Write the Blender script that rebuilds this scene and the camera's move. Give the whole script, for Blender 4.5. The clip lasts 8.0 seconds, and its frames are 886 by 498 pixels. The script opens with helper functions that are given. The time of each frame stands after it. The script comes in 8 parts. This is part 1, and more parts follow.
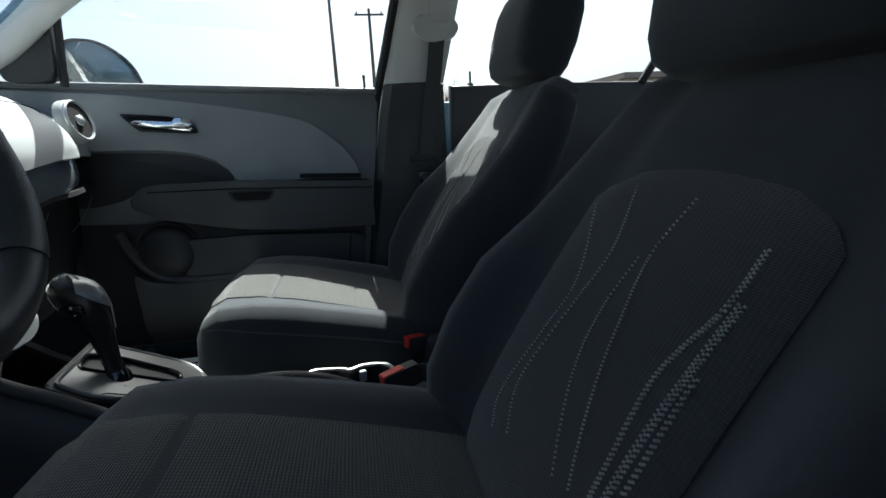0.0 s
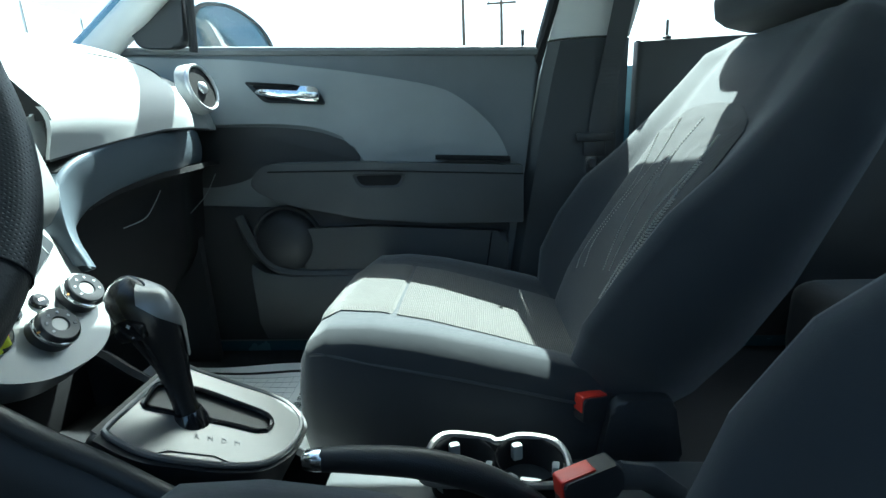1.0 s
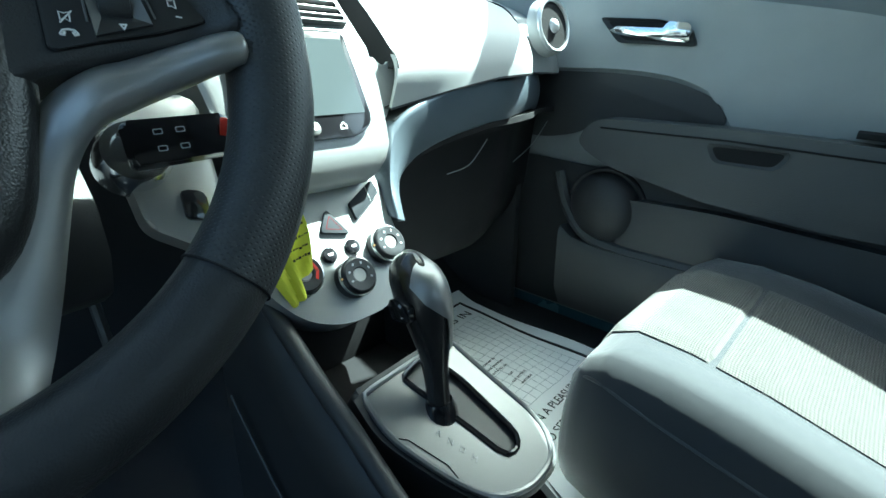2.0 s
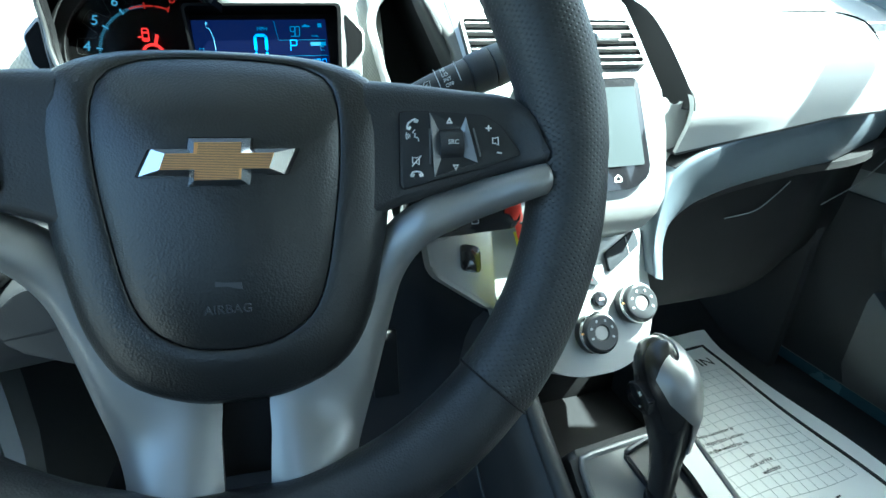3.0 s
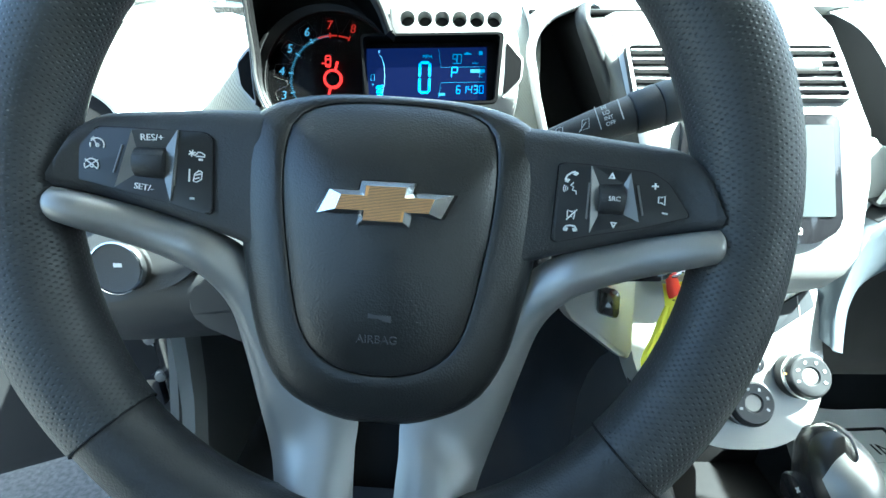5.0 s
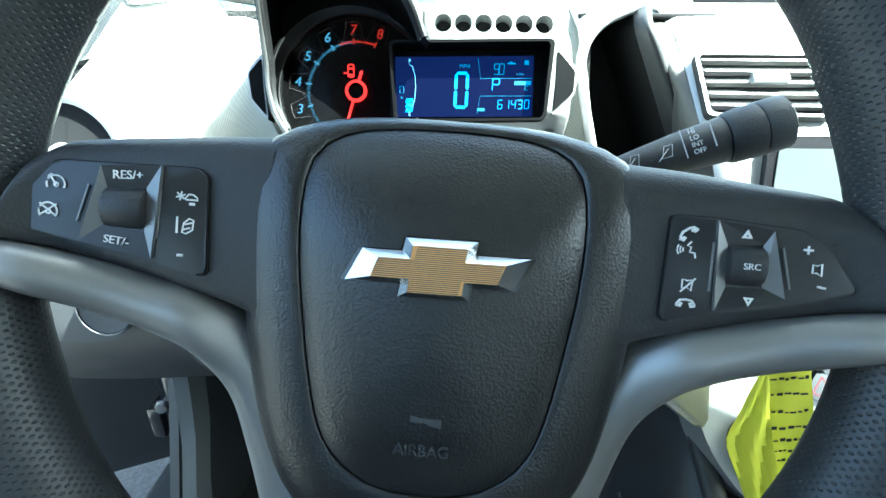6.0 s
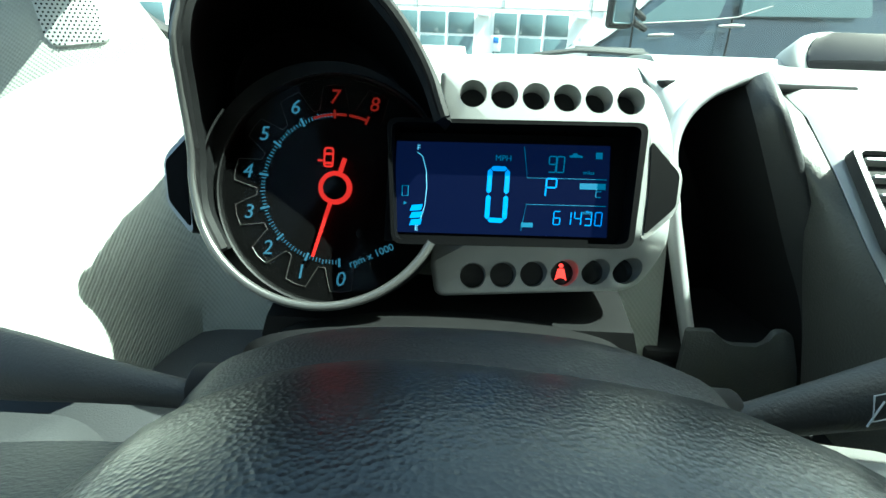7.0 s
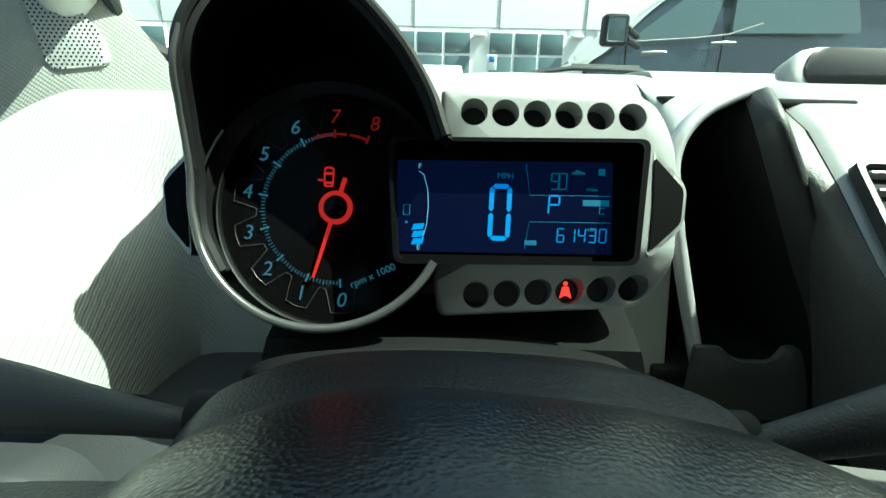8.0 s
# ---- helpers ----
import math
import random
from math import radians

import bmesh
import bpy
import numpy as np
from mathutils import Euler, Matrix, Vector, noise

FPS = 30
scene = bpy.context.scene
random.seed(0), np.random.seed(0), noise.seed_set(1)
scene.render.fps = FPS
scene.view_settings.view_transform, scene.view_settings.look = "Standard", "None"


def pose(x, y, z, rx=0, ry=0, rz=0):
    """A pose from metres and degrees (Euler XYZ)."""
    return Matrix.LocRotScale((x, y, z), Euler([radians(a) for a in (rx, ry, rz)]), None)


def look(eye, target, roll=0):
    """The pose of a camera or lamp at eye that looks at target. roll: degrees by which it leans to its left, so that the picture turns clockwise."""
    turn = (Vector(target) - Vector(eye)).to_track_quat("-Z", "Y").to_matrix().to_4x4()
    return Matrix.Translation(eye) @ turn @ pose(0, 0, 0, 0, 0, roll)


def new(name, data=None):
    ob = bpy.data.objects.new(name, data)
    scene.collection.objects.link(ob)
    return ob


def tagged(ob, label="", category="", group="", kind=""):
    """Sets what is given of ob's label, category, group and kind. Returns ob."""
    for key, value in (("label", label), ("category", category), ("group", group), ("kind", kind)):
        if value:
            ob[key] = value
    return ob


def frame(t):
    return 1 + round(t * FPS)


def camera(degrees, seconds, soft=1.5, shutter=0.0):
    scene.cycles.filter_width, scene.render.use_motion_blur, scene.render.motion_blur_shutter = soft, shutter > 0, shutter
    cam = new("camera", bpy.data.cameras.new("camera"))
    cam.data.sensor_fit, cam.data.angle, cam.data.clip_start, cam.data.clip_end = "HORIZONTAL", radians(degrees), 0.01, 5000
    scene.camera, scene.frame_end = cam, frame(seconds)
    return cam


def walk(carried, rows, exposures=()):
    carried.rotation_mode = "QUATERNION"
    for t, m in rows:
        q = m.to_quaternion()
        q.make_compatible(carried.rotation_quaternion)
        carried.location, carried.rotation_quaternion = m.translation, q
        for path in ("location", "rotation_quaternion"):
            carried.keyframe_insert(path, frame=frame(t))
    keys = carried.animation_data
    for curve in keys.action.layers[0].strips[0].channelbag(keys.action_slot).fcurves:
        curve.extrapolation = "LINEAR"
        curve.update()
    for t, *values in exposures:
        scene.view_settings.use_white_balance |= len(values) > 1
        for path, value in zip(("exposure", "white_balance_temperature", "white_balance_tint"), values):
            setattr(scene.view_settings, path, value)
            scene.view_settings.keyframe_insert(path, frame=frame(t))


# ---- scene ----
cam = camera(87.3, 8.0)
PATH = [
    (0, (-0.743, 0.074, 0.926), (1.17, -0.264, 0.449), -3.0),
    (0.5, (-0.563, 0.112, 0.886), (1.379, -0.044, 0.435), -3.6),
    (1, (-0.439, 0.138, 0.889), (1.494, 0.292, 0.4), -2.6),
    (1.5, (-0.34, 0.154, 0.899), (1.428, 0.871, 0.299), -1.1),
    (2, (-0.284, 0.188, 0.923), (1.061, 1.483, 0.207), -0.0),
    (2.2, (-0.279, 0.199, 0.938), (0.85, 1.663, 0.173), 0.2),
    (3.3, (-0.293, 0.231, 1.02), (0.068, 2.013, 0.186), -0.1),
    (3.5, (-0.294, 0.232, 1.021), (-0.008, 2.028, 0.19), -0.2),
    (4, (-0.296, 0.233, 1.026), (-0.155, 2.048, 0.199), -0.3),
    (4.5, (-0.298, 0.238, 1.029), (-0.253, 2.06, 0.206), -0.1),
    (4.7, (-0.299, 0.239, 1.03), (-0.288, 2.061, 0.205), -0.1),
    (5.8, (-0.312, 0.269, 1.029), (-0.359, 2.089, 0.2), 0.4),
    (6, (-0.324, 0.308, 1.03), (-0.384, 2.138, 0.224), 0.4),
    (6.2, (-0.334, 0.361, 1.03), (-0.37, 2.201, 0.246), 1.4),
    (6.5, (-0.34, 0.426, 1.039), (-0.397, 2.28, 0.292), 1.1),
    (7, (-0.346, 0.476, 1.051), (-0.392, 2.36, 0.382), 2.1),
    (7.5, (-0.348, 0.479, 1.048), (-0.393, 2.383, 0.437), 2.2),
    (8, (-0.348, 0.48, 1.051), (-0.393, 2.387, 0.45), 1.4),
]
walk(cam, [(t, look(eye, target, roll)) for t, eye, target, roll in PATH],
     [(0.0, 1.55, 5850, 0), (0.6, 2.2, 5550, -12), (1.0, 2.62, 5350, -14), (1.6, 3.0, 5350, -16), (2.2, 3.03, 5350, -18), (3.3, 3.8, 5350, -15), (4.7, 4.0, 5450, -13), (5.8, 4.12, 5550, -13), (6.5, 3.9, 5550, -17), (7.0, 2.62, 5750, -24), (8.0, 1.8, 6000, -26)])

# world, sun and exposure
world = bpy.data.worlds.new("sky")
scene.world = world
world.use_nodes = True
wn = world.node_tree.nodes
sky = wn.new("ShaderNodeTexSky")
sky.sky_type = "NISHITA"
sky.sun_disc = False
sky.dust_density = 5.0
sky.air_density = 0.75
sky.ozone_density = 0.4
SUN = Vector((0.63, -0.14, 1.0)).normalized()
sky.sun_elevation = math.asin(SUN.z)
sky.sun_rotation = math.atan2(SUN.x, SUN.y)
wn["Background"].inputs["Strength"].default_value = 0.08
world.node_tree.links.new(sky.outputs["Color"], wn["Background"].inputs["Color"])
sun = new("sun", bpy.data.lights.new("sun", "SUN"))
sun.data.energy = 5.0
sun.data.angle = radians(0.5)
sun.data.color = (1.0, 0.955, 0.88)
sun.matrix_world = look(SUN * 20, (0, 0, 0))

# ---- mesh helpers ----
X3, Y3, Z3 = Vector((1, 0, 0)), Vector((0, 1, 0)), Vector((0, 0, 1))
I4 = Matrix.Identity(4)


def axes_m(origin, xa, ya):
    xa = Vector(xa).normalized()
    za = xa.cross(Vector(ya)).normalized()
    ya = za.cross(xa)
    m = Matrix((xa, ya, za)).transposed().to_4x4()
    m.translation = Vector(origin)
    return m


def thing(name, base=(0, 0, 0), label="", category="", group="", kind=""):
    ob = new(name)
    ob.empty_display_size = 0.05
    ob.matrix_basis = Matrix.Translation(base)
    return tagged(ob, label, category, group, kind)


def root_inv(ob):
    while ob.parent:
        ob = ob.parent
    return ob.matrix_basis.inverted()


def to_mesh(name, bm, material, sharp=38, flip=True):
    if flip:
        bmesh.ops.recalc_face_normals(bm, faces=bm.faces[:])
    for f in bm.faces:
        f.smooth = True
    me = bpy.data.meshes.new(name)
    bm.to_mesh(me)
    bm.free()
    me.set_sharp_from_angle(angle=radians(sharp))
    me.materials.append(material)
    return me


def part(name, bm, material, parent, label="", m=None, sharp=38, flip=True):
    """One mesh under a thing or a part; its vertices are given in the world, or by m."""
    if m is not None:
        bm.transform(m)
    bm.transform(root_inv(parent))
    ob = new(name, to_mesh(name, bm, material, sharp, flip))
    ob.parent = parent
    return tagged(ob, label)


def solo(name, bm, material, label, category, kind="", group="", sharp=38, flip=True):
    """A thing that is one mesh, given in the world."""
    c = sum((v.co for v in bm.verts), Vector()) / len(bm.verts)
    c.z = min(v.co.z for v in bm.verts)
    bm.transform(Matrix.Translation(-c))
    ob = new(name, to_mesh(name, bm, material, sharp, flip))
    ob.matrix_basis = Matrix.Translation(c)
    return tagged(ob, label, category, group, kind)


def joined(*bms):
    out = bmesh.new()
    for b in bms:
        me = bpy.data.meshes.new("tmp")
        b.to_mesh(me)
        b.free()
        out.from_mesh(me)
        bpy.data.meshes.remove(me)
    return out


def box(c, s, bevel=0.0, seg=2, m=None):
    bm = bmesh.new()
    bmesh.ops.create_cube(bm, size=1, matrix=Matrix.Translation(c) @ Matrix.Diagonal((*s, 1)))
    if bevel:
        bmesh.ops.bevel(bm, geom=bm.edges[:], offset=bevel, segments=seg, profile=0.5, affect="EDGES")
    if m is not None:
        bm.transform(m)
    return bm


def round_poly(pts, r, n=5):
    """A polygon with rounded corners."""
    out = []
    k = len(pts)
    for i in range(k):
        p, a, b = (Vector(pts[j % k]) for j in (i, i - 1, i + 1))
        ri = r[i] if isinstance(r, (list, tuple)) else r
        da, db = (a - p), (b - p)
        d = min(ri, da.length * 0.48, db.length * 0.48)
        if d < 1e-6:
            out.append(p)
            continue
        pa, pb = p + da.normalized() * d, p + db.normalized() * d
        for s in range(n + 1):
            t = s / n
            out.append(pa * (1 - t) ** 2 + p * 2 * t * (1 - t) + pb * t * t)
    return [tuple(v) for v in out]


def curve_pts(pts, n=6, closed=False):
    """Points on a smooth curve through pts."""
    P = [Vector(p) for p in pts]
    k = len(P)
    out = []
    for i in range(k if closed else k - 1):
        p0 = P[i - 1] if closed or i > 0 else P[0] * 2 - P[1]
        p1, p2 = P[i], P[(i + 1) % k]
        p3 = P[(i + 2) % k] if closed or i + 2 < k else p2 * 2 - p1
        for s in range(n):
            t = s / n
            out.append(0.5 * (2 * p1 + (p2 - p0) * t + (2 * p0 - 5 * p1 + 4 * p2 - p3) * t * t + (3 * p1 - p0 - 3 * p2 + p3) * t ** 3))
    if not closed:
        out.append(P[-1])
    return out


def prism(pts, h0, h1, m=None, bevel=0.0, seg=2, both=False):
    """A flat outline in x, y made solid from h0 to h1, its front (h1) edge rounded."""
    bm = bmesh.new()
    lo = [bm.verts.new((p[0], p[1], h0)) for p in pts]
    hi = [bm.verts.new((p[0], p[1], h1)) for p in pts]
    k = len(pts)
    bm.faces.new(lo[::-1])
    top = bm.faces.new(hi)
    for i in range(k):
        bm.faces.new((lo[i], lo[(i + 1) % k], hi[(i + 1) % k], hi[i]))
    if bevel:
        ed = [e for e in top.edges]
        if both:
            ed += [e for e in bm.faces[0].edges] if False else [e for e in bm.edges if all(v in lo for v in e.verts)]
        bmesh.ops.bevel(bm, geom=list(set(ed)), offset=bevel, segments=seg, profile=0.5, affect="EDGES", clamp_overlap=True)
    if m is not None:
        bm.transform(m)
    return bm


def frame_prism(outer, inner, h0, h1, m=None, inner_h=None):
    """A ring between two outlines of equal count, solid from h0 to h1."""
    bm = bmesh.new()
    k = len(outer)
    ih = h1 if inner_h is None else inner_h
    ring = [[bm.verts.new((p[0], p[1], h)) for p in pts] for pts, h in ((outer, h0), (outer, h1), (inner, ih), (inner, h0))]
    for a in range(4):
        b = (a + 1) % 4
        for i in range(k):
            j = (i + 1) % k
            bm.faces.new((ring[a][i], ring[a][j], ring[b][j], ring[b][i]))
    if m is not None:
        bm.transform(m)
    return bm


def scaled(pts, s, c=None):
    c = c or (sum(p[0] for p in pts) / len(pts), sum(p[1] for p in pts) / len(pts))
    sx, sy = s if isinstance(s, (tuple, list)) else (s, s)
    return [(c[0] + (p[0] - c[0]) * sx, c[1] + (p[1] - c[1]) * sy) for p in pts]


def circle(cx, cy, r, n=24, a0=0.0):
    return [(cx + r * math.cos(a0 + i * math.tau / n), cy + r * math.sin(a0 + i * math.tau / n)) for i in range(n)]


def loft(rings, closed=True, cap=True, m=None):
    bm = bmesh.new()
    V = [[bm.verts.new(p) for p in r] for r in rings]
    k = len(V[0])
    for a, b in zip(V, V[1:]):
        for i in range(k if closed else k - 1):
            j = (i + 1) % k
            bm.faces.new((a[i], a[j], b[j], b[i]))
    if cap and closed:
        bm.faces.new(V[0][::-1])
        bm.faces.new(V[-1])
    if m is not None:
        bm.transform(m)
    return bm


def sheet(rows, thick, m=None):
    """A surface through rows of points, given a thickness."""
    bm = loft(rows, closed=False, cap=False)
    bmesh.ops.recalc_face_normals(bm, faces=bm.faces[:])
    bmesh.ops.solidify(bm, geom=bm.faces[:], thickness=thick)
    if m is not None:
        bm.transform(m)
    return bm


def tube(path, r, seg=10, closed=False, up=Z3, flat=1.0, m=None, cap=True):
    """A round bar along a path; r is a radius or one for each point; flat squashes it along the side away from up."""
    P = [Vector(p) for p in path]
    k = len(P)
    rings = []
    for i in range(k):
        a = P[i - 1] if closed or i else P[0]
        b = P[(i + 1) % k] if closed or i < k - 1 else P[-1]
        t = (b - a).normalized()
        u = Vector(up)
        s = t.cross(u)
        if s.length < 1e-4:
            s = t.cross(Vector((0.3, 1, 0.2)))
        s.normalize()
        u = s.cross(t).normalized()
        ri = r[i] if isinstance(r, (list, tuple)) else r
        rings.append([P[i] + (s * math.cos(q) * flat + u * math.sin(q)) * ri for q in (math.tau * j / seg for j in range(seg))])
    if closed:
        rings.append(rings[0])
        bm = loft(rings, cap=False)
        bmesh.ops.remove_doubles(bm, verts=bm.verts[:], dist=1e-7)
        if m is not None:
            bm.transform(m)
        return bm
    return loft(rings, cap=cap, m=m)


def lathe(profile, m=None, seg=32):
    """A turned body: profile of (radius, height)."""
    rings = [[(max(r, 1e-5) * math.cos(a), max(r, 1e-5) * math.sin(a), h) for a in (math.tau * i / seg for i in range(seg))] for r, h in profile]
    return loft(rings, m=m)


def lettering(text, size, m, depth=0.0003, align="CENTER", shear=0.0):
    cu = bpy.data.curves.new("text", "FONT")
    cu.body, cu.size, cu.extrude, cu.align_x, cu.align_y, cu.shear = text, size, depth, align, "CENTER", shear
    cu.resolution_u = 3
    ob = bpy.data.objects.new("text", cu)
    scene.collection.objects.link(ob)
    bpy.context.view_layer.update()
    me = bpy.data.meshes.new_from_object(ob.evaluated_get(bpy.context.evaluated_depsgraph_get()))
    bm = bmesh.new()
    bm.from_mesh(me)
    bpy.data.objects.remove(ob)
    bpy.data.meshes.remove(me)
    bpy.data.curves.remove(cu)
    bm.transform(m)
    return bm


def T3(x, y, z):
    return Matrix.Translation((x, y, z))


def smooth(a, b, x):
    t = min(1, max(0, (x - a) / (b - a)))
    return t * t * (3 - 2 * t)


def lerp_table(table, x):
    """Piecewise smooth values from rows (x, a, b, ...)."""
    if x <= table[0][0]:
        return table[0][1:]
    for r, q in zip(table, table[1:]):
        if x <= q[0]:
            t = (x - r[0]) / (q[0] - r[0])
            return tuple(u + (v - u) * t for u, v in zip(r[1:], q[1:]))
    return table[-1][1:]


# ---- materials ----
def mat(name, col, rough=0.5, metal=0.0, var=0.12, var_scale=6.0, grain=None, coat=0.0, emit=None, fleck=None, spec=0.5, sheen=0.0):
    """grain: (scale, height in metres, kind of noise, voronoi, weave or ribs)."""
    m = bpy.data.materials.new(name)
    m.use_nodes = True
    nt = m.node_tree
    N, L = nt.nodes, nt.links
    b = N["Principled BSDF"]
    b.inputs["Roughness"].default_value = rough
    b.inputs["Metallic"].default_value = metal
    b.inputs["Coat Weight"].default_value = coat
    b.inputs["Specular IOR Level"].default_value = spec
    b.inputs["Sheen Weight"].default_value = sheen
    co = N.new("ShaderNodeTexCoord").outputs["Object"]
    big = N.new("ShaderNodeTexNoise")
    big.inputs["Scale"].default_value = var_scale
    big.inputs["Detail"].default_value = 6
    L.new(co, big.inputs["Vector"])
    ramp = N.new("ShaderNodeMapRange")
    ramp.inputs["From Min"].default_value, ramp.inputs["From Max"].default_value = 0.3, 0.7
    ramp.inputs["To Min"].default_value, ramp.inputs["To Max"].default_value = 1 - var, 1 + var
    L.new(big.outputs["Fac"], ramp.inputs["Value"])
    mul = N.new("ShaderNodeVectorMath")
    mul.operation = "SCALE"
    mul.inputs[0].default_value = col[:3]
    L.new(ramp.outputs["Result"], mul.inputs["Scale"])
    colour = mul.outputs["Vector"]
    rr = N.new("ShaderNodeMapRange")
    rr.inputs["From Min"].default_value, rr.inputs["From Max"].default_value = 0.3, 0.7
    rr.inputs["To Min"].default_value, rr.inputs["To Max"].default_value = rough * 0.85, min(1, rough * 1.15)
    L.new(big.outputs["Fac"], rr.inputs["Value"])
    L.new(rr.outputs["Result"], b.inputs["Roughness"])
    if grain:
        scale, height, kind = grain
        if kind == "noise":
            g = N.new("ShaderNodeTexNoise")
            g.inputs["Scale"].default_value = scale
            g.inputs["Detail"].default_value = 3
            L.new(co, g.inputs["Vector"])
            h = g.outputs["Fac"]
        elif kind in ("voronoi", "pits"):
            g = N.new("ShaderNodeTexVoronoi")
            g.inputs["Scale"].default_value = scale
            if kind == "voronoi":
                g.feature = "SMOOTH_F1"
                g.inputs["Smoothness"].default_value = 0.35
                L.new(co, g.inputs["Vector"])
                h = g.outputs["Distance"]
            else:
                g.inputs["Randomness"].default_value = 0.0
                g.voronoi_dimensions = "2D"
                turn45 = N.new("ShaderNodeMapping")
                turn45.inputs["Rotation"].default_value = (0, 0, radians(45))
                L.new(N["Texture Coordinate"].outputs["UV"], turn45.inputs["Vector"])
                L.new(turn45.outputs["Vector"], g.inputs["Vector"])
                mr = N.new("ShaderNodeMapRange")
                mr.inputs["From Min"].default_value, mr.inputs["From Max"].default_value = 0.10, 0.30
                L.new(g.outputs["Distance"], mr.inputs["Value"])
                h = mr.outputs["Result"]
        else:
            sep = N.new("ShaderNodeSeparateXYZ")
            L.new(co, sep.inputs["Vector"])

            def band(axis_out, sc, phase=None):
                mm = N.new("ShaderNodeMath")
                mm.operation = "MULTIPLY"
                L.new(axis_out, mm.inputs[0])
                mm.inputs[1].default_value = sc
                sn = N.new("ShaderNodeMath")
                sn.operation = "SINE"
                if phase is not None:
                    ad = N.new("ShaderNodeMath")
                    ad.operation = "ADD"
                    L.new(mm.outputs[0], ad.inputs[0])
                    L.new(phase, ad.inputs[1])
                    L.new(ad.outputs[0], sn.inputs[0])
                else:
                    L.new(mm.outputs[0], sn.inputs[0])
                return sn.outputs[0]

            dif = N.new("ShaderNodeMath")
            dif.operation = "SUBTRACT"
            L.new(sep.outputs["Y"], dif.inputs[0])
            L.new(sep.outputs["Z"], dif.inputs[1])
            a1 = band(dif.outputs[0], scale)
            a2 = band(sep.outputs["X"], scale * (1.0 if kind == "weave" else 0.6))
            comb = N.new("ShaderNodeMath")
            comb.operation = "MULTIPLY" if kind == "weave" else "MULTIPLY_ADD"
            L.new(a1, comb.inputs[0])
            if kind == "weave":
                L.new(a2, comb.inputs[1])
            else:
                comb.inputs[1].default_value = 0.75
                sc2 = N.new("ShaderNodeMath")
                sc2.operation = "MULTIPLY"
                sc2.inputs[1].default_value = 0.3
                L.new(a2, sc2.inputs[0])
                L.new(sc2.outputs[0], comb.inputs[2])
            h = comb.outputs[0]
            cm = N.new("ShaderNodeMapRange")
            cm.inputs["From Min"].default_value, cm.inputs["From Max"].default_value = -1, 1
            cm.inputs["To Min"].default_value, cm.inputs["To Max"].default_value = (0.75, 1.18) if kind == "ribs" else (0.96, 1.035)
            L.new(h, cm.inputs["Value"])
            mul2 = N.new("ShaderNodeVectorMath")
            mul2.operation = "SCALE"
            L.new(colour, mul2.inputs[0])
            L.new(cm.outputs["Result"], mul2.inputs["Scale"])
            colour = mul2.outputs["Vector"]
        bump = N.new("ShaderNodeBump")
        bump.inputs["Distance"].default_value = height
        bump.inputs["Strength"].default_value = 0.9
        L.new(h, bump.inputs["Height"])
        L.new(bump.outputs["Normal"], b.inputs["Normal"])
    if fleck:
        fl = N.new("ShaderNodeTexNoise")
        fl.inputs["Scale"].default_value = fleck
        L.new(co, fl.inputs["Vector"])
        fr = N.new("ShaderNodeMapRange")
        fr.inputs["From Min"].default_value, fr.inputs["From Max"].default_value = 0.35, 0.65
        fr.inputs["To Min"].default_value, fr.inputs["To Max"].default_value = 0.75, 1.25
        L.new(fl.outputs["Fac"], fr.inputs["Value"])
        m3 = N.new("ShaderNodeVectorMath")
        m3.operation = "SCALE"
        L.new(colour, m3.inputs[0])
        L.new(fr.outputs["Result"], m3.inputs["Scale"])
        colour = m3.outputs["Vector"]
    L.new(colour, b.inputs["Base Color"])
    if emit:
        b.inputs["Emission Color"].default_value = (*emit[:3], 1)
        b.inputs["Emission Strength"].default_value = emit[3]
    return m


def glass_mat(name, tint=(0.95, 0.975, 0.97), gloss=1.0):
    m = bpy.data.materials.new(name)
    m.use_nodes = True
    nt = m.node_tree
    N, L = nt.nodes, nt.links
    N.remove(N["Principled BSDF"])
    tr = N.new("ShaderNodeBsdfTransparent")
    tr.inputs["Color"].default_value = (*tint, 1)
    gl = N.new("ShaderNodeBsdfGlossy")
    gl.inputs["Roughness"].default_value = 0.02
    lw = N.new("ShaderNodeLayerWeight")
    lw.inputs["Blend"].default_value = 0.5
    pw = N.new("ShaderNodeMath")
    pw.operation = "POWER"
    pw.inputs[1].default_value = 4.0
    L.new(lw.outputs["Facing"], pw.inputs[0])
    fr = N.new("ShaderNodeMath")
    fr.operation = "MULTIPLY_ADD"
    fr.inputs[1].default_value, fr.inputs[2].default_value = 0.6, 0.03
    L.new(pw.outputs[0], fr.inputs[0])
    mx = N.new("ShaderNodeMixShader")
    sc = N.new("ShaderNodeMath")
    sc.operation = "MULTIPLY"
    sc.inputs[1].default_value = gloss
    L.new(fr.outputs[0], sc.inputs[0])
    L.new(sc.outputs[0], mx.inputs["Fac"])
    L.new(tr.outputs[0], mx.inputs[1])
    L.new(gl.outputs[0], mx.inputs[2])
    L.new(mx.outputs[0], N["Material Output"].inputs["Surface"])
    return m


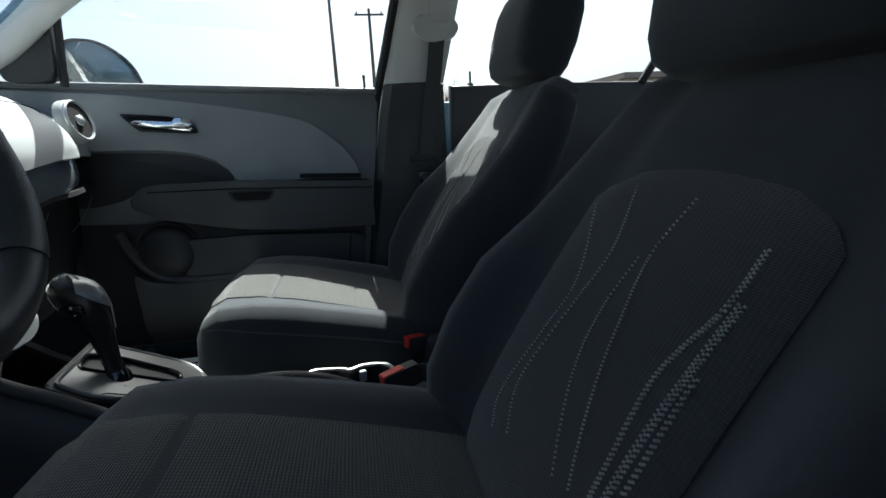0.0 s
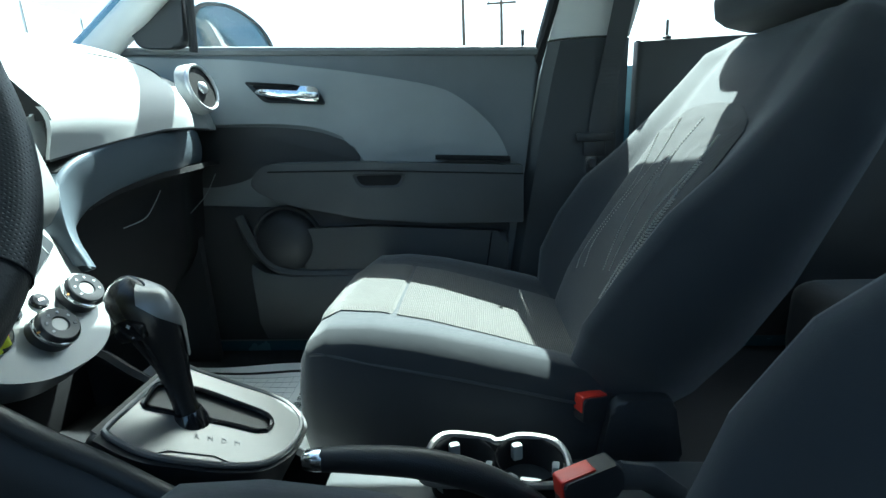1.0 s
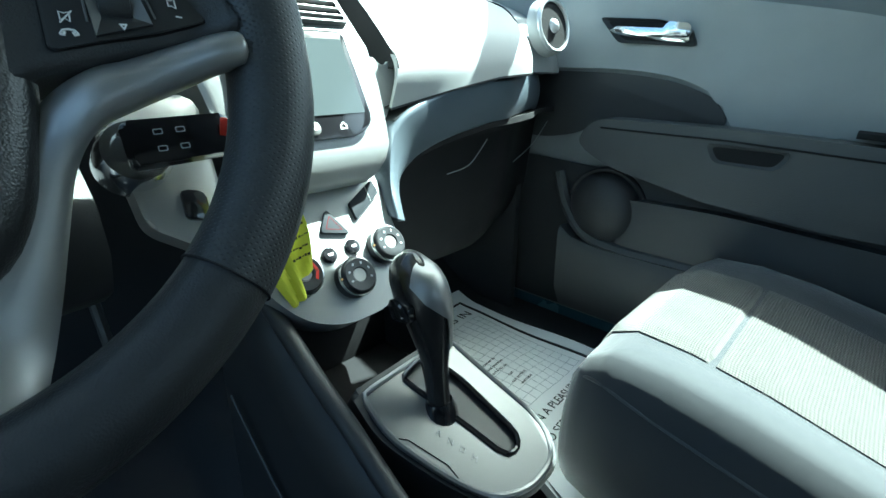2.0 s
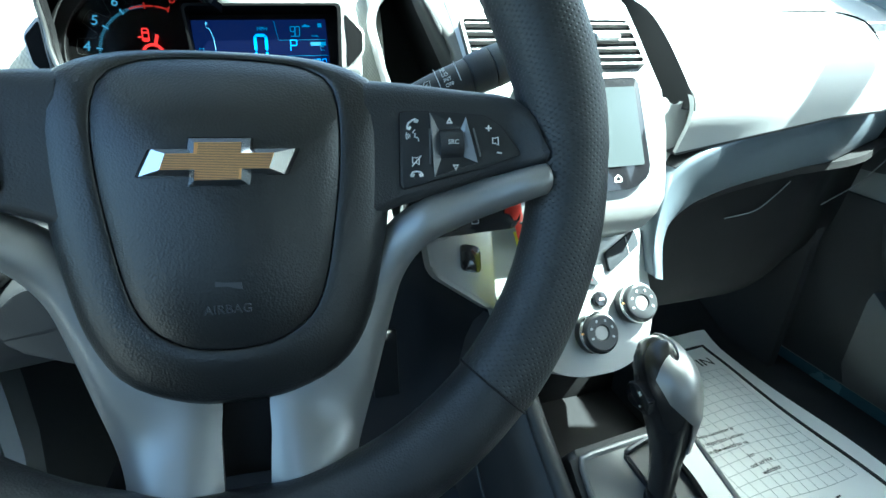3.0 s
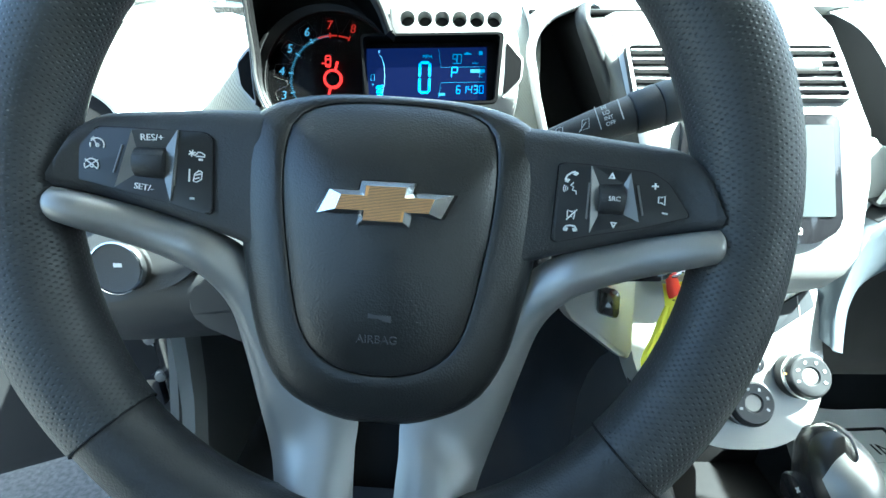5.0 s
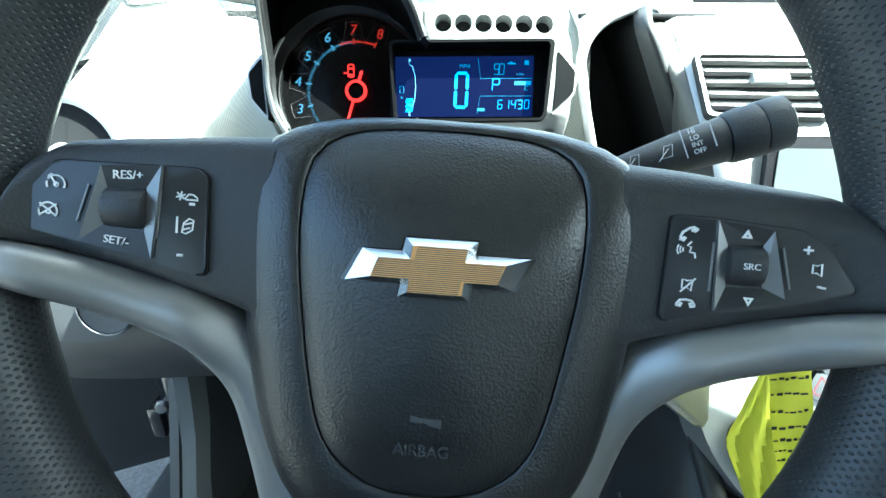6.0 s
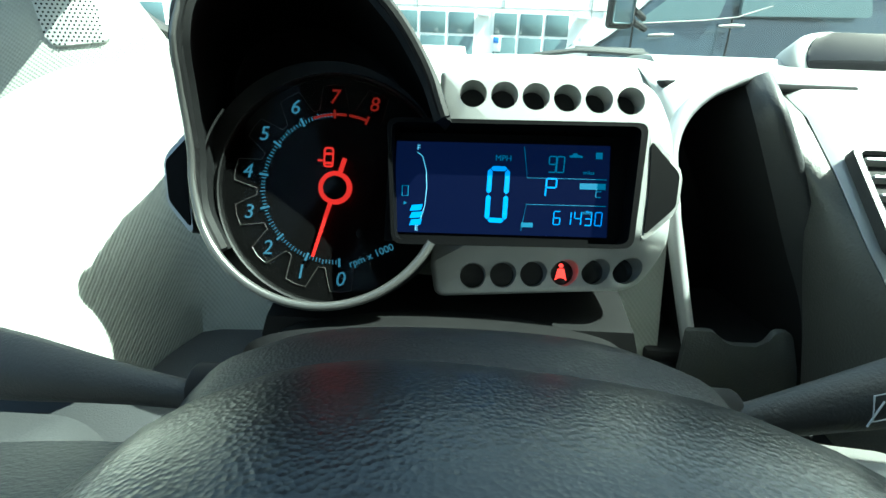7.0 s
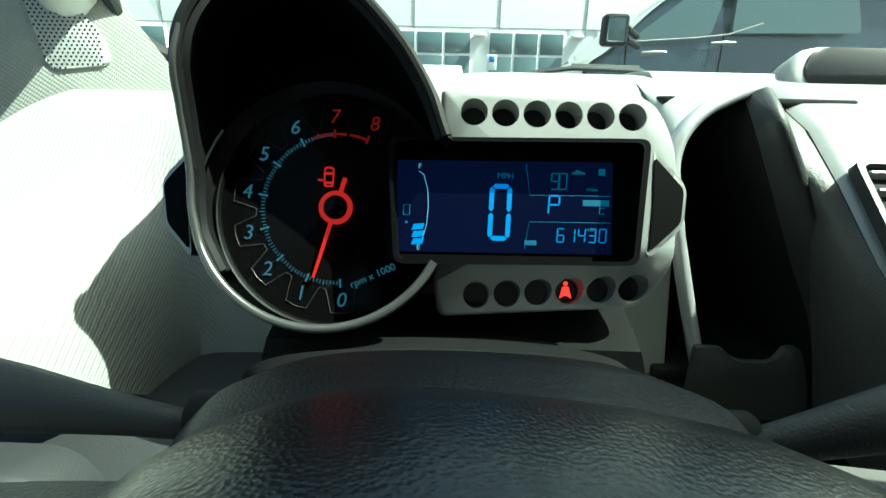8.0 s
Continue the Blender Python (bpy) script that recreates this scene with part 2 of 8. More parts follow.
M_cloth = mat("charcoal cloth", (0.036, 0.039, 0.043), 0.9, var=0.10, grain=(1500, 0.0004, "noise"), sheen=0.25, spec=0.2)
M_insert = mat("grey ribbed cloth", (0.072, 0.070, 0.064), 0.92, var=0.15, var_scale=9, grain=(2400, 0.0006, "ribs"), sheen=0.2, spec=0.2)
M_thread = mat("pale woven thread", (0.50, 0.49, 0.45), 0.85, grain=(2600, 0.0006, "weave"), spec=0.2)
M_plastic = mat("black grained plastic", (0.026, 0.027, 0.029), 0.5, grain=(900, 0.0003, "noise"))
M_dark = mat("dark grey plastic", (0.050, 0.053, 0.055), 0.5, grain=(900, 0.0003, "noise"))
M_door = mat("grey grained door plastic", (0.140, 0.150, 0.154), 0.55, grain=(900, 0.0003, "noise"))
M_arm = mat("padded dark grey vinyl", (0.062, 0.065, 0.066), 0.5, grain=(700, 0.0003, "voronoi"))
M_knob = mat("satin black knob", (0.030, 0.031, 0.033), 0.3, var=0.06)
M_piano = mat("deep black bezel plastic", (0.002, 0.002, 0.0024), 0.6, var=0.05, spec=0.05)
M_lever = mat("polished black lever plastic", (0.018, 0.017, 0.017), 0.24, var=0.08)
M_flat = mat("flat dark key", (0.030, 0.033, 0.038), 0.7, var=0.06, spec=0.15)
M_mid = mat("mid grey plastic", (0.25, 0.262, 0.264), 0.55, grain=(900, 0.0003, "noise"))
M_light = mat("light grey plastic", (0.37, 0.38, 0.375), 0.55, var=0.05, grain=(1000, 0.0002, "noise"))
M_weave = mat("light grey woven plastic", (0.26, 0.268, 0.248), 0.5, var=0.06, grain=(1900, 0.0002, "weave"))
M_silver = mat("silver paint", (0.52, 0.53, 0.54), 0.36, 0.55, var=0.04, grain=(2500, 0.00005, "noise"), spec=0.5)
M_rim = mat("dark satin metal", (0.13, 0.13, 0.128), 0.32, 0.7, var=0.05)
M_silver_dark = mat("dull silver paint", (0.31, 0.306, 0.297), 0.37, 0.6, var=0.05, grain=(2500, 0.00005, "noise"))
M_chrome = mat("chrome", (0.88, 0.89, 0.90), 0.16, 1.0, var=0.02)
M_gloss = mat("gloss black plastic", (0.012, 0.012, 0.014), 0.12, var=0.05, coat=0.3)
M_black = mat("matt black", (0.012, 0.012, 0.013), 0.8, var=0.05, spec=0.2)
M_leather = mat("black leather", (0.011, 0.0115, 0.012), 0.33, grain=(860, 0.00017, "voronoi"), spec=0.7)
M_shell = mat("black column plastic", (0.010, 0.010, 0.011), 0.5, grain=(900, 0.0002, "voronoi"), spec=0.3)
M_stack = mat("pale silver paint", (0.34, 0.345, 0.34), 0.36, 0.45, var=0.04, grain=(2500, 0.00005, "noise"))
# darkened copy of the stack's silver: the flank's shade is in the colour
M_stack_shaded = mat("grained silver with shade in its colour", (0.060, 0.060, 0.056), 0.5, 0.1, var=0.10, grain=(700, 0.0005, "noise"))
M_perf = mat("perforated black leather", (0.025, 0.027, 0.029), 0.46, grain=(1.0, 0.0003, "pits"), spec=0.6)
M_smooth_leather = mat("smooth black leather", (0.023, 0.024, 0.026), 0.42, grain=(800, 0.0002, "voronoi"))
M_facet = mat("satin dark silver", (0.20, 0.20, 0.20), 0.34, 0.5, var=0.05)
M_emboss = mat("raised satin leather", (0.060, 0.062, 0.066), 0.30, var=0.05)
# silver band; the blue in its base stands in for reflected sky
M_band = mat("satin silver paint tinted as sky reflection", (0.125, 0.150, 0.175), 0.38, 0.35, var=0.05, grain=(2500, 0.00005, "noise"))
M_dark_gloss = mat("satin black buttons", (0.020, 0.021, 0.023), 0.32, var=0.05)
M_deep = mat("deep black plastic", (0.0045, 0.0045, 0.005), 0.6, var=0.05, spec=0.25)
M_print = mat("pale grey print", (0.42, 0.44, 0.46), 0.8, var=0.05)
M_gold = mat("gold enamel", (0.80, 0.43, 0.15), 0.42, 0.15, var=0.04, var_scale=200)
M_red = mat("red plastic", (0.62, 0.035, 0.02), 0.4, var=0.05)
M_yellow = mat("yellow paper", (0.84, 0.84, 0.07), 0.7, var=0.08)
M_paper = mat("white paper", (0.86, 0.87, 0.86), 0.8, var=0.08, var_scale=3)
M_ink = mat("black ink", (0.015, 0.015, 0.017), 0.7, var=0.05)
M_white = mat("white print", (0.75, 0.75, 0.74), 0.6, var=0.03)
M_belt = mat("grey webbing", (0.07, 0.072, 0.075), 0.8, grain=(3000, 0.0003, "weave"))
M_carpet = mat("dark carpet", (0.03, 0.031, 0.034), 0.95, grain=(600, 0.002, "noise"))
M_head = mat("grey headliner", (0.50, 0.50, 0.48), 0.9, var=0.04, grain=(1500, 0.0003, "noise"))
M_pillar = mat("pale grey plastic", (0.60, 0.60, 0.58), 0.6, var=0.04, grain=(1200, 0.0002, "noise"))
M_rubber = mat("black rubber", (0.015, 0.015, 0.016), 0.6, var=0.05)
M_paint = mat("blue grey car paint", (0.10, 0.20, 0.25), 0.25, 0.35, var=0.03, coat=0.8)
# base lifted to grey in place of the glare on the glass
M_screen = mat("dark glass with painted glare", (0.075, 0.088, 0.092), 0.16, var=0.03, spec=0.5)
M_lcd = mat("blue display", (0.0006, 0.001, 0.005), 0.3, var=0.05, spec=0.06, emit=(0.004, 0.010, 0.060, 0.10))
M_cyan = mat("lit cyan segments", (0.01, 0.07, 0.14), 0.4, var=0.0, emit=(0.010, 0.17, 0.62, 0.30))
M_cyan_dim = mat("dim cyan segments", (0.01, 0.05, 0.09), 0.4, var=0.0, emit=(0.01, 0.20, 0.42, 0.11))
M_dial = mat("lit pale blue numerals", (0.05, 0.10, 0.14), 0.5, var=0.0, emit=(0.13, 0.38, 0.62, 0.30))
M_needle = mat("lit red pointer", (0.7, 0.02, 0.02), 0.5, var=0.0, emit=(1.0, 0.03, 0.03, 0.55))
M_red_dim = mat("dim red numerals", (0.4, 0.03, 0.02), 0.5, var=0.0, emit=(0.5, 0.02, 0.015, 0.25))
M_glass = glass_mat("window glass")
M_asphalt = mat("asphalt", (0.07, 0.07, 0.07), 0.9, var=0.2, var_scale=0.6, grain=(60, 0.004, "noise"), fleck=90)
M_facade = mat("white facade panels", (0.78, 0.79, 0.78), 0.6, var=0.03, var_scale=0.5)
M_tan = mat("tan siding", (0.50, 0.44, 0.34), 0.8, var=0.06, var_scale=0.7)
M_win = mat("reflecting window", (0.10, 0.15, 0.16), 0.08, var=0.1, var_scale=0.4, spec=0.9)
M_truck = mat("dark blue truck paint", (0.035, 0.055, 0.075), 0.22, 0.2, var=0.04, coat=0.8)
M_maroon = mat("maroon paint", (0.10, 0.02, 0.025), 0.25, 0.2, coat=0.8)
M_wcar = mat("white car paint", (0.75, 0.75, 0.74), 0.25, coat=0.6)
M_tail = mat("red lamp lens", (0.6, 0.05, 0.02), 0.2)
M_wood = mat("weathered pole wood", (0.16, 0.12, 0.09), 0.9, grain=(30, 0.004, "noise"))
M_leaf = mat("bare twigs", (0.10, 0.09, 0.07), 0.9)
M_lens = glass_mat("smoked dial lens", (0.5, 0.5, 0.5), 0.12)
M_mirror = mat("mirror", (0.9, 0.9, 0.9), 0.01, 1.0, var=0.0)

# ---- the car's shell: floor, roof, pillars ----
def door_m(x0):
    """Outlines in (-y, z); height goes inwards from x0."""
    return axes_m((x0, 0, 0), (0, -1, 0), (0, 0, 1))


def yz(pts):
    return [(-p[0], p[1]) for p in pts]


floor = solo("floor", sheet([[(x, y, z + 0.10 * smooth(0.16, 0.07, abs(x)) * smooth(1.2, 0.9, y)) for x in np.linspace(-0.78, 0.76, 40)] for y, z in ((-1.3, 0.30), (-0.5, 0.30), (0.2, 0.30), (0.98, 0.30), (1.10, 0.36), (1.28, 0.52), (1.36, 0.80), (1.37, 1.0))], -0.02), M_carpet, "dark carpeted car floor with a central tunnel", "floor", "structure")
ceiling = solo("ceiling", sheet([[(x, y + 0.085 * smooth(0.2, 0.475, y) * (1 - (x / 0.55) ** 2), z - 0.05 * (abs(x) / 0.6) ** 3) for x in np.linspace(-0.6, 0.6, 17)] for y, z in ((0.475, 1.402), (0.43, 1.425), (0.36, 1.440), (0.2, 1.455), (-0.3, 1.46), (-0.8, 1.44), (-1.25, 1.38))], 0.03), M_head, "pale grey cloth headliner", "ceiling", "structure")
solo("roof_panel", sheet([[(x, y, z - 0.06 * (abs(x) / 0.64) ** 3) for x in np.linspace(-0.64, 0.64, 17)] for y, z in ((0.44, 1.470), (0.2, 1.50), (-0.3, 1.505), (-0.8, 1.485), (-1.35, 1.42))], 0.01), M_paint, "blue grey painted steel car roof", "car roof", "structure")
for sgn, n in ((1, 1), (-1, 2)):
    # side rail and windscreen pillar
    path = curve_pts([(0.60 * sgn, -1.25, 1.37), (0.615 * sgn, -0.6, 1.40), (0.605 * sgn, 0.1, 1.41), (0.60 * sgn, 0.50, 1.405), (0.645 * sgn, 0.73, 1.31), (0.685 if sgn > 0 else -0.706, 0.90, 1.20), (0.71 if sgn > 0 else -0.770, 1.10, 1.075)], 6)
    solo(f"pillar_{n}", tube(path, 0.036, 12, flat=0.8), M_pillar, "pale grey trimmed roof rail and windscreen pillar", "pillar", "structure")
    out = [(p[0] + 0.016 * sgn, p[1] + 0.01, p[2] + 0.026) for p in path]
    solo(f"trim_{n}", tube(out, 0.036, 10, flat=0.8), M_paint, "blue grey painted outer roof rail", "roof rail", "structure")
solo("trim_5", tube(curve_pts([(-0.59, 0.455, 1.375), (-0.3, 0.535, 1.398), (0, 0.563, 1.404), (0.3, 0.535, 1.398), (0.59, 0.455, 1.375)], 5), 0.018, 10), M_head, "pale grey windscreen header trim", "header", "structure")

# driver's sill and rocker under the open door
solo("trim_6", box((-0.755, -0.05, 0.33), (0.09, 2.3, 0.15), 0.03, 3), M_dark, "dark plastic door sill plate", "door sill", "structure")
solo("trim_7", box((0.80, -0.05, 0.30), (0.10, 2.3, 0.14), 0.03, 3), M_paint, "blue grey painted rocker panel", "rocker", "structure")

# centre post on the driver's side, behind the seat
def centre_post(sgn, n):
    post = thing(f"pillar_{n}", (0.74 * sgn, -0.13, 0.30), "centre post, dark below and pale grey above the belt line", "pillar", kind="structure")
    lo, hi = [], []
    for z, yf, yr, x in ((0.30, 0.085, -0.20, 0.735), (0.55, 0.06, -0.21, 0.735), (0.80, 0.02, -0.215, 0.735), (1.00, -0.015, -0.213, 0.725), (1.075, -0.03, -0.210, 0.712)):
        lo.append([(x * sgn, yf, z), ((x - 0.022) * sgn, yf - 0.025, z), ((x - 0.025) * sgn, (yf + yr) / 2, z), ((x - 0.022) * sgn, yr + 0.025, z), (x * sgn, yr, z), ((x + 0.06) * sgn, yr, z), ((x + 0.06) * sgn, yf, z)])
    for z, yf, yr, x in ((1.079, -0.032, -0.210, 0.710), (1.20, -0.062, -0.236, 0.680), (1.31, -0.09, -0.256, 0.640), (1.41, -0.115, -0.276, 0.595)):
        hi.append([(x * sgn, yf, z), ((x - 0.02) * sgn, yf - 0.025, z), ((x - 0.025) * sgn, (yf + yr) / 2, z), ((x - 0.02) * sgn, yr + 0.025, z), (x * sgn, yr, z), ((x + 0.06) * sgn, yr, z), ((x + 0.06) * sgn, yf, z)])
    part("lower_cover", loft(lo), M_dark, post, "dark grey plastic cover")
    part("upper_cover", loft(hi), M_pillar, post, "pale grey plastic cover")
    part("weather_strip", tube(curve_pts([((0.742 if z < 1.07 else x) * sgn, y, z) for x, y, z in ((0.74, 0.10, 0.30), (0.74, 0.075, 0.55), (0.74, 0.035, 0.80), (0.735, 0.0, 1.0), (0.715, -0.018, 1.08), (0.685, -0.05, 1.2), (0.645, -0.078, 1.31), (0.60, -0.10, 1.41))], 4), 0.013, 8), M_rubber, post, "black rubber door seal")
    return post


post_r = centre_post(1, 3)
centre_post(-1, 4)

# rear of the cabin: shelf, back wall, rear seat
bench = thing("rear_seat", (0, -0.9, 0.36), "charcoal cloth rear bench behind the front seats", "bench seat")
part("cushion", box((0, -0.82, 0.43), (1.30, 0.50, 0.20), 0.05, 4), M_cloth, bench, "charcoal cloth cushion")
part("backrest", loft([[(x, y + dy, z + dz) for x, dy, dz in ((-0.66, 0, 0), (-0.64, 0.03, 0.02), (0.64, 0.03, 0.02), (0.66, 0, 0), (0.66, -0.12, -0.04), (-0.66, -0.12, -0.04))] for y, z in ((-0.99, 0.40), (-1.0, 0.52), (-1.03, 0.60), (-1.16, 0.98), (-1.20, 1.0))]), M_cloth, bench, "charcoal cloth backrest")
solo("wall_rear", sheet([[(x, y, z) for x in (-0.72, 0, 0.72)] for y, z in ((-1.30, 0.30), (-1.30, 0.95), (-1.45, 1.02), (-1.55, 1.03))], 0.02), M_dark, "dark parcel shelf and boot wall", "wall", "structure")

# ---- right front door ----
SILL = lambda y: 1.060 + 0.052 * (y - 0.03)
door = thing("door_1", (0.76, 0.45, 0.30), "closed passenger door, dark upper rim, grey insert and armrest", "car door", kind="structure")
dm = door_m(0.76)
edge = [(1.02, 0.34), (1.02, SILL(1.02))] + [(y, SILL(y)) for y in (0.8, 0.6, 0.4, 0.2, -0.015)] + [(0.02, 0.80), (0.055, 0.56), (0.085, 0.34)]
part("panel", prism(yz(edge), 0.0, 0.04, dm, 0.012, 3), M_door, door, "dark grey grained plastic")
part("outer_skin", prism(yz([(1.1, 0.30), (1.1, 1.08), (-0.02, 1.03), (0.05, 0.30)]), -0.10, -0.06, dm, 0.01), M_paint, door, "blue grey painted steel")
part("window_ledge", tube([(0.722, 1.0, SILL(1.0) + 0.002), (0.722, 0.6, SILL(0.6) + 0.002), (0.722, -0.01, SILL(-0.01) + 0.002)], 0.011, 8), M_door, door)
ins = [(0.99, SILL(0.99) - 0.012), (0.80, 1.084), (0.70, 1.076), (0.578, 1.059), (0.40, 1.030), (0.231, 0.993), (0.16, 0.955), (0.105, 0.905), (0.075, 0.86), (0.056, 0.808), (0.41, 0.822), (0.425, 0.845), (0.450, 0.880), (0.52, 0.910), (0.62, 0.925), (0.75, 0.930), (0.99, 0.935)]
ins = [tuple(p) for p in curve_pts([Vector((*p, 0)) for p in ins[:10]], 4)] + [tuple(p) for p in curve_pts([Vector((*p, 0)) for p in ins[10:]], 4)]
part("insert", prism(yz(ins), 0.036, 0.052, dm, 0.006, 3), M_mid, door, "mid grey moulded insert")
arm = round_poly([(0.70, 0.780), (0.655, 0.832), (0.40, 0.828), (0.03, 0.806), (0.03, 0.672), (0.25, 0.676), (0.42, 0.692), (0.62, 0.735)], [0.03, 0.04, 0.02, 0.005, 0.005, 0.02, 0.02, 0.04], 6)
# black plate that paints the shadow in the hollow below the insert
part("recess", prism(yz(round_poly([(0.99, 0.928), (0.75, 0.923), (0.62, 0.918), (0.52, 0.903), (0.45, 0.874), (0.424, 0.838), (0.43, 0.822), (0.66, 0.826), (0.72, 0.79), (0.80, 0.775), (0.99, 0.78)], [0, 0.05, 0.05, 0.05, 0.03, 0.02, 0.004, 0.02, 0.03, 0.03, 0], 5)), 0.036, 0.0435, dm, 0.002), M_plastic, door, "concave area under the insert, its shadow painted black")
part("armrest", prism(yz(arm), 0.036, 0.10, dm, 0.026, 6), M_arm, door, "dark grey padded armrest")
part("armrest_seam", tube([(0.658, y, z) for y, z in ((0.64, 0.813), (0.40, 0.808), (0.03, 0.787))], 0.0018, 6), M_black, door)
pull = round_poly([(0.437, 0.802), (0.303, 0.799), (0.32, 0.765), (0.42, 0.768)], 0.014, 5)
part("pull_cup", frame_prism(yz(pull), yz(scaled(pull, (0.86, 0.7))), 0.09, 0.1035, dm, inner_h=0.1005), M_plastic, door, "black recessed pull cup")
part("pull_cup_floor", prism(yz(scaled(pull, (0.86, 0.7))), 0.09, 0.1008, dm), M_black, door)
sw = [(0.235, 0.826), (0.235, 0.836), (0.06, 0.826), (0.06, 0.816)]
part("switch_panel", prism(yz(sw), 0.036, 0.088, dm, 0.004), M_black, door, "black switch strip")
pocket = round_poly([(0.60, 0.665), (0.40, 0.668), (0.06, 0.645), (0.075, 0.50), (0.50, 0.50), (0.60, 0.55)], 0.03, 5)
part("map_pocket", prism(yz(pocket), 0.036, 0.075, dm, 0.016, 4), M_dark, door, "dark grey map pocket")
part("lower_panel", prism(yz([(1.01, 0.35), (1.01, 0.74), (0.70, 0.72), (0.055, 0.70), (0.09, 0.35)]), 0.030, 0.045, dm, 0.004, 2), M_plastic, door, "darker lower door panel")
part("pocket_lip", loft([[(0.745, y, z0), (0.672, y, z0 + 0.004), (0.664, y, z0 - 0.012), (0.668, y, 0.42), (0.70, y, 0.36), (0.745, y, 0.36)] for y, z0 in ((0.72, 0.575), (0.69, 0.552), (0.62, 0.540), (0.50, 0.540), (0.30, 0.538), (0.10, 0.532))]), M_arm, door, "grey lower lip of the pocket", sharp=50)
part("pocket_seam", tube([(0.683, 0.105, 0.648), (0.683, 0.12, 0.55)], 0.002, 6), M_black, door)
speak = T3(0.72, 0.632, 0.63) @ Matrix.Rotation(radians(-90), 4, "Y")
part("speaker_cover", lathe([(0.086, 0.0), (0.083, 0.020), (0.074, 0.034), (0.058, 0.045), (0.036, 0.052), (0.014, 0.055), (0.001, 0.0555)], speak, 40), M_plastic, door, "round black speaker cover")
part("speaker_ring", lathe([(0.094, 0.0), (0.094, 0.012), (0.090, 0.016), (0.083, 0.014), (0.083, 0.0)], speak, 40), M_plastic, door)
part("lower_rim", tube(curve_pts([(0.70, 0.75, 0.70), (0.692, 0.715, 0.62), (0.688, 0.66, 0.565), (0.688, 0.58, 0.548), (0.69, 0.40, 0.545), (0.70, 0.10, 0.54)], 6), 0.014, 8), M_dark, door, "rounded pocket rim")
# inner handle
hs = round_poly([(0.690, 1.026), (0.568, 1.014), (0.510, 0.998), (0.494, 0.964), (0.645, 0.976)], 0.012, 5)
lever = part("handle_surround", frame_prism(yz(hs), yz(scaled(hs, (0.86, 0.76))), 0.05, 0.060, dm, inner_h=0.0535), M_plastic, door, "black recessed handle bowl")
part("bowl", prism(yz(scaled(hs, (0.87, 0.78))), 0.045, 0.0535, dm), M_black, lever)
part("handle", loft([[(0.70 - 0.004 + 0.006 * c - o, y, z + h * s) for c, s in ((1, 0), (0.6, 0.8), (-0.4, 0.95), (-1, 0.3), (-0.9, -0.5), (0, -1))] for y, z, h, o in ((0.660, 1.000, 0.003, 0.0), (0.645, 0.999, 0.007, 0.006), (0.60, 0.992, 0.010, 0.010), (0.555, 0.987, 0.011, 0.010), (0.545, 0.992, 0.017, 0.009), (0.512, 0.988, 0.017, 0.006), (0.506, 0.986, 0.012, 0.003))]), M_chrome, lever, "chrome lever")
# mirror sail and lock
part("sail_panel", prism(yz(round_poly([(0.815, 1.105), (0.792, 1.262), (0.83, 1.262), (0.935, 1.165), (0.935, 1.112)], 0.03, 5)), 0.05, 0.075, dm, 0.008, 3), M_plastic, door, "black mirror sail panel")
part("window_bar", tube([(0.712, 0.806, 1.10), (0.700, 0.792, 1.18), (0.684, 0.775, 1.262)], 0.010, 8), M_rubber, door)
for y in (0.025,):
    part("lock_pin", joined(lathe([(0.010, 0.0), (0.010, 0.006), (0.006, 0.009), (0.0035, 0.010), (0.0035, 0.038), (0.0045, 0.040), (0.0045, 0.048), (0.002, 0.05)], T3(0.728, y, SILL(y)), 14)), M_plastic, door)
def pane(pts, name, label, parent=None):
    bm = bmesh.new()
    vs = [bm.verts.new(p) for p in pts]
    bm.faces.new(vs)
    bmesh.ops.solidify(bm, geom=bm.faces[:], thickness=0.004)
    if parent:
        ob = part(name, bm, M_glass, parent, label)
    else:
        ob = solo(name, bm, M_glass, label, "window", "structure")
    ob.visible_shadow = False
    return ob


pane([(0.738, 0.80, 1.06), (0.738, -0.03, 1.03), (0.70, -0.06, 1.2), (0.63, -0.11, 1.40), (0.63, 0.50, 1.395), (0.68, 0.775, 1.262)], "window_pane", "clear side window", door)

# rear door on the right
rdoor = thing("door_2", (0.76, -0.7, 0.30), "closed dark grey rear door behind the centre post", "car door", kind="structure")
part("panel", prism(yz([(-0.235, 0.34), (-0.235, 1.072), (-0.60, 1.068), (-1.25, 1.06), (-1.25, 0.34)]), 0.0, 0.04, dm, 0.012, 3), M_dark, rdoor, "dark grey grained plastic")
part("outer_skin", prism(yz([(-0.2, 0.30), (-0.2, 1.03), (-1.6, 1.06), (-1.6, 0.30)]), -0.10, -0.06, dm, 0.01), M_paint, rdoor)
part("handle_bowl", prism(yz(round_poly([(-0.36, 0.985), (-0.36, 0.945), (-0.46, 0.945), (-0.46, 0.985)], 0.012)), 0.036, 0.043, dm, 0.003), M_black, rdoor, "black handle bowl")
part("lock_pin", lathe([(0.010, 0.0), (0.010, 0.006), (0.006, 0.009), (0.0035, 0.010), (0.0035, 0.04), (0.002, 0.042)], T3(0.735, -0.30, 1.070), 14), M_plastic, rdoor)
part("window_divider", tube([(0.715, -0.872, 1.06), (0.70, -0.905, 1.12), (0.68, -0.942, 1.21), (0.655, -0.975, 1.30), (0.63, -1.0, 1.37)], 0.013, 8), M_rubber, rdoor)
pane([(0.738, -0.24, 1.03), (0.738, -0.87, 1.03), (0.63, -0.96, 1.38), (0.63, -0.33, 1.40)], "window_pane", "clear side window", rdoor)
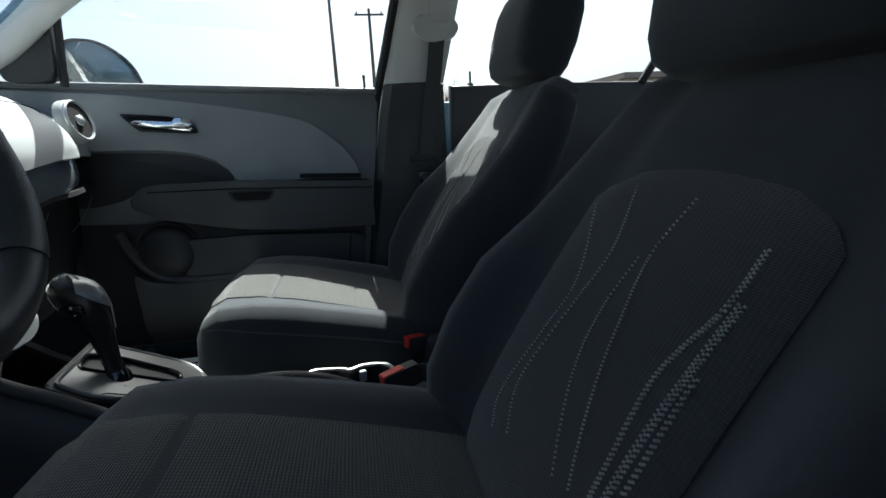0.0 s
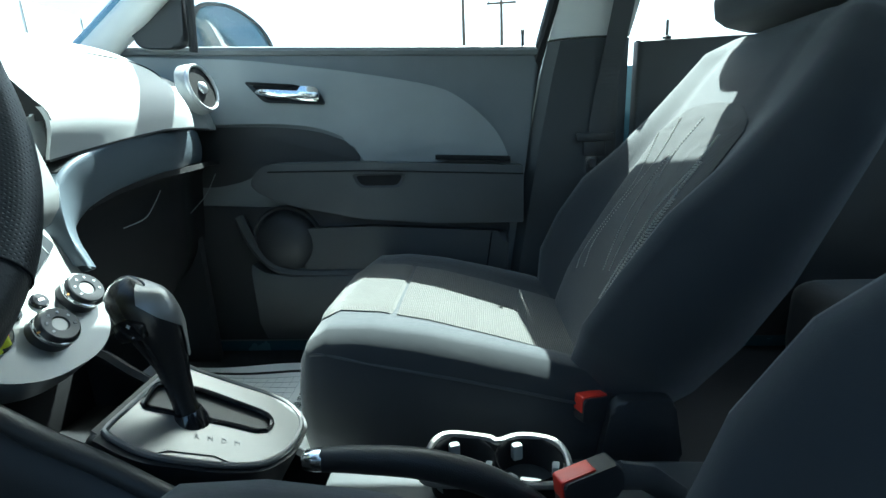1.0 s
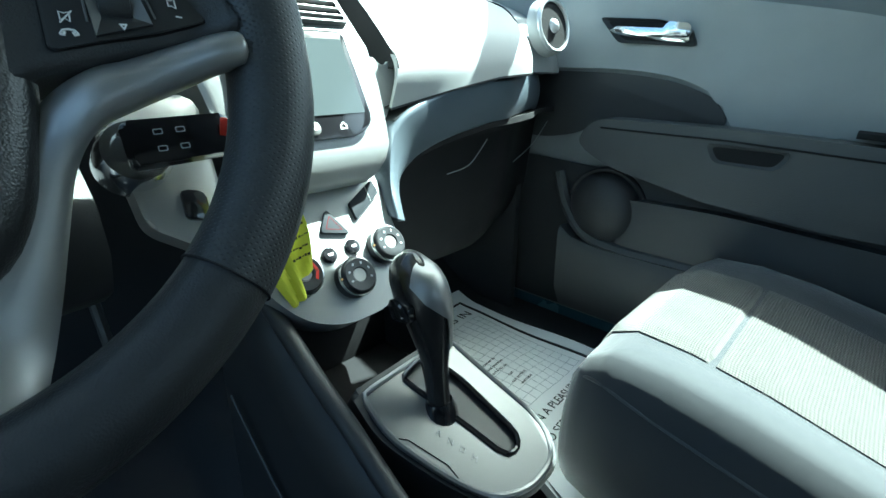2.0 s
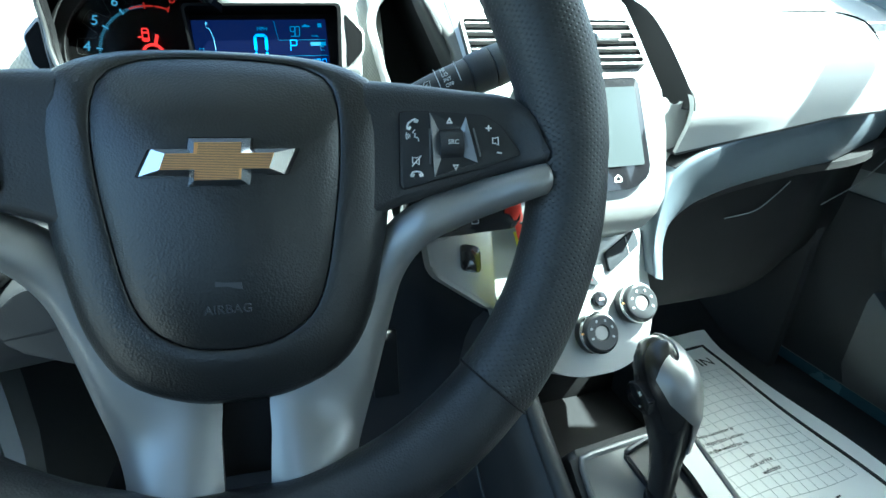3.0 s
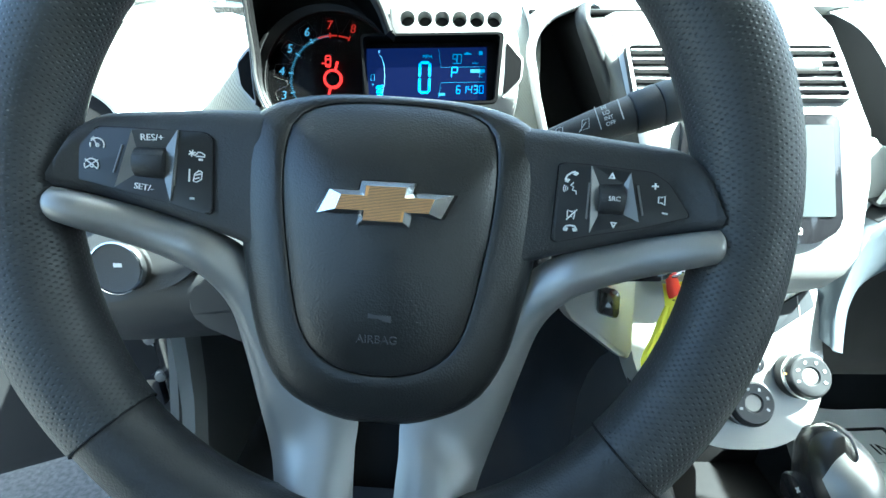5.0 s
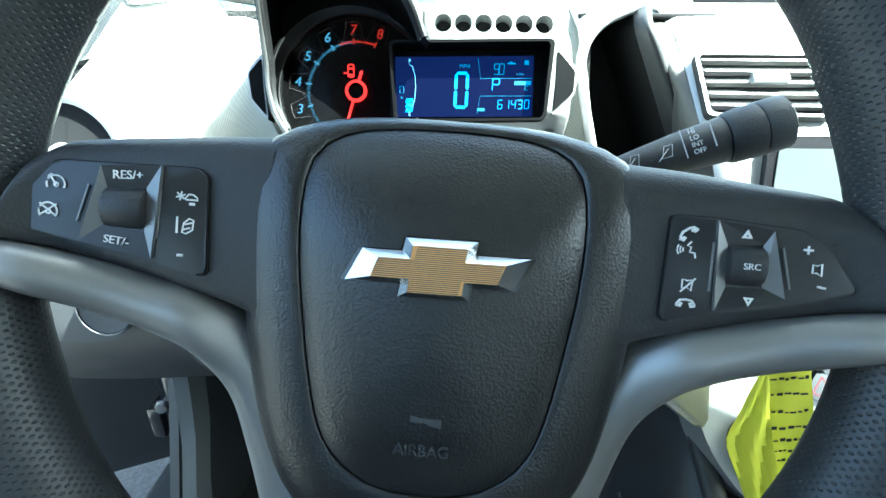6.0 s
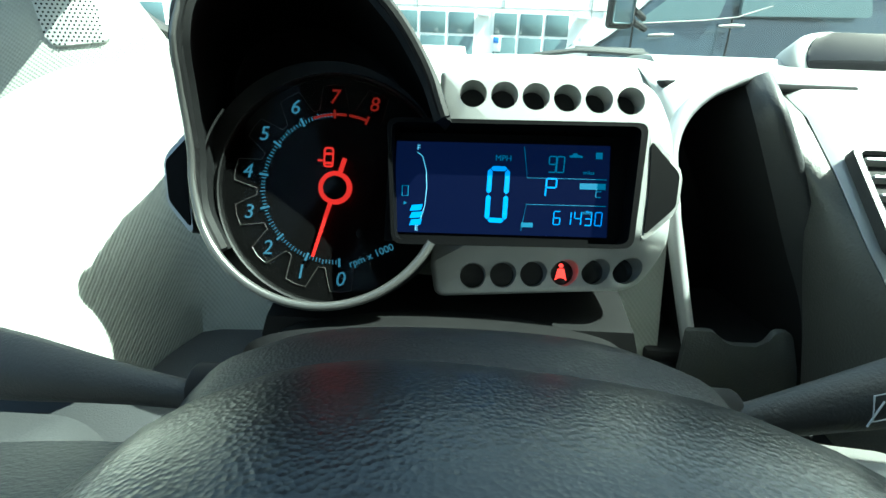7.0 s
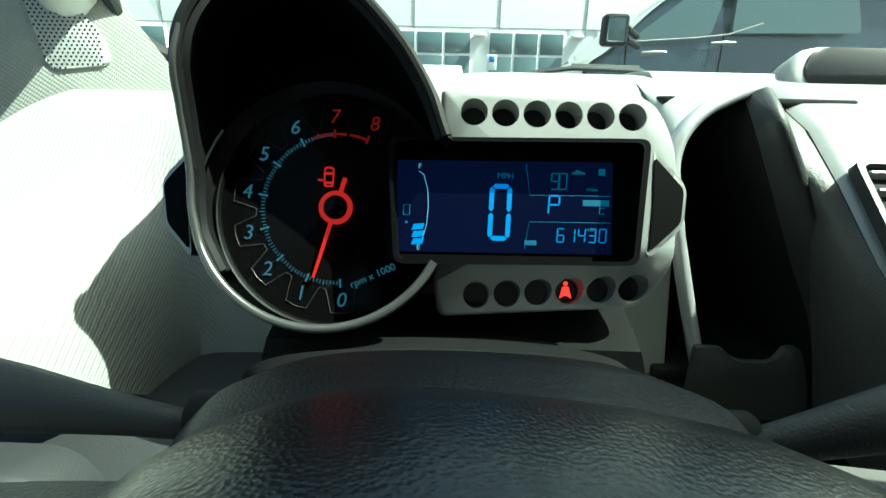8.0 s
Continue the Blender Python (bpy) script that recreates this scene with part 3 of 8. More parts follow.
# quarter panel behind
solo("wall_quarter", prism(yz([(-1.25, 0.34), (-1.25, 1.06), (-1.42, 1.12), (-1.30, 1.38), (-1.6, 1.40), (-1.7, 0.34)]), 0.0, 0.04, dm, 0.01), M_pillar, "pale grey rear quarter trim", "wall", "structure")

# left side: rear door closed, front door standing open out of the way
solo("door_3", prism([(-p[0], p[1]) for p in [(-0.235, 0.34), (-0.235, 1.072), (-1.25, 1.06), (-1.25, 0.34)]], 0.0, 0.05, door_m(-0.72), 0.012, 3), M_dark, "closed dark grey rear door beside the bench", "car door", "structure")
solo("wall_quarter_left", prism(yz([(-1.25, 0.34), (-1.25, 1.06), (-1.42, 1.12), (-1.30, 1.38), (-1.6, 1.40), (-1.7, 0.34)]), 0.0, 0.04, door_m(-0.71), 0.01), M_pillar, "pale grey rear quarter trim", "wall", "structure")

# the driver's door, standing wide open on its hinges, and the gloss black hinge post
odm = axes_m((-0.80, 0.985, 0.0), (-0.906, -0.42, 0), (0, 0, 1)) @ Matrix.Scale(-1, 4, Z3)
odoor = thing("door_4", (-0.80, 0.985, 0.32), "open driver's door with a dark grained inner panel", "car door", kind="structure")
part("panel", prism(round_poly([(0.02, 0.34), (0.02, 1.05), (0.98, 1.06), (1.02, 0.75), (0.95, 0.34)], 0.03, 4), 0.0, 0.05, odm, 0.012, 3), M_plastic, odoor, "dark grained inner panel")
part("outer_skin", prism(round_poly([(0.0, 0.30), (0.0, 1.06), (1.02, 1.08), (1.06, 0.75), (0.98, 0.30)], 0.03, 4), -0.09, -0.04, odm, 0.01), M_paint, odoor, "blue grey painted steel")
part("shut_face", box((0.012, 0.70, -0.02), (0.02, 0.72, 0.06), 0.004, 2, odm), M_gloss, odoor, "black painted shut face")
part("armrest", prism(round_poly([(0.25, 0.70), (0.25, 0.80), (0.90, 0.80), (0.95, 0.72)], 0.03, 4), 0.04, 0.10, odm, 0.02, 4), M_arm, odoor, "padded armrest")
part("window_frame", tube(curve_pts([odm @ Vector(p) for p in ((0.04, 1.06, -0.02), (0.30, 1.26, -0.05), (0.52, 1.38, -0.07), (0.90, 1.37, -0.07), (1.0, 1.07, -0.02))], 6), 0.018, 8), M_rubber, odoor, "black window frame")
post_l = thing("pillar_5", (-0.75, 0.85, 0.33), "gloss black hinge post in the door opening", "pillar", kind="structure")
part("post_face", sheet([[(-0.700, 0.815, z), (-0.722, 0.812, z), (-0.748, 0.822, z), (-0.770, 0.860, z), (-0.792, 0.93, z), (-0.80, 1.02, z)] for z in (0.33, 0.45, 0.62, 0.80, 1.0)], 0.01), M_gloss, post_l, "gloss black painted metal", sharp=60)
for z in (0.545, 0.615):
    part("bolt", lathe([(0.010, 0.0), (0.010, 0.004), (0.0075, 0.005), (0.0075, 0.011), (0.001, 0.012)], axes_m((-0.750, 0.823, z), (1, 0.4, 0), (0, 0, 1)), 6), M_silver_dark, post_l, "steel bolt")
for z in (0.50, 0.86):
    part("hinge", joined(box((-0.775, 0.86, z), (0.02, 0.06, 0.055), 0.004, 2), tube([(-0.80, 0.93, z - 0.035), (-0.80, 0.93, z + 0.035)], 0.010, 12)), M_gloss, post_l, "black door hinge")
part("check_strap", tube([(-0.760, 0.85, 0.585), (-0.84, 0.90, 0.58)], 0.008, 8), M_silver_dark, post_l, "steel check strap")

solo("trim_11", tube(curve_pts([(-0.700, 0.93, 1.185), (-0.694, 0.97, 1.150), (-0.686, 0.99, 1.118), (-0.664, 1.0, 1.096), (-0.637, 1.01, 1.088), (-0.59, 1.03, 1.083), (-0.52, 1.05, 1.080)], 6), 0.007, 8), M_rubber, "black windscreen edge along the pillar foot", "windscreen seal", "structure")
# windscreen
glass = sheet([[(x, y + 0.10 * (1 - (x / 0.72) ** 2), z) for x in np.linspace(-w, w, 9)] for y, z, w in ((0.46, 1.418, 0.585), (0.58, 1.365, 0.61), (0.78, 1.275, 0.64), (1.0, 1.160, 0.68), (1.30, 1.00, 0.74))], 0.004)
ws = solo("window_2", glass, M_glass, "clear raked windscreen", "windscreen", "structure")
ws.visible_shadow = False

# seat belt on the right post
belt = thing("seat_belt", (0.70, -0.14, 0.80), "grey seat belt hanging on the centre post", "seat belt")
part("strap", loft([[(x, y - 0.022, z), (x - 0.003, y - 0.022, z), (x - 0.003, y + 0.022, z), (x, y + 0.022, z)] for x, y, z in ((0.642, -0.185, 1.195), (0.664, -0.178, 1.12), (0.684, -0.165, 1.02), (0.695, -0.15, 0.92), (0.697, -0.14, 0.83), (0.697, -0.137, 0.78))]), M_belt, belt, "grey woven webbing")
dring = round_poly([(0.11, 1.215), (0.135, 1.252), (0.225, 1.240), (0.250, 1.225), (0.235, 1.19), (0.17, 1.178), (0.135, 1.192)], 0.012, 5)
part("top_guide", prism(dring, 0.0, 0.030, door_m(0.660), 0.008, 3), M_pillar, belt, "pale plastic belt guide")
part("height_slide", box((0.632, -0.195, 1.30), (0.02, 0.05, 0.14), 0.006, 2, None), M_pillar, belt, "pale slide cover")
part("tongue", joined(box((0.693, -0.137, 0.862), (0.012, 0.085, 0.020), 0.004), box((0.693, -0.137, 0.835), (0.010, 0.05, 0.035), 0.004)), M_plastic, belt, "black tongue grip")
part("tongue_plate", frame_prism(yz(round_poly([(-0.118, 0.822), (-0.118, 0.780), (-0.150, 0.780), (-0.150, 0.822)], 0.006)), yz(round_poly([(-0.126, 0.812), (-0.126, 0.792), (-0.142, 0.792), (-0.142, 0.812)], 0.004)), 0.0, 0.003, door_m(0.694)), M_chrome, belt, "steel tongue plate")

# door mirror on the right
mirror = thing("wing_mirror", (0.88, 0.80, 1.10), "blue grey wing mirror outside the passenger window", "wing mirror")
mo = round_poly([(0.940, 1.150), (0.905, 1.278), (0.80, 1.292), (0.705, 1.235), (0.672, 1.135)], [0.03, 0.04, 0.05, 0.05, 0.02], 6)
mm4 = axes_m((0.92, 0.80, 0.0), Vector((0.80, -0.60, 0)), (0, 0, 1)) @ T3(0.80, -0.035, 0)
part("housing", loft([[mm4 @ Vector((-(p[0]) * 1.0, p[1], h)) for p in scaled(mo, s, (0.80, 1.21))] for s, h in ((0.55, -0.10), (0.85, -0.075), (1.0, -0.03), (1.0, 0.0), (0.93, 0.004))]), M_paint, mirror, "blue grey painted shell")
part("mirror_rim", frame_prism(yz(mo), yz(scaled(mo, 0.90, (0.80, 1.21))), -0.005, 0.008, mm4), M_plastic, mirror, "black rim")
part("mirror_glass", prism(yz(scaled(mo, 0.90, (0.80, 1.21))), -0.003, 0.004, mm4), M_mirror, mirror, "mirror glass")
part("arm", tube([(0.76, 0.92, 1.13), (0.84, 0.92, 1.15), (0.92, 0.90, 1.17)], [0.03, 0.026, 0.03], 10), M_plastic, mirror)

# speaker cover at the foot of the left windscreen pillar
tw = thing("pillar_speaker", (-0.70, 0.96, 1.03), "light grey pillar foot with a perforated speaker grille", "speaker cover")
tm4 = axes_m((-0.69, 0.958, 1.04), (0.90, 0.36, 0.04), (0.05, 0.25, 1)) @ T3(0.69, 0, 0)
part("cover", prism(round_poly([(-0.82, -0.03), (-0.622, 0.012), (-0.640, 0.045), (-0.672, 0.10), (-0.72, 0.20), (-0.82, 0.20)], 0.012, 5), -0.06, 0.0, tm4, 0.014, 4), M_weave, tw, "light grey woven-grain cover")
go = round_poly([(-0.740, 0.034), (-0.688, 0.040), (-0.691, 0.066), (-0.710, 0.094), (-0.728, 0.104), (-0.752, 0.106)], 0.008, 5)
gr = part("grille", prism(go, -0.002, 0.003, tm4, 0.002), M_light, tw, "light grey grille")
hole = bmesh.new()
bmesh.ops.create_circle(hole, cap_ends=True, segments=6, radius=0.0011)
hole_me = to_mesh("grille_hole", hole, M_black)
n_h = 0
for i in range(14):
    for j in range(24):
        gx, gy = -0.752 + 0.0042 * i + 0.002 * (j % 2), 0.036 + 0.0036 * j
        inside = False
        for (ax, ay), (bx, by) in zip(go, go[1:] + go[:1]):
            if (ay > gy) != (by > gy) and gx < (bx - ax) * (gy - ay) / (by - ay) + ax:
                inside = not inside
        if inside and n_h < 280:
            ob = new("grille_hole", hole_me)
            ob.parent = gr
            ob.matrix_basis = root_inv(gr) @ tm4 @ T3(gx, gy, 0.0034)
            n_h += 1

# ---- dashboard ----
dash = thing("dashboard", (0, 0.95, 0.55), "grey two-tone car dashboard with light top and dark lower half", "dashboard")
# profiles from the windscreen down to the knees: (y, z)
P_side = [(1.33, 1.02), (1.15, 1.055), (0.98, 1.075), (0.84, 1.068), (0.755, 1.035), (0.695, 0.980), (0.672, 0.930), (0.668, 0.897)]
P_pod = [(1.33, 1.01), (1.15, 1.045), (0.99, 1.066), (0.87, 1.060), (0.832, 1.030), (0.812, 0.975), (0.798, 0.915), (0.785, 0.860)]
P_mid = [(1.33, 1.01), (1.15, 1.045), (0.99, 1.066), (0.890, 1.067), (0.908, 1.050), (0.93, 1.00), (0.94, 0.95), (0.94, 0.90)]


def mix(a, b, t):
    return [(p[0] * (1 - t) + q[0] * t, p[1] * (1 - t) + q[1] * t) for p, q in zip(a, b)]


LIFT = [(0.10, -0.055), (0.14, -0.035), (0.18, -0.012), (0.25, 0.004), (0.35, 0.018), (0.48, 0.025), (0.72, 0.022)]


def side_profile(x):
    d = lerp_table(LIFT, x)[0] if x > 0 else 0.050
    back = 0.085 * smooth(0.42, 0.565, abs(x)) + 0.03 * smooth(0.62, 0.70, x) + 0.022 * smooth(0.27, 0.15, abs(x))
    return [(y + back * smooth(1.0, 0.80, y) * (smooth(0.90, 0.96, z) if x < 0 else 1), z + d * smooth(1.05, 0.90, z)) for y, z in P_side]


def top_rows(xs, prof):
    rows = []
    for x in xs:
        rows.append([(x, p.y, p.z) for p in curve_pts([Vector((0, y, z)) for y, z in prof(x)], 4)])
    return rows


# the pad's inner edge runs down beside the stack, leaving an open bin between them
PAD_INNER = [(0, 0, 0)] * 3 + [(0.152, 0.855, 1.056), (0.150, 0.785, 1.027), (0.150, 0.713, 0.962), (0.150, 0.689, 0.926), (0.141, 0.694, 0.876)]
PAD_EDGE = [0.186, 0.186, 0.186, 0.138, 0.145, 0.154, 0.165, 0.158]


def pad_column(s):
    col = []
    for i, x0 in enumerate(PAD_EDGE):
        x = x0 + (0.715 - x0) * s
        y, z = side_profile(x)[i]
        col.append(Vector((x, y, z)).lerp(Vector(PAD_INNER[i]), smooth(0.22, 0.0, s)) if i > 2 else Vector((x, y, z)))
    return curve_pts(col, 4)


part("top_right", sheet([pad_column(s) for s in np.linspace(0, 1, 28)], 0.006), M_light, dash, "light grey soft top pad")


def left_profile(x):
    t = smooth(-0.53, -0.62, x)
    drop = 0.032 * smooth(-0.30, -0.58, x)
    return [(y, z - drop) for y, z in mix(P_pod, side_profile(x), t)]


part("top_left", sheet(top_rows(np.linspace(-0.72, -0.195, 30), left_profile), -0.012), M_weave, dash, "light grey woven-grain panel")
part("top_middle", sheet(top_rows(np.linspace(-0.194, 0.184, 10), lambda x: P_mid), -0.012), M_light, dash, "light grey top pad")
# dark grained strip along the windscreen
part("defroster_strip", sheet([[(x, y + 0.05 * (1 - (x / 0.7) ** 2), z) for x in np.linspace(-0.66, 0.66, 24)] for y, z in ((1.02, 1.072), (1.06, 1.078), (1.20, 1.068), (1.30, 1.04))], 0.008), mat("coarse grained black plastic", (0.045, 0.045, 0.047), 0.55, grain=(350, 0.0015, "voronoi")), dash, "coarse grained black strip")
# lower half on the right: shelf slot, silver sweep, set-back glove box
P_glove = [(0.700, 0.822), (0.752, 0.806), (0.766, 0.74), (0.778, 0.66), (0.80, 0.60), (0.85, 0.55), (0.97, 0.52)]
SWEEP_U = [(0.088, 0.628, 0.745), (0.092, 0.640, 0.765), (0.101, 0.656, 0.79), (0.118, 0.672, 0.826), (0.139, 0.681, 0.856), (0.179, 0.682, 0.879), (0.248, 0.682, 0.900), (0.313, 0.682, 0.907), (0.387, 0.684, 0.910), (0.45, 0.708, 0.915), (0.55, 0.750, 0.918), (0.64, 0.790, 0.915), (0.712, 0.838, 0.90)]
SWEEP_L = [(0.108, 0.640, 0.735), (0.114, 0.652, 0.750), (0.128, 0.672, 0.766), (0.150, 0.690, 0.782), (0.182, 0.700, 0.798), (0.218, 0.700, 0.813), (0.268, 0.700, 0.825), (0.338, 0.701, 0.835), (0.417, 0.708, 0.840), (0.48, 0.728, 0.844), (0.57, 0.764, 0.846), (0.65, 0.798, 0.845), (0.714, 0.840, 0.838)]


def lifted(prof):
    return lambda x: [(y + 0.09 * smooth(0.44, 0.70, x), z + lerp_table(LIFT, abs(x))[0] * smooth(0.62, 0.82, z)) for y, z in prof]


su, sl = curve_pts(SWEEP_U, 5), curve_pts(SWEEP_L, 5)
band = []
for p, q in zip(su, sl):
    out = Vector((0.25, -1.0, 0.1)).normalized() * 0.007
    band.append([p + Vector((0, 0.03, 0.0)), p + Vector((0, 0.004, 0.001))] + [p.lerp(q, u) + out * math.sin(math.pi * u) ** 0.7 for u in (0.02, 0.10, 0.25, 0.42, 0.6, 0.78, 0.92, 0.98)] + [q + Vector((0, 0.006, -0.002)), q + Vector((0, 0.05, -0.004))])
part("silver_sweep", sheet(band, 0.004), M_band, dash, "satin silver band from the stack to the door, sky reflection painted blue", sharp=60)
slot = []
for s in np.linspace(0.02, 1, 26):
    a = pad_column(s)[-1]
    u = lerp_table([(p[0], p[1], p[2]) for p in SWEEP_U[4:]], a.x)
    slot.append([a, a + Vector((0, 0.034, 0.002)), Vector((a.x, max(a.y, u[0]) + 0.034, u[1] + 0.001)), Vector((a.x, u[0] + 0.006, u[1]))])
part("shelf_slot", sheet(slot, 0.003), M_plastic, dash, "dark shelf slot")
glove = part("glove_box", sheet(top_rows(np.linspace(0.110, 0.715, 24), lifted(P_glove)), 0.010), M_black, dash, "dark glove box set back under the band")
# highlights along the lid's edges, drawn as thin grey tubes
for pts in ([(0.212, 0.744, 0.785), (0.298, 0.744, 0.813), (0.394, 0.744, 0.825)], [(0.312, 0.752, 0.751), (0.366, 0.751, 0.758), (0.394, 0.749, 0.779), (0.417, 0.747, 0.803)], [(0.580, 0.800, 0.732), (0.653, 0.800, 0.765), (0.709, 0.800, 0.811)]):
    part("lid_highlight", tube(curve_pts(pts, 5), 0.0009, 6), M_mid, glove, "highlight on the lid edge painted as a thin grey line")
# seams of the upper lid
lid = []
for x, k in ((0.196, 27.0), (0.193, 24.0), (0.188, 21.0), (0.186, 19.0), (0.190, 17.6), (0.205, 16.8), (0.25, 16.4), (0.32, 16.4), (0.40, 16.8), (0.45, 17.5), (0.485, 19.0), (0.505, 21.0), (0.525, 24.0), (0.54, 27.0)):
    s = (x - 0.16) / (0.715 - 0.16)
    c = pad_column(max(0, s))
    lid.append(Vector((x, c[int(k)].y, c[int(k)].z + 0.0005)))
lid = curve_pts(lid, 4)
part("lid_seam", tube(lid, 0.0011, 6), M_black, dash)
# open bins beside the stack: a wide one towards the driver, a narrow wedge towards the passenger
ea = curve_pts([(-0.160, 0.805, 1.058), (-0.163, 0.782, 1.042), (-0.152, 0.780, 1.018), (-0.139, 0.780, 0.992), (-0.121, 0.780, 0.956), (-0.102, 0.775, 0.914), (-0.090, 0.770, 0.865), (-0.084, 0.765, 0.840)], 5)
eb = curve_pts([(-0.150, 0.800, 1.062), (-0.156, 0.772, 1.046), (-0.140, 0.768, 1.016), (-0.122, 0.766, 0.982), (-0.104, 0.762, 0.941), (-0.088, 0.757, 0.905), (-0.078, 0.752, 0.868), (-0.073, 0.748, 0.840)], 5)
fr = curve_pts([(-0.163, 0.765, 0.840), (-0.172, 0.768, 0.868), (-0.183, 0.772, 0.905), (-0.200, 0.777, 0.965), (-0.208, 0.779, 0.998), (-0.211, 0.782, 1.018), (-0.206, 0.786, 1.036), (-0.192, 0.792, 1.050), (-0.172, 0.800, 1.059), (-0.150, 0.808, 1.066)], 5)
part("bin_cheek", sheet([[p.lerp(q, u) + Vector((0, -0.006, 0.002)) * math.sin(math.pi * u) for u in np.linspace(0, 1, 6)] for p, q in zip(ea, eb)], -0.003), M_plastic, dash, "dark grained cheek of the bin", sharp=60)
part("bin_side", sheet([[p, Vector((p.x - 0.006, 0.892, p.z))] for p in ea], 0.003), M_black, dash, "black bin side")
part("bin_brow", sheet([[p, p.lerp(Vector((p.x, 0.84, 1.063)), 0.5) + Vector((0, 0, 0.006)), Vector((p.x - 0.004, 0.85, 1.067)), Vector((p.x - 0.004, 0.90, 1.069))] for p in fr[24:]], 0.003), M_light, dash, "light grey brow over the bin", sharp=60)
part("bin_roof", box((-0.145, 0.856, 1.056), (0.130, 0.085, 0.006), 0.002), M_black, dash, "black bin roof")
part("bin_back", box((-0.145, 0.893, 0.955), (0.150, 0.010, 0.20), 0.003), M_deep, dash, "black bin back")
part("bin_floor", box((-0.145, 0.832, 0.872), (0.120, 0.125, 0.010), 0.003), M_black, dash, "black bin floor")
part("bin_frame", tube(fr, 0.0055, 10, up=Y3, flat=0.9), M_silver, dash, "pale silver frame round the bin", sharp=60)
part("bin_wall", sheet([[p, Vector((p.x + 0.004, 0.84, p.z)), Vector((p.x + 0.008, 0.892, p.z))] for p in fr], 0.003), M_black, dash, "black bin wall")
part("bin_lip", prism(round_poly([(-0.184, 0.845), (-0.184, 0.899), (-0.167, 0.899), (-0.155, 0.889), (-0.131, 0.889), (-0.125, 0.901), (-0.115, 0.901), (-0.103, 0.870), (-0.098, 0.845)], [0.002, 0.003, 0.004, 0.006, 0.005, 0.003, 0.008, 0.01, 0.002], 5), 0.0, 0.005, axes_m((0, 0.766, 0), X3, Z3), 0.0012), M_arm, dash, "grey bin lip with a finger notch")
pad_in = pad_column(0)[10:]
part("bin_cheek", sheet([[p, Vector((p.x + 0.003, max(p.y + 0.02, 0.80), p.z)), Vector((p.x + 0.006, max(p.y + 0.04, 0.885), p.z))] for p in pad_in if 0.925 < p.z < 1.06], 0.003), M_black, dash, "black bin side")
part("bin_back", box((0.140, 0.884, 0.965), (0.075, 0.010, 0.20), 0.003), M_black, dash, "black bin back")
part("bin_floor", box((0.138, 0.80, 0.870), (0.062, 0.17, 0.010), 0.003), M_black, dash, "black bin floor")
part("bin_lip", prism(round_poly([(0.108, 0.852), (0.108, 0.940), (0.128, 0.940), (0.133, 0.931), (0.150, 0.931), (0.153, 0.940), (0.166, 0.938), (0.161, 0.900), (0.140, 0.852)], [0.002, 0.003, 0.004, 0.004, 0.004, 0.004, 0.005, 0.01, 0.004], 5), 0.0, 0.006, axes_m((0, 0.716, 0), X3, Z3), 0.002), M_light, dash, "light grey bin lip with a finger notch")
# left lower panel and knee area
part("lower_left", sheet([[(x, y + 0.02 * smooth(-0.30, -0.14, x), z - 0.015 * smooth(-0.45, -0.70, x)) for x in np.linspace(-0.72, -0.215, 16)] for y, z in ((0.788, 0.862), (0.745, 0.850), (0.69, 0.832), (0.668, 0.81), (0.664, 0.775), (0.690, 0.735), (0.76, 0.70), (0.90, 0.66))], -0.012), M_plastic, dash, "dark grey knee panel", sharp=60)
part("knee_pad", prism(round_poly([(-0.575, -0.010), (-0.555, 0.035), (-0.47, 0.050), (-0.36, 0.050), (-0.34, 0.0), (-0.36, -0.040), (-0.50, -0.050)], 0.03, 6), 0.0, 0.007, axes_m((0, 0.659, 0.772), X3, (0, 0.05, 1)), 0.003, 3), M_plastic, dash, "oval black fuse cover")
# ---- air vents ----
def round_vent(sgn):
    c = Vector((0.601, 0.738, 1.006)) if sgn > 0 else Vector((-0.636, 0.664, 0.944))
    m = axes_m(c, Vector((1, -0.06 * sgn, 0)), (0.0, 0.22, 1))
    v = thing("round_air_vent", c, "round air vent with a silver ring in the dashboard corner", "air vent", "round vents")
    part("pod", lathe([(0.054, -0.022), (0.0535, -0.014), (0.0525, -0.006), (0.049, 0.0), (0.046, -0.004), (0.046, -0.022)], m, 40), M_light if sgn > 0 else M_mid, v, "grey pod")
    part("ring", lathe([(0.0495, -0.002), (0.0505, 0.004), (0.048, 0.0075), (0.0445, 0.006), (0.043, -0.004)], m, 48), M_silver, v, "silver ring")
    part("bowl", lathe([(0.044, 0.002), (0.042, -0.02), (0.02, -0.03), (0.001, -0.03)], m, 36), M_black, v)
    part("vane", box((0, 0, -0.008), (0.084, 0.003, 0.02), 0.001, 1, m @ Matrix.Rotation(radians(-25), 4, "Z")), M_plastic, v)
    part("vane", box((0, 0, -0.008), (0.003, 0.084, 0.02), 0.001, 1, m @ Matrix.Rotation(radians(-12), 4, "Z")), M_plastic, v)
    part("knob", lathe([(0.010, -0.012), (0.013, -0.004), (0.0135, 0.002), (0.011, 0.008), (0.006, 0.011), (0.001, 0.012)], m, 24), M_silver, v, "silver centre knob")
    return v


round_vent(1)
round_vent(-1)

# ---- centre stack ----
stack = thing("centre_stack", (0, 0.75, 0.82), "silver centre stack with vents and a touch screen", "centre console")
WID = [(0.782, 0.066), (0.790, 0.082), (0.802, 0.094), (0.82, 0.110), (0.84, 0.121), (0.865, 0.125), (0.912, 0.126), (0.957, 0.124), (0.985, 0.124), (1.02, 0.125), (1.045, 0.127), (1.075, 0.130)]
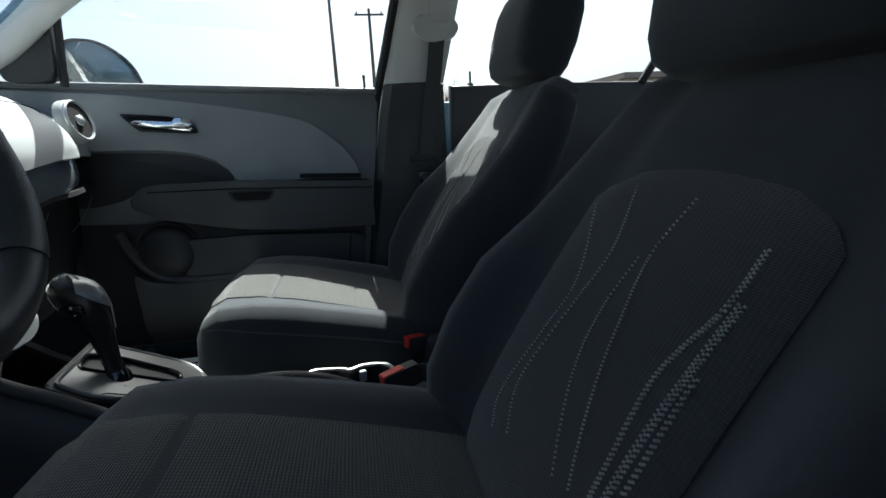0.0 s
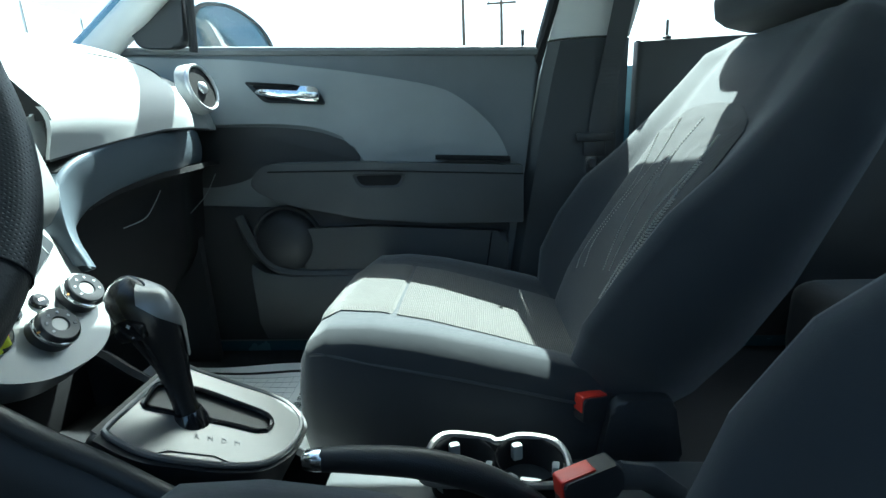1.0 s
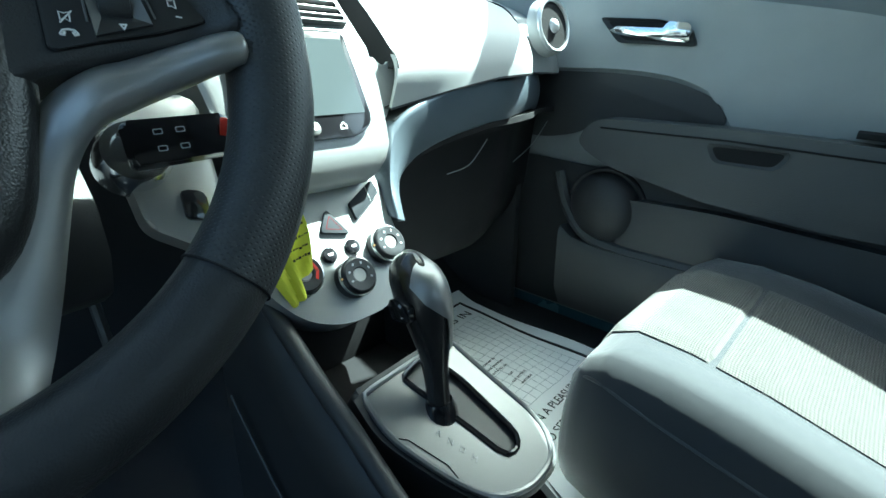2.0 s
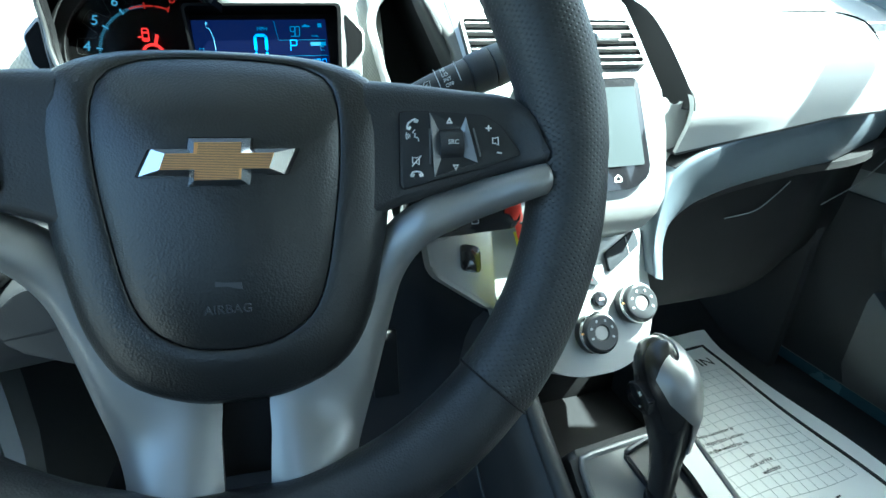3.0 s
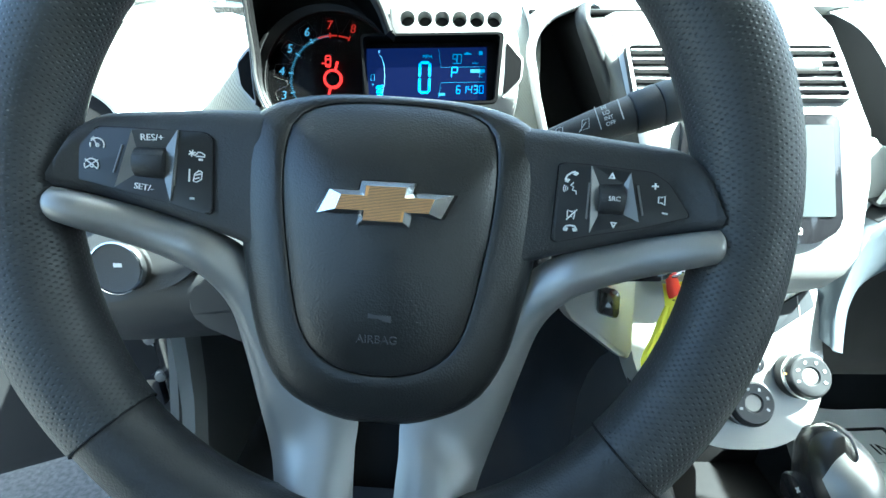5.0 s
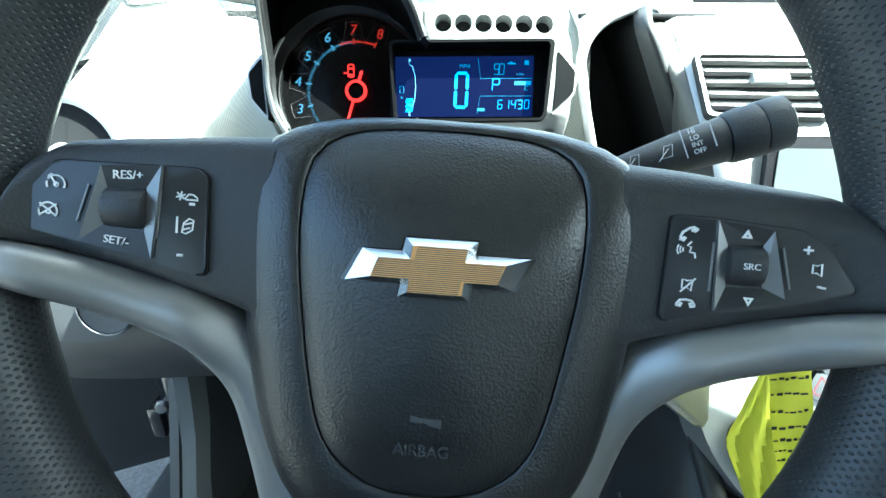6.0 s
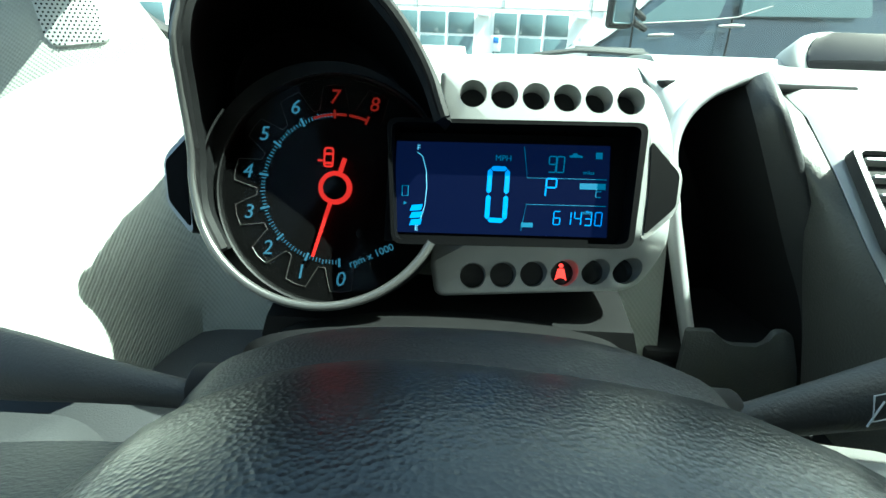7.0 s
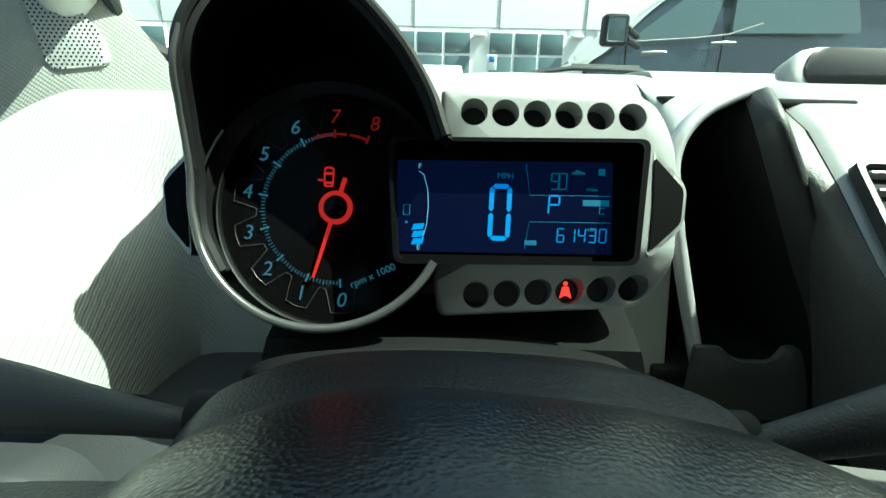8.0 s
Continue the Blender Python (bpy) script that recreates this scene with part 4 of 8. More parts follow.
face = [(0.89, 1.076), (0.832, 1.066), (0.785, 1.042), (0.751, 1.012), (0.716, 0.977), (0.690, 0.951), (0.672, 0.908), (0.657, 0.860), (0.648, 0.838), (0.645, 0.820), (0.648, 0.803), (0.660, 0.791), (0.69, 0.783)]
rows = []
for y, z in face:
    w = lerp_table(WID, z)[0]
    wl = w - 0.024 * smooth(1.0, 0.86, z)
    rows.append([(-0.006 + (w if u > 0 else wl) * u, y + (0.030 if u > 0 else 0.008) * smooth(0.80, 1.0, abs(u)) ** 2 + 0.05 * smooth(0.97, 1.0, abs(u)), z - 0.004 * smooth(0.85, 1.0, abs(u))) for u in (-0.945, -0.935, -0.91, -0.87, -0.7, -0.35, 0, 0.35, 0.7, 0.88, 0.95, 0.985, 1)])
part("fascia", sheet(rows, 0.010), M_stack, stack, "silver painted fascia", sharp=60)
# the stack's side face turned from the sun, its shade painted in
flank = []
for z in np.linspace(1.060, 0.850, 22):
    edge = lerp_table(sorted((r[0][2], r[0][0], r[0][1]) for r in rows), z)
    rear = lerp_table(sorted((p.z, p.x, p.y) for p in eb), z)
    p, q = Vector((edge[0], edge[1] + 0.001, z)), Vector((min(rear[0], edge[0] - 0.004), max(rear[1], edge[1] + 0.01), z))
    flank.append([p.lerp(q, u) + Vector((-0.005, -0.002, 0)) * math.sin(math.pi * u) for u in np.linspace(0, 1, 7)])
part("flank", sheet(flank, 0.003), M_stack_shaded, stack, "grained silver flank beside the vent, its shade painted dark", sharp=60)
hm = axes_m((-0.004, 0.868, 1.066), X3, (0, 0.45, 0.89))
ho = round_poly([(-0.082, 0.0), (-0.074, 0.034), (0.074, 0.034), (0.082, 0.0)], [0.02, 0.02, 0.02, 0.02], 6)
part("display_hood", loft([[(p[0], p[1], h) for p in scaled(ho, q)] for q, h in ((0.98, -0.06), (1.14, -0.02), (1.13, 0.0), (1.06, 0.004))], m=hm), M_light, stack, "light grey hood over the top display", sharp=60)
part("top_display", prism(ho, 0.0, 0.0055, hm, 0.001), M_gloss, stack, "dark glass top display")
# two square vents
vm = axes_m((-0.010, 0.7345, 0.9985), X3, (0, 0.046, 0.045))
for cx, hw in ((-0.0595, 0.0515), (0.054, 0.045)):
    vent = thing("square_air_vent", vm @ Vector((cx, 0, 0)), "black louvred air vent in the silver fascia", "air vent", "square vents")
    o = round_poly([(cx - hw, -0.034), (cx + hw, -0.034), (cx + hw, 0.034), (cx - hw, 0.034)], 0.006)
    part("frame", frame_prism(o, scaled(o, (0.93, 0.91)), -0.002, 0.005, vm), M_plastic, vent, "black frame")
    part("duct", prism(scaled(o, (0.95, 0.93)), -0.002, 0.0012, vm), M_black, vent)
    for k in range(5):
        part("slat", box((cx, -0.024 + 0.012 * k, 0.0035), (hw * 1.84, 0.0028, 0.006), 0.0008, 1, vm), M_silver_dark, vent, "thin grey slat")
    part("slider", box((cx + 0.004, 0.002, 0.008), (0.030, 0.008, 0.008), 0.002, 2, vm), M_silver, vent, "silver slider")
# touch screen
sm = axes_m((-0.006, 0.6735, 0.9085), X3, (0, 0.033, 0.0935))
tscreen = thing("touch_screen", sm @ Vector((0, -0.05, 0)), "dark touch screen in a black glossy frame", "touch screen")
so = round_poly([(-0.082, -0.046), (-0.072, 0.059), (0.070, 0.059), (0.082, -0.046), (0.060, -0.062), (-0.060, -0.062)], [0.008, 0.006, 0.006, 0.008, 0.02, 0.02], 5)
part("bezel", prism(so, -0.004, 0.006, sm, 0.002), M_gloss, tscreen, "gloss black surround")
part("glass", prism(round_poly([(-0.073, -0.036), (-0.066, 0.049), (0.064, 0.049), (0.073, -0.036)], 0.003), 0.004, 0.0072, sm), M_screen, tscreen, "dark glass, its reflection painted as an even grey")
part("power_button", lathe([(0.0075, 0.005), (0.0075, 0.008), (0.006, 0.009), (0.001, 0.009)], sm @ T3(0, -0.050, 0), 20), M_silver_dark, tscreen)
part("power_mark", lettering("o", 0.009, sm @ T3(0, -0.0495, 0.0094)), M_white, tscreen)
home = [(0.034, -0.053), (0.034, -0.048), (0.0385, -0.0445), (0.043, -0.048), (0.043, -0.053)]
part("home_mark", frame_prism(home, scaled(home, 0.6), 0.006, 0.0066, sm), M_white, tscreen)

# ---- climate panel ----
cm4 = axes_m((0, 0.63, 0.73), X3, (0, 0.57, 0.82))
clim = thing("climate_panel", cm4 @ Vector((0, -0.08, -0.02)), "silver climate panel with three black dials", "control panel")
co = round_poly([(-0.118, 0.098), (-0.104, -0.020), (-0.072, -0.068), (-0.030, -0.088), (0.030, -0.088), (0.066, -0.070), (0.087, -0.030), (0.092, 0.03), (0.094, 0.098)], [0.01, 0.04, 0.03, 0.03, 0.03, 0.03, 0.03, 0.02, 0.01], 6)
part("plate", prism(co, -0.045, -0.004, cm4, 0.012, 4), M_stack, clim, "silver painted plate")


def dial(x, v, r, kind):
    m = cm4 @ T3(x, v, -0.004)
    d = part("dial", lathe([(r, 0.0), (r, 0.012), (r * 0.97, 0.0145), (r * 0.90, 0.016), (r * 0.86, 0.0195), (r * 0.80, 0.0205), (r * 0.40, 0.0200), (r * 0.36, 0.0185), (0.001, 0.0175)], m, 40), M_knob, clim, "satin black dial")
    part("dial_ring", lathe([(r * 1.0, 0.0110), (r * 1.02, 0.0125), (r * 0.985, 0.0150), (r * 0.95, 0.0152), (r * 0.95, 0.0110)], m, 40), M_chrome, d, "chrome ring")
    part("dial_centre", lathe([(r * 0.36, 0.0178), (r * 0.33, 0.0185), (0.001, 0.0182)], m, 24), M_silver_dark, d)
    for k in range(6):
        a = radians(200 - 45 * k)
        px, py = r * 0.60 * math.cos(a), r * 0.60 * math.sin(a)
        if kind == "temp":
            part("colour_mark", prism([(r * q * math.cos(a + w), r * q * math.sin(a + w)) for q, w in ((0.52, -0.36), (0.52, 0.36), (0.66, 0.36), (0.66, -0.36))], 0.0203, 0.0210, m), M_cyan_blue if k < 3 else M_red, d)
        else:
            part("mark", box((px, py, 0.0206), (0.0030, 0.0022, 0.0006), 0, 1, m @ T3(px, py, 0) @ Matrix.Rotation(0.5 * k, 4, "Z") @ T3(-px, -py, 0)), M_print, d)
    part("pointer", box((-r * 0.93, 0.002, 0.0155), (r * 0.12, 0.0022, 0.002), 0, 1, m), M_gold, d)
    return d


M_cyan_blue = mat("blue print", (0.04, 0.30, 0.55), 0.6, var=0.02)
dial(-0.0605, -0.020, 0.0235, "temp")
dial(0.001, -0.041, 0.0235, "fan")
dial(0.0600, -0.015, 0.0235, "mode")
for x, v in ((0.0175, -0.004), (-0.0160, -0.006)):
    m = cm4 @ T3(x, v, -0.004)
    b1 = part("button", lathe([(0.0095, 0.0), (0.0095, 0.003), (0.0085, 0.0042), (0.0078, 0.0040), (0.0074, 0.005), (0.001, 0.0055)], m, 28), M_gloss, clim, "small round black button")
    part("button_mark", box((0, 0, 0.0057), (0.006, 0.003, 0.0004), 0, 1, m), M_white, b1)
tri = round_poly([(-0.016, 0.022), (0.020, 0.012), (0.002, 0.048)], 0.004, 4)
hz = part("hazard_button", prism(tri, -0.006, 0.001, cm4, 0.002), M_flat, clim, "dark triangular hazard button")
part("hazard_mark", frame_prism(scaled(tri, 0.60), scaled(tri, 0.50), 0.0005, 0.0012, cm4), M_maroon, hz)
sl = round_poly([(0.037, 0.026), (0.036, 0.049), (0.081, 0.073), (0.084, 0.054)], 0.003)
slot = part("media_door", prism(sl, -0.006, 0.0015, cm4, 0.001), M_flat, clim, "black media socket door")
part("door_split", prism([(0.0665, 0.0445), (0.0675, 0.0450), (0.0675, 0.0655), (0.0665, 0.0650)], 0.0, 0.0022, cm4), M_mid, slot)

# silver trim with ignition lock and key, right of the column
ign = thing("ignition_lock", (-0.17, 0.60, 0.84), "silver ignition lock with the black key in it", "ignition lock")
im = axes_m((-0.190, 0.612, 0.860), X3, (0, 0.45, 0.9))
part("trim_plate", prism(round_poly([(-0.006, -0.055), (0.052, -0.10), (0.062, 0.05), (-0.012, 0.055)], 0.012), -0.03, -0.004, im, 0.004), M_silver_dark, ign, "silver trim plate")
part("barrel", lathe([(0.026, -0.02), (0.026, 0.012), (0.023, 0.017), (0.017, 0.017), (0.016, 0.010), (0.001, 0.010)], im, 32), M_chrome, ign, "chrome ring")
part("side_button", prism(round_poly([(0.022, -0.055), (0.040, -0.060), (0.042, -0.035), (0.024, -0.030)], 0.005), -0.006, 0.001, im, 0.0015), M_gloss, ign, "small dark lock button")
key = thing("car_key", (-0.165, 0.59, 0.86), "black remote key with red strap and yellow tag", "car key")
km = axes_m((-0.171, 0.562, 0.874), Vector((1, -0.15, 0.05)), (0, 0.45, 0.9))
part("shaft", box((-0.012, 0, -0.014), (0.010, 0.006, 0.04), 0.001, 1, km), M_chrome, key)
part("fob", prism(round_poly([(-0.034, -0.016), (0.036, -0.014), (0.040, 0.0), (0.036, 0.015), (-0.034, 0.016)], 0.006), 0.0, 0.012, km, 0.004, 3), M_gloss, key, "black remote fob")
for bx, by in ((-0.012, 0.006), (-0.012, -0.006), (0.002, 0.006), (0.002, -0.006)):
    part("fob_button", frame_prism(round_poly([(bx - 0.003, by - 0.002), (bx + 0.003, by - 0.002), (bx + 0.003, by + 0.002), (bx - 0.003, by + 0.002)], 0.001, 3), round_poly([(bx - 0.0024, by - 0.0014), (bx + 0.0024, by - 0.0014), (bx + 0.0024, by + 0.0014), (bx - 0.0024, by + 0.0014)], 0.0008, 3), 0.0118, 0.0124, km), M_print, key, "pale button outline")
part("key_ring", tube([km @ Vector((0.040 + 0.010 * math.cos(a), 0.010 * math.sin(a), 0.006)) for a in np.linspace(0, math.tau, 20)[:-1]], 0.0014, 6, closed=True), M_chrome, key, "steel ring")
part("strap", tube(curve_pts([(-0.146, 0.547, 0.885), (-0.139, 0.545, 0.883), (-0.134, 0.548, 0.872), (-0.129, 0.552, 0.861), (-0.123, 0.555, 0.850)], 5), 0.0065, 8, flat=0.4), M_red, key, "red strap")
TAG_L = curve_pts([(-0.134, 0.556, 0.858), (-0.127, 0.557, 0.834), (-0.114, 0.558, 0.792), (-0.102, 0.559, 0.760), (-0.093, 0.560, 0.738)], 3)
TAG_R = curve_pts([(-0.104, 0.554, 0.862), (-0.095, 0.556, 0.838), (-0.081, 0.557, 0.797), (-0.077, 0.560, 0.765), (-0.075, 0.562, 0.745)], 3)
tag = part("paper_tag", sheet([[p.lerp(q, u) + Vector((0, -0.0015 * math.sin(9 * u + 0.7 * i), 0)) for u in np.linspace(0, 1, 6)] for i, (p, q) in enumerate(zip(TAG_L, TAG_R))], 0.0006), M_yellow, key, "yellow paper tag with rows of pen marks")
FOLD_L = curve_pts([(-0.129, 0.554, 0.840), (-0.136, 0.553, 0.815), (-0.143, 0.551, 0.793), (-0.134, 0.549, 0.770), (-0.122, 0.548, 0.749), (-0.108, 0.549, 0.722)], 3)
FOLD_R = curve_pts([(-0.124, 0.554, 0.838), (-0.119, 0.551, 0.815), (-0.113, 0.549, 0.793), (-0.106, 0.548, 0.772), (-0.100, 0.547, 0.752), (-0.093, 0.549, 0.728)], 3)
part("paper_fold", sheet([[p.lerp(q, u) + Vector((0, -0.005 * abs(math.sin(5.5 * u + 0.25 * i)) * min(1, i / 4), 0)) for u in np.linspace(0, 1, 10)] for i, (p, q) in enumerate(zip(FOLD_L, FOLD_R))], 0.0006), M_yellow, key, "crumpled yellow paper fold", sharp=25)
random.seed(41)
for k in range(9):
    p, q = TAG_L[1 + k], TAG_R[1 + k]
    u = 0.18
    while u < 0.84:
        w = random.uniform(0.05, 0.13)
        m = axes_m(p.lerp(q, u + w / 2) + Vector((0, -0.0025, 0)), q - p, (0, 0, 1))
        part("ink_bar", box((0, random.uniform(-0.0008, 0.0008), 0), ((q - p).length * w, random.uniform(0.0005, 0.0026), 0.0006), 0, 1, m), M_ink, tag)
        u += w + random.uniform(0.02, 0.06)

# ---- steering wheel ----
W_TILT = radians(21)
wm = axes_m((-0.331, 0.465, 0.9525), X3, (0, math.sin(W_TILT), math.cos(W_TILT))) @ Matrix.Rotation(radians(-3.5), 4, "Z")
wheel = thing("steering_wheel", wm @ Vector((0, 0, -0.05)), "black leather steering wheel with silver spokes and buttons", "steering wheel")


def mirrored(pts):
    return [(-p[0], p[1]) for p in pts][::-1]


def arc(r, a0, a1, n, c=(-0.003, 0.003), h=-0.009, ry=1.01):
    return [(c[0] + r * math.cos(radians(a)), c[1] + ry * r * math.sin(radians(a)), h) for a in np.linspace(a0, a1, n)]


RIM = 0.1915


def rim_piece(a0, a1, n, r0, mat_, label, bulge=True):
    path = arc(RIM, a0, a1, n)
    rad = []
    for a in np.linspace(a0, a1, n):
        g = 0.0025 * math.exp(-((abs((a + 360) % 180 - 20 if a > -90 else 99)) / 18.0) ** 2)
        rad.append(r0 + (g if bulge else 0))
    ob = part("rim_grip", tube(path, rad, 16, up=Z3, flat=1.08, m=wm), mat_, wheel, label)
    uv = ob.data.uv_layers.new(name="grid")
    step = RIM * radians(a1 - a0) / (n - 1) / 0.0025
    for f in ob.data.polygons:
        js = [v % 16 for v in f.vertices]
        for li, v in zip(f.loop_indices, f.vertices):
            j = v % 16
            uv.data[li].uv = ((v // 16) * step, (16 if j == 0 and 15 in js else j) / 16 * 44)
    return ob


rim_piece(-43, 30, 34, 0.0222, M_perf, "perforated leather grip")
rim_piece(150, 223, 34, 0.0222, M_perf, "perforated leather grip")
rim_piece(29.4, 150.6, 56, 0.0216, M_perf, "leather top of the rim")
rim_piece(222.6, 317.4, 44, 0.0214, M_smooth_leather, "smooth leather bottom of the rim", False)
for a in (-43.2, 223.2):
    c = Vector(arc(RIM, a, a, 1)[0])
    e1, t1 = Vector((math.cos(radians(a)), math.sin(radians(a)), 0)), Vector((-math.sin(radians(a)), math.cos(radians(a)), 0))
    part("rim_seam", tube([c + e1 * 0.0222 * 1.08 * math.cos(q) + Z3 * 0.0222 * math.sin(q) for q in np.linspace(0, math.tau, 29)[:-1]], 0.0007, 6, closed=True, up=t1, m=wm), M_black, wheel, "stitched seam")
hc = (0, -0.025)


def by_angle(pts, n=72):
    """A closed outline, sampled at even angles round the hub's middle."""
    fine = curve_pts([Vector((p[0], p[1], 0)) for p in pts], 16, closed=True)
    rows = sorted((math.atan2(p.y - hc[1], p.x - hc[0]), (p - Vector((*hc, 0))).length) for p in fine)
    ang = [r[0] for r in rows]
    ang = [ang[-1] - math.tau] + ang + [ang[0] + math.tau]
    rad = [rows[-1][1]] + [r[1] for r in rows] + [rows[0][1]]
    out = []
    for a in np.linspace(-math.pi, math.pi, n + 1)[:-1]:
        r = float(np.interp(a, ang, rad))
        out.append((hc[0] + r * math.cos(a), hc[1] + r * math.sin(a)))
    return out


half = [(0.0, 0.0625), (0.040, 0.0610), (0.064, 0.0545), (0.0785, 0.0435), (0.0835, 0.030), (0.0835, 0.005), (0.0812, -0.022), (0.0772, -0.048), (0.0685, -0.082), (0.0525, -0.107), (0.024, -0.120), (0.0, -0.1215)]
pad_half = [(0.0, 0.0560), (0.030, 0.0545), (0.046, 0.0495), (0.0545, 0.039), (0.0562, 0.013), (0.0530, -0.021), (0.0430, -0.068), (0.025, -0.0865), (0.0, -0.0910)]
hub_o, pad_o = by_angle(half + mirrored(half)[1:-1]), by_angle(pad_half + mirrored(pad_half)[1:-1])


def hub_ring(t, h, s=1.0):
    return [(hc[0] + ((q[0] * (1 - t) + p[0] * t) - hc[0]) * s, hc[1] + ((q[1] * (1 - t) + p[1] * t) - hc[1]) * s, h - 0.004 * (s * q[0] / 0.06) ** 2 - 0.013 * max(0, s * q[1] / 0.05) ** 3) for p, q in zip(hub_o, pad_o)]


def hub_back(h, s):
    """Behind its face the hub swells towards the top."""
    return [(hc[0] + (p[0] - hc[0]) * k, hc[1] + (p[1] - hc[1]) * k, h - 0.016 * max(0, p[1] / 0.06) ** 3) for p in hub_o for k in [1.02 + (s - 1.02) * smooth(-0.01, 0.035, p[1])]]


hub = part("hub", loft([hub_back(-0.10, 1.02), hub_back(-0.074, 1.075), hub_back(-0.060, 1.085), hub_back(-0.038, 1.055), hub_back(-0.026, 1.03), hub_ring(1, -0.0185, 1.01), hub_ring(0.97, -0.0140), hub_ring(0.88, -0.0105), hub_ring(0.68, -0.0075), hub_ring(0.45, -0.0052), hub_ring(0.2, -0.0040), hub_ring(0.04, -0.0040), hub_ring(0.016, -0.0044), hub_ring(0.007, -0.0062), hub_ring(0.004, -0.011)], m=wm), M_leather, wheel, "black grained hub cover", sharp=60)
part("airbag_cover", loft([hub_ring(0, h, s) for s, h in ((0.996, -0.010), (0.9985, -0.0056), (0.996, -0.0045), (0.986, -0.0040), (0.85, -0.0018), (0.6, 0.0006), (0.3, 0.0022), (0.05, 0.0028))], m=wm), M_leather, hub, "grained airbag cover", sharp=60)
part("embossing", lettering("AIRBAG", 0.0062, wm @ T3(-0.001, -0.0705, 0.0002), 0.0008), M_emboss, hub, "embossed lettering")
horn = [(-0.006, -0.054), (-0.006, -0.059), (-0.001, -0.059), (0.006, -0.061), (0.006, -0.0575), (-0.002, -0.057)]
part("horn_mark", prism(horn, -0.0025, 0.0012, wm), M_emboss, hub, "embossed horn mark")
# plain cross-shaped badge
em = wm @ Matrix.Rotation(radians(0.5), 4, "Z")
badge_o = [(-0.0345, -0.0060), (-0.0285, 0.0062), (-0.0135, 0.0062), (-0.0125, 0.0112), (0.0145, 0.0112), (0.0135, 0.0062), (0.0345, 0.0062), (0.0285, -0.0060), (0.0135, -0.0060), (0.0125, -0.0112), (-0.0145, -0.0112), (-0.0135, -0.0060)]
bad_i = [(-0.0245, -0.0036), (-0.0218, 0.0036), (-0.0100, 0.0036), (-0.0094, 0.0086), (0.0106, 0.0086), (0.0100, 0.0036), (0.0248, 0.0036), (0.0221, -0.0036), (0.0100, -0.0036), (0.0094, -0.0086), (-0.0106, -0.0086), (-0.0100, -0.0036)]
part("badge_base", prism(round_poly(scaled(badge_o, 1.06), 0.001, 2), -0.003, 0.0012, em), M_gloss, hub, "dark badge base")
badge = part("badge", frame_prism(badge_o, bad_i, -0.002, 0.0022, em, inner_h=0.0066), M_chrome, hub, "chrome badge rim", sharp=20)
part("badge_fill", prism(bad_i, -0.002, 0.0062, em), M_gold, badge, "gold badge filling")
ribs = [(v, 0.0232 if abs(v) < 0.0034 else 0.0094) for v in np.arange(-0.0082, 0.0083, 0.00074)]
part("badge_ribs", joined(*[box((0.0002 + 0.18 * v, v, 0.0062), (2 * w, 0.0003, 0.0004), 0, 1, em) for v, w in ribs]), M_wood, badge, "fine dark ribs")

# silver spokes: rows (inner edge, outer edge, height)
def rise(x, y, n):
    """A mark on the hub's plane moved n towards the driver along the driver's line of sight."""
    k = (0.241 - n) / 0.251
    return (math.copysign(0.0368 * (1 - k) + abs(x) * k, x), -0.0124 + (y + 0.0124) * k, n)


SPOKE = [((-0.180, -0.0018), (-0.1805, -0.0190), 0.007), ((-0.1785, -0.0012), (-0.179, -0.0200), 0.0115), ((-0.165, -0.0035), (-0.166, -0.0235), 0.0095), ((-0.148, -0.0070), (-0.149, -0.0280), 0.003), ((-0.134, -0.0100), (-0.135, -0.0320), -0.002), ((-0.118, -0.0145), (-0.119, -0.0375), -0.006), ((-0.100, -0.0195), (-0.101, -0.0460), -0.009), ((-0.080, -0.032), (-0.0870, -0.0625), -0.017), ((-0.062, -0.060), (-0.0785, -0.0870), -0.021), ((-0.045, -0.090), (-0.0705, -0.1140), -0.022), ((-0.0160, -0.112), (-0.0630, -0.1380), -0.021), ((-0.0130, -0.142), (-0.0580, -0.1570), -0.014), ((-0.0110, -0.176), (-0.0560, -0.1780), -0.008), ((-0.0100, -0.196), (-0.0550, -0.1960), -0.012)]
for sgn in (-1, 1):
    ea = curve_pts([rise(-sgn * r[0][0], r[0][1], r[2]) for r in SPOKE], 5)
    eb = curve_pts([rise(-sgn * r[1][0], r[1][1], r[2]) for r in SPOKE], 5)
    rings = []
    for p, q in zip(ea, eb):
        front = [p.lerp(q, u) + Vector((0, 0, 0.0065 * (1 - abs(2 * u - 1) ** 2.4) - 0.0065)) for u in np.linspace(0, 1, 11)]
        back = [p.lerp(q, u) + Vector((0, 0, -0.018)) for u in (0.96, 0.5, 0.04)]
        rings.append(front + back)
    part("spoke", loft(rings, m=wm), M_silver_dark, wheel, "dull silver spoke", sharp=60)
part("lower_slot", box((0, -0.128, -0.046), (0.06, 0.09, 0.02), 0.004, 2, wm), M_black, wheel, "black gap between the lower spokes")


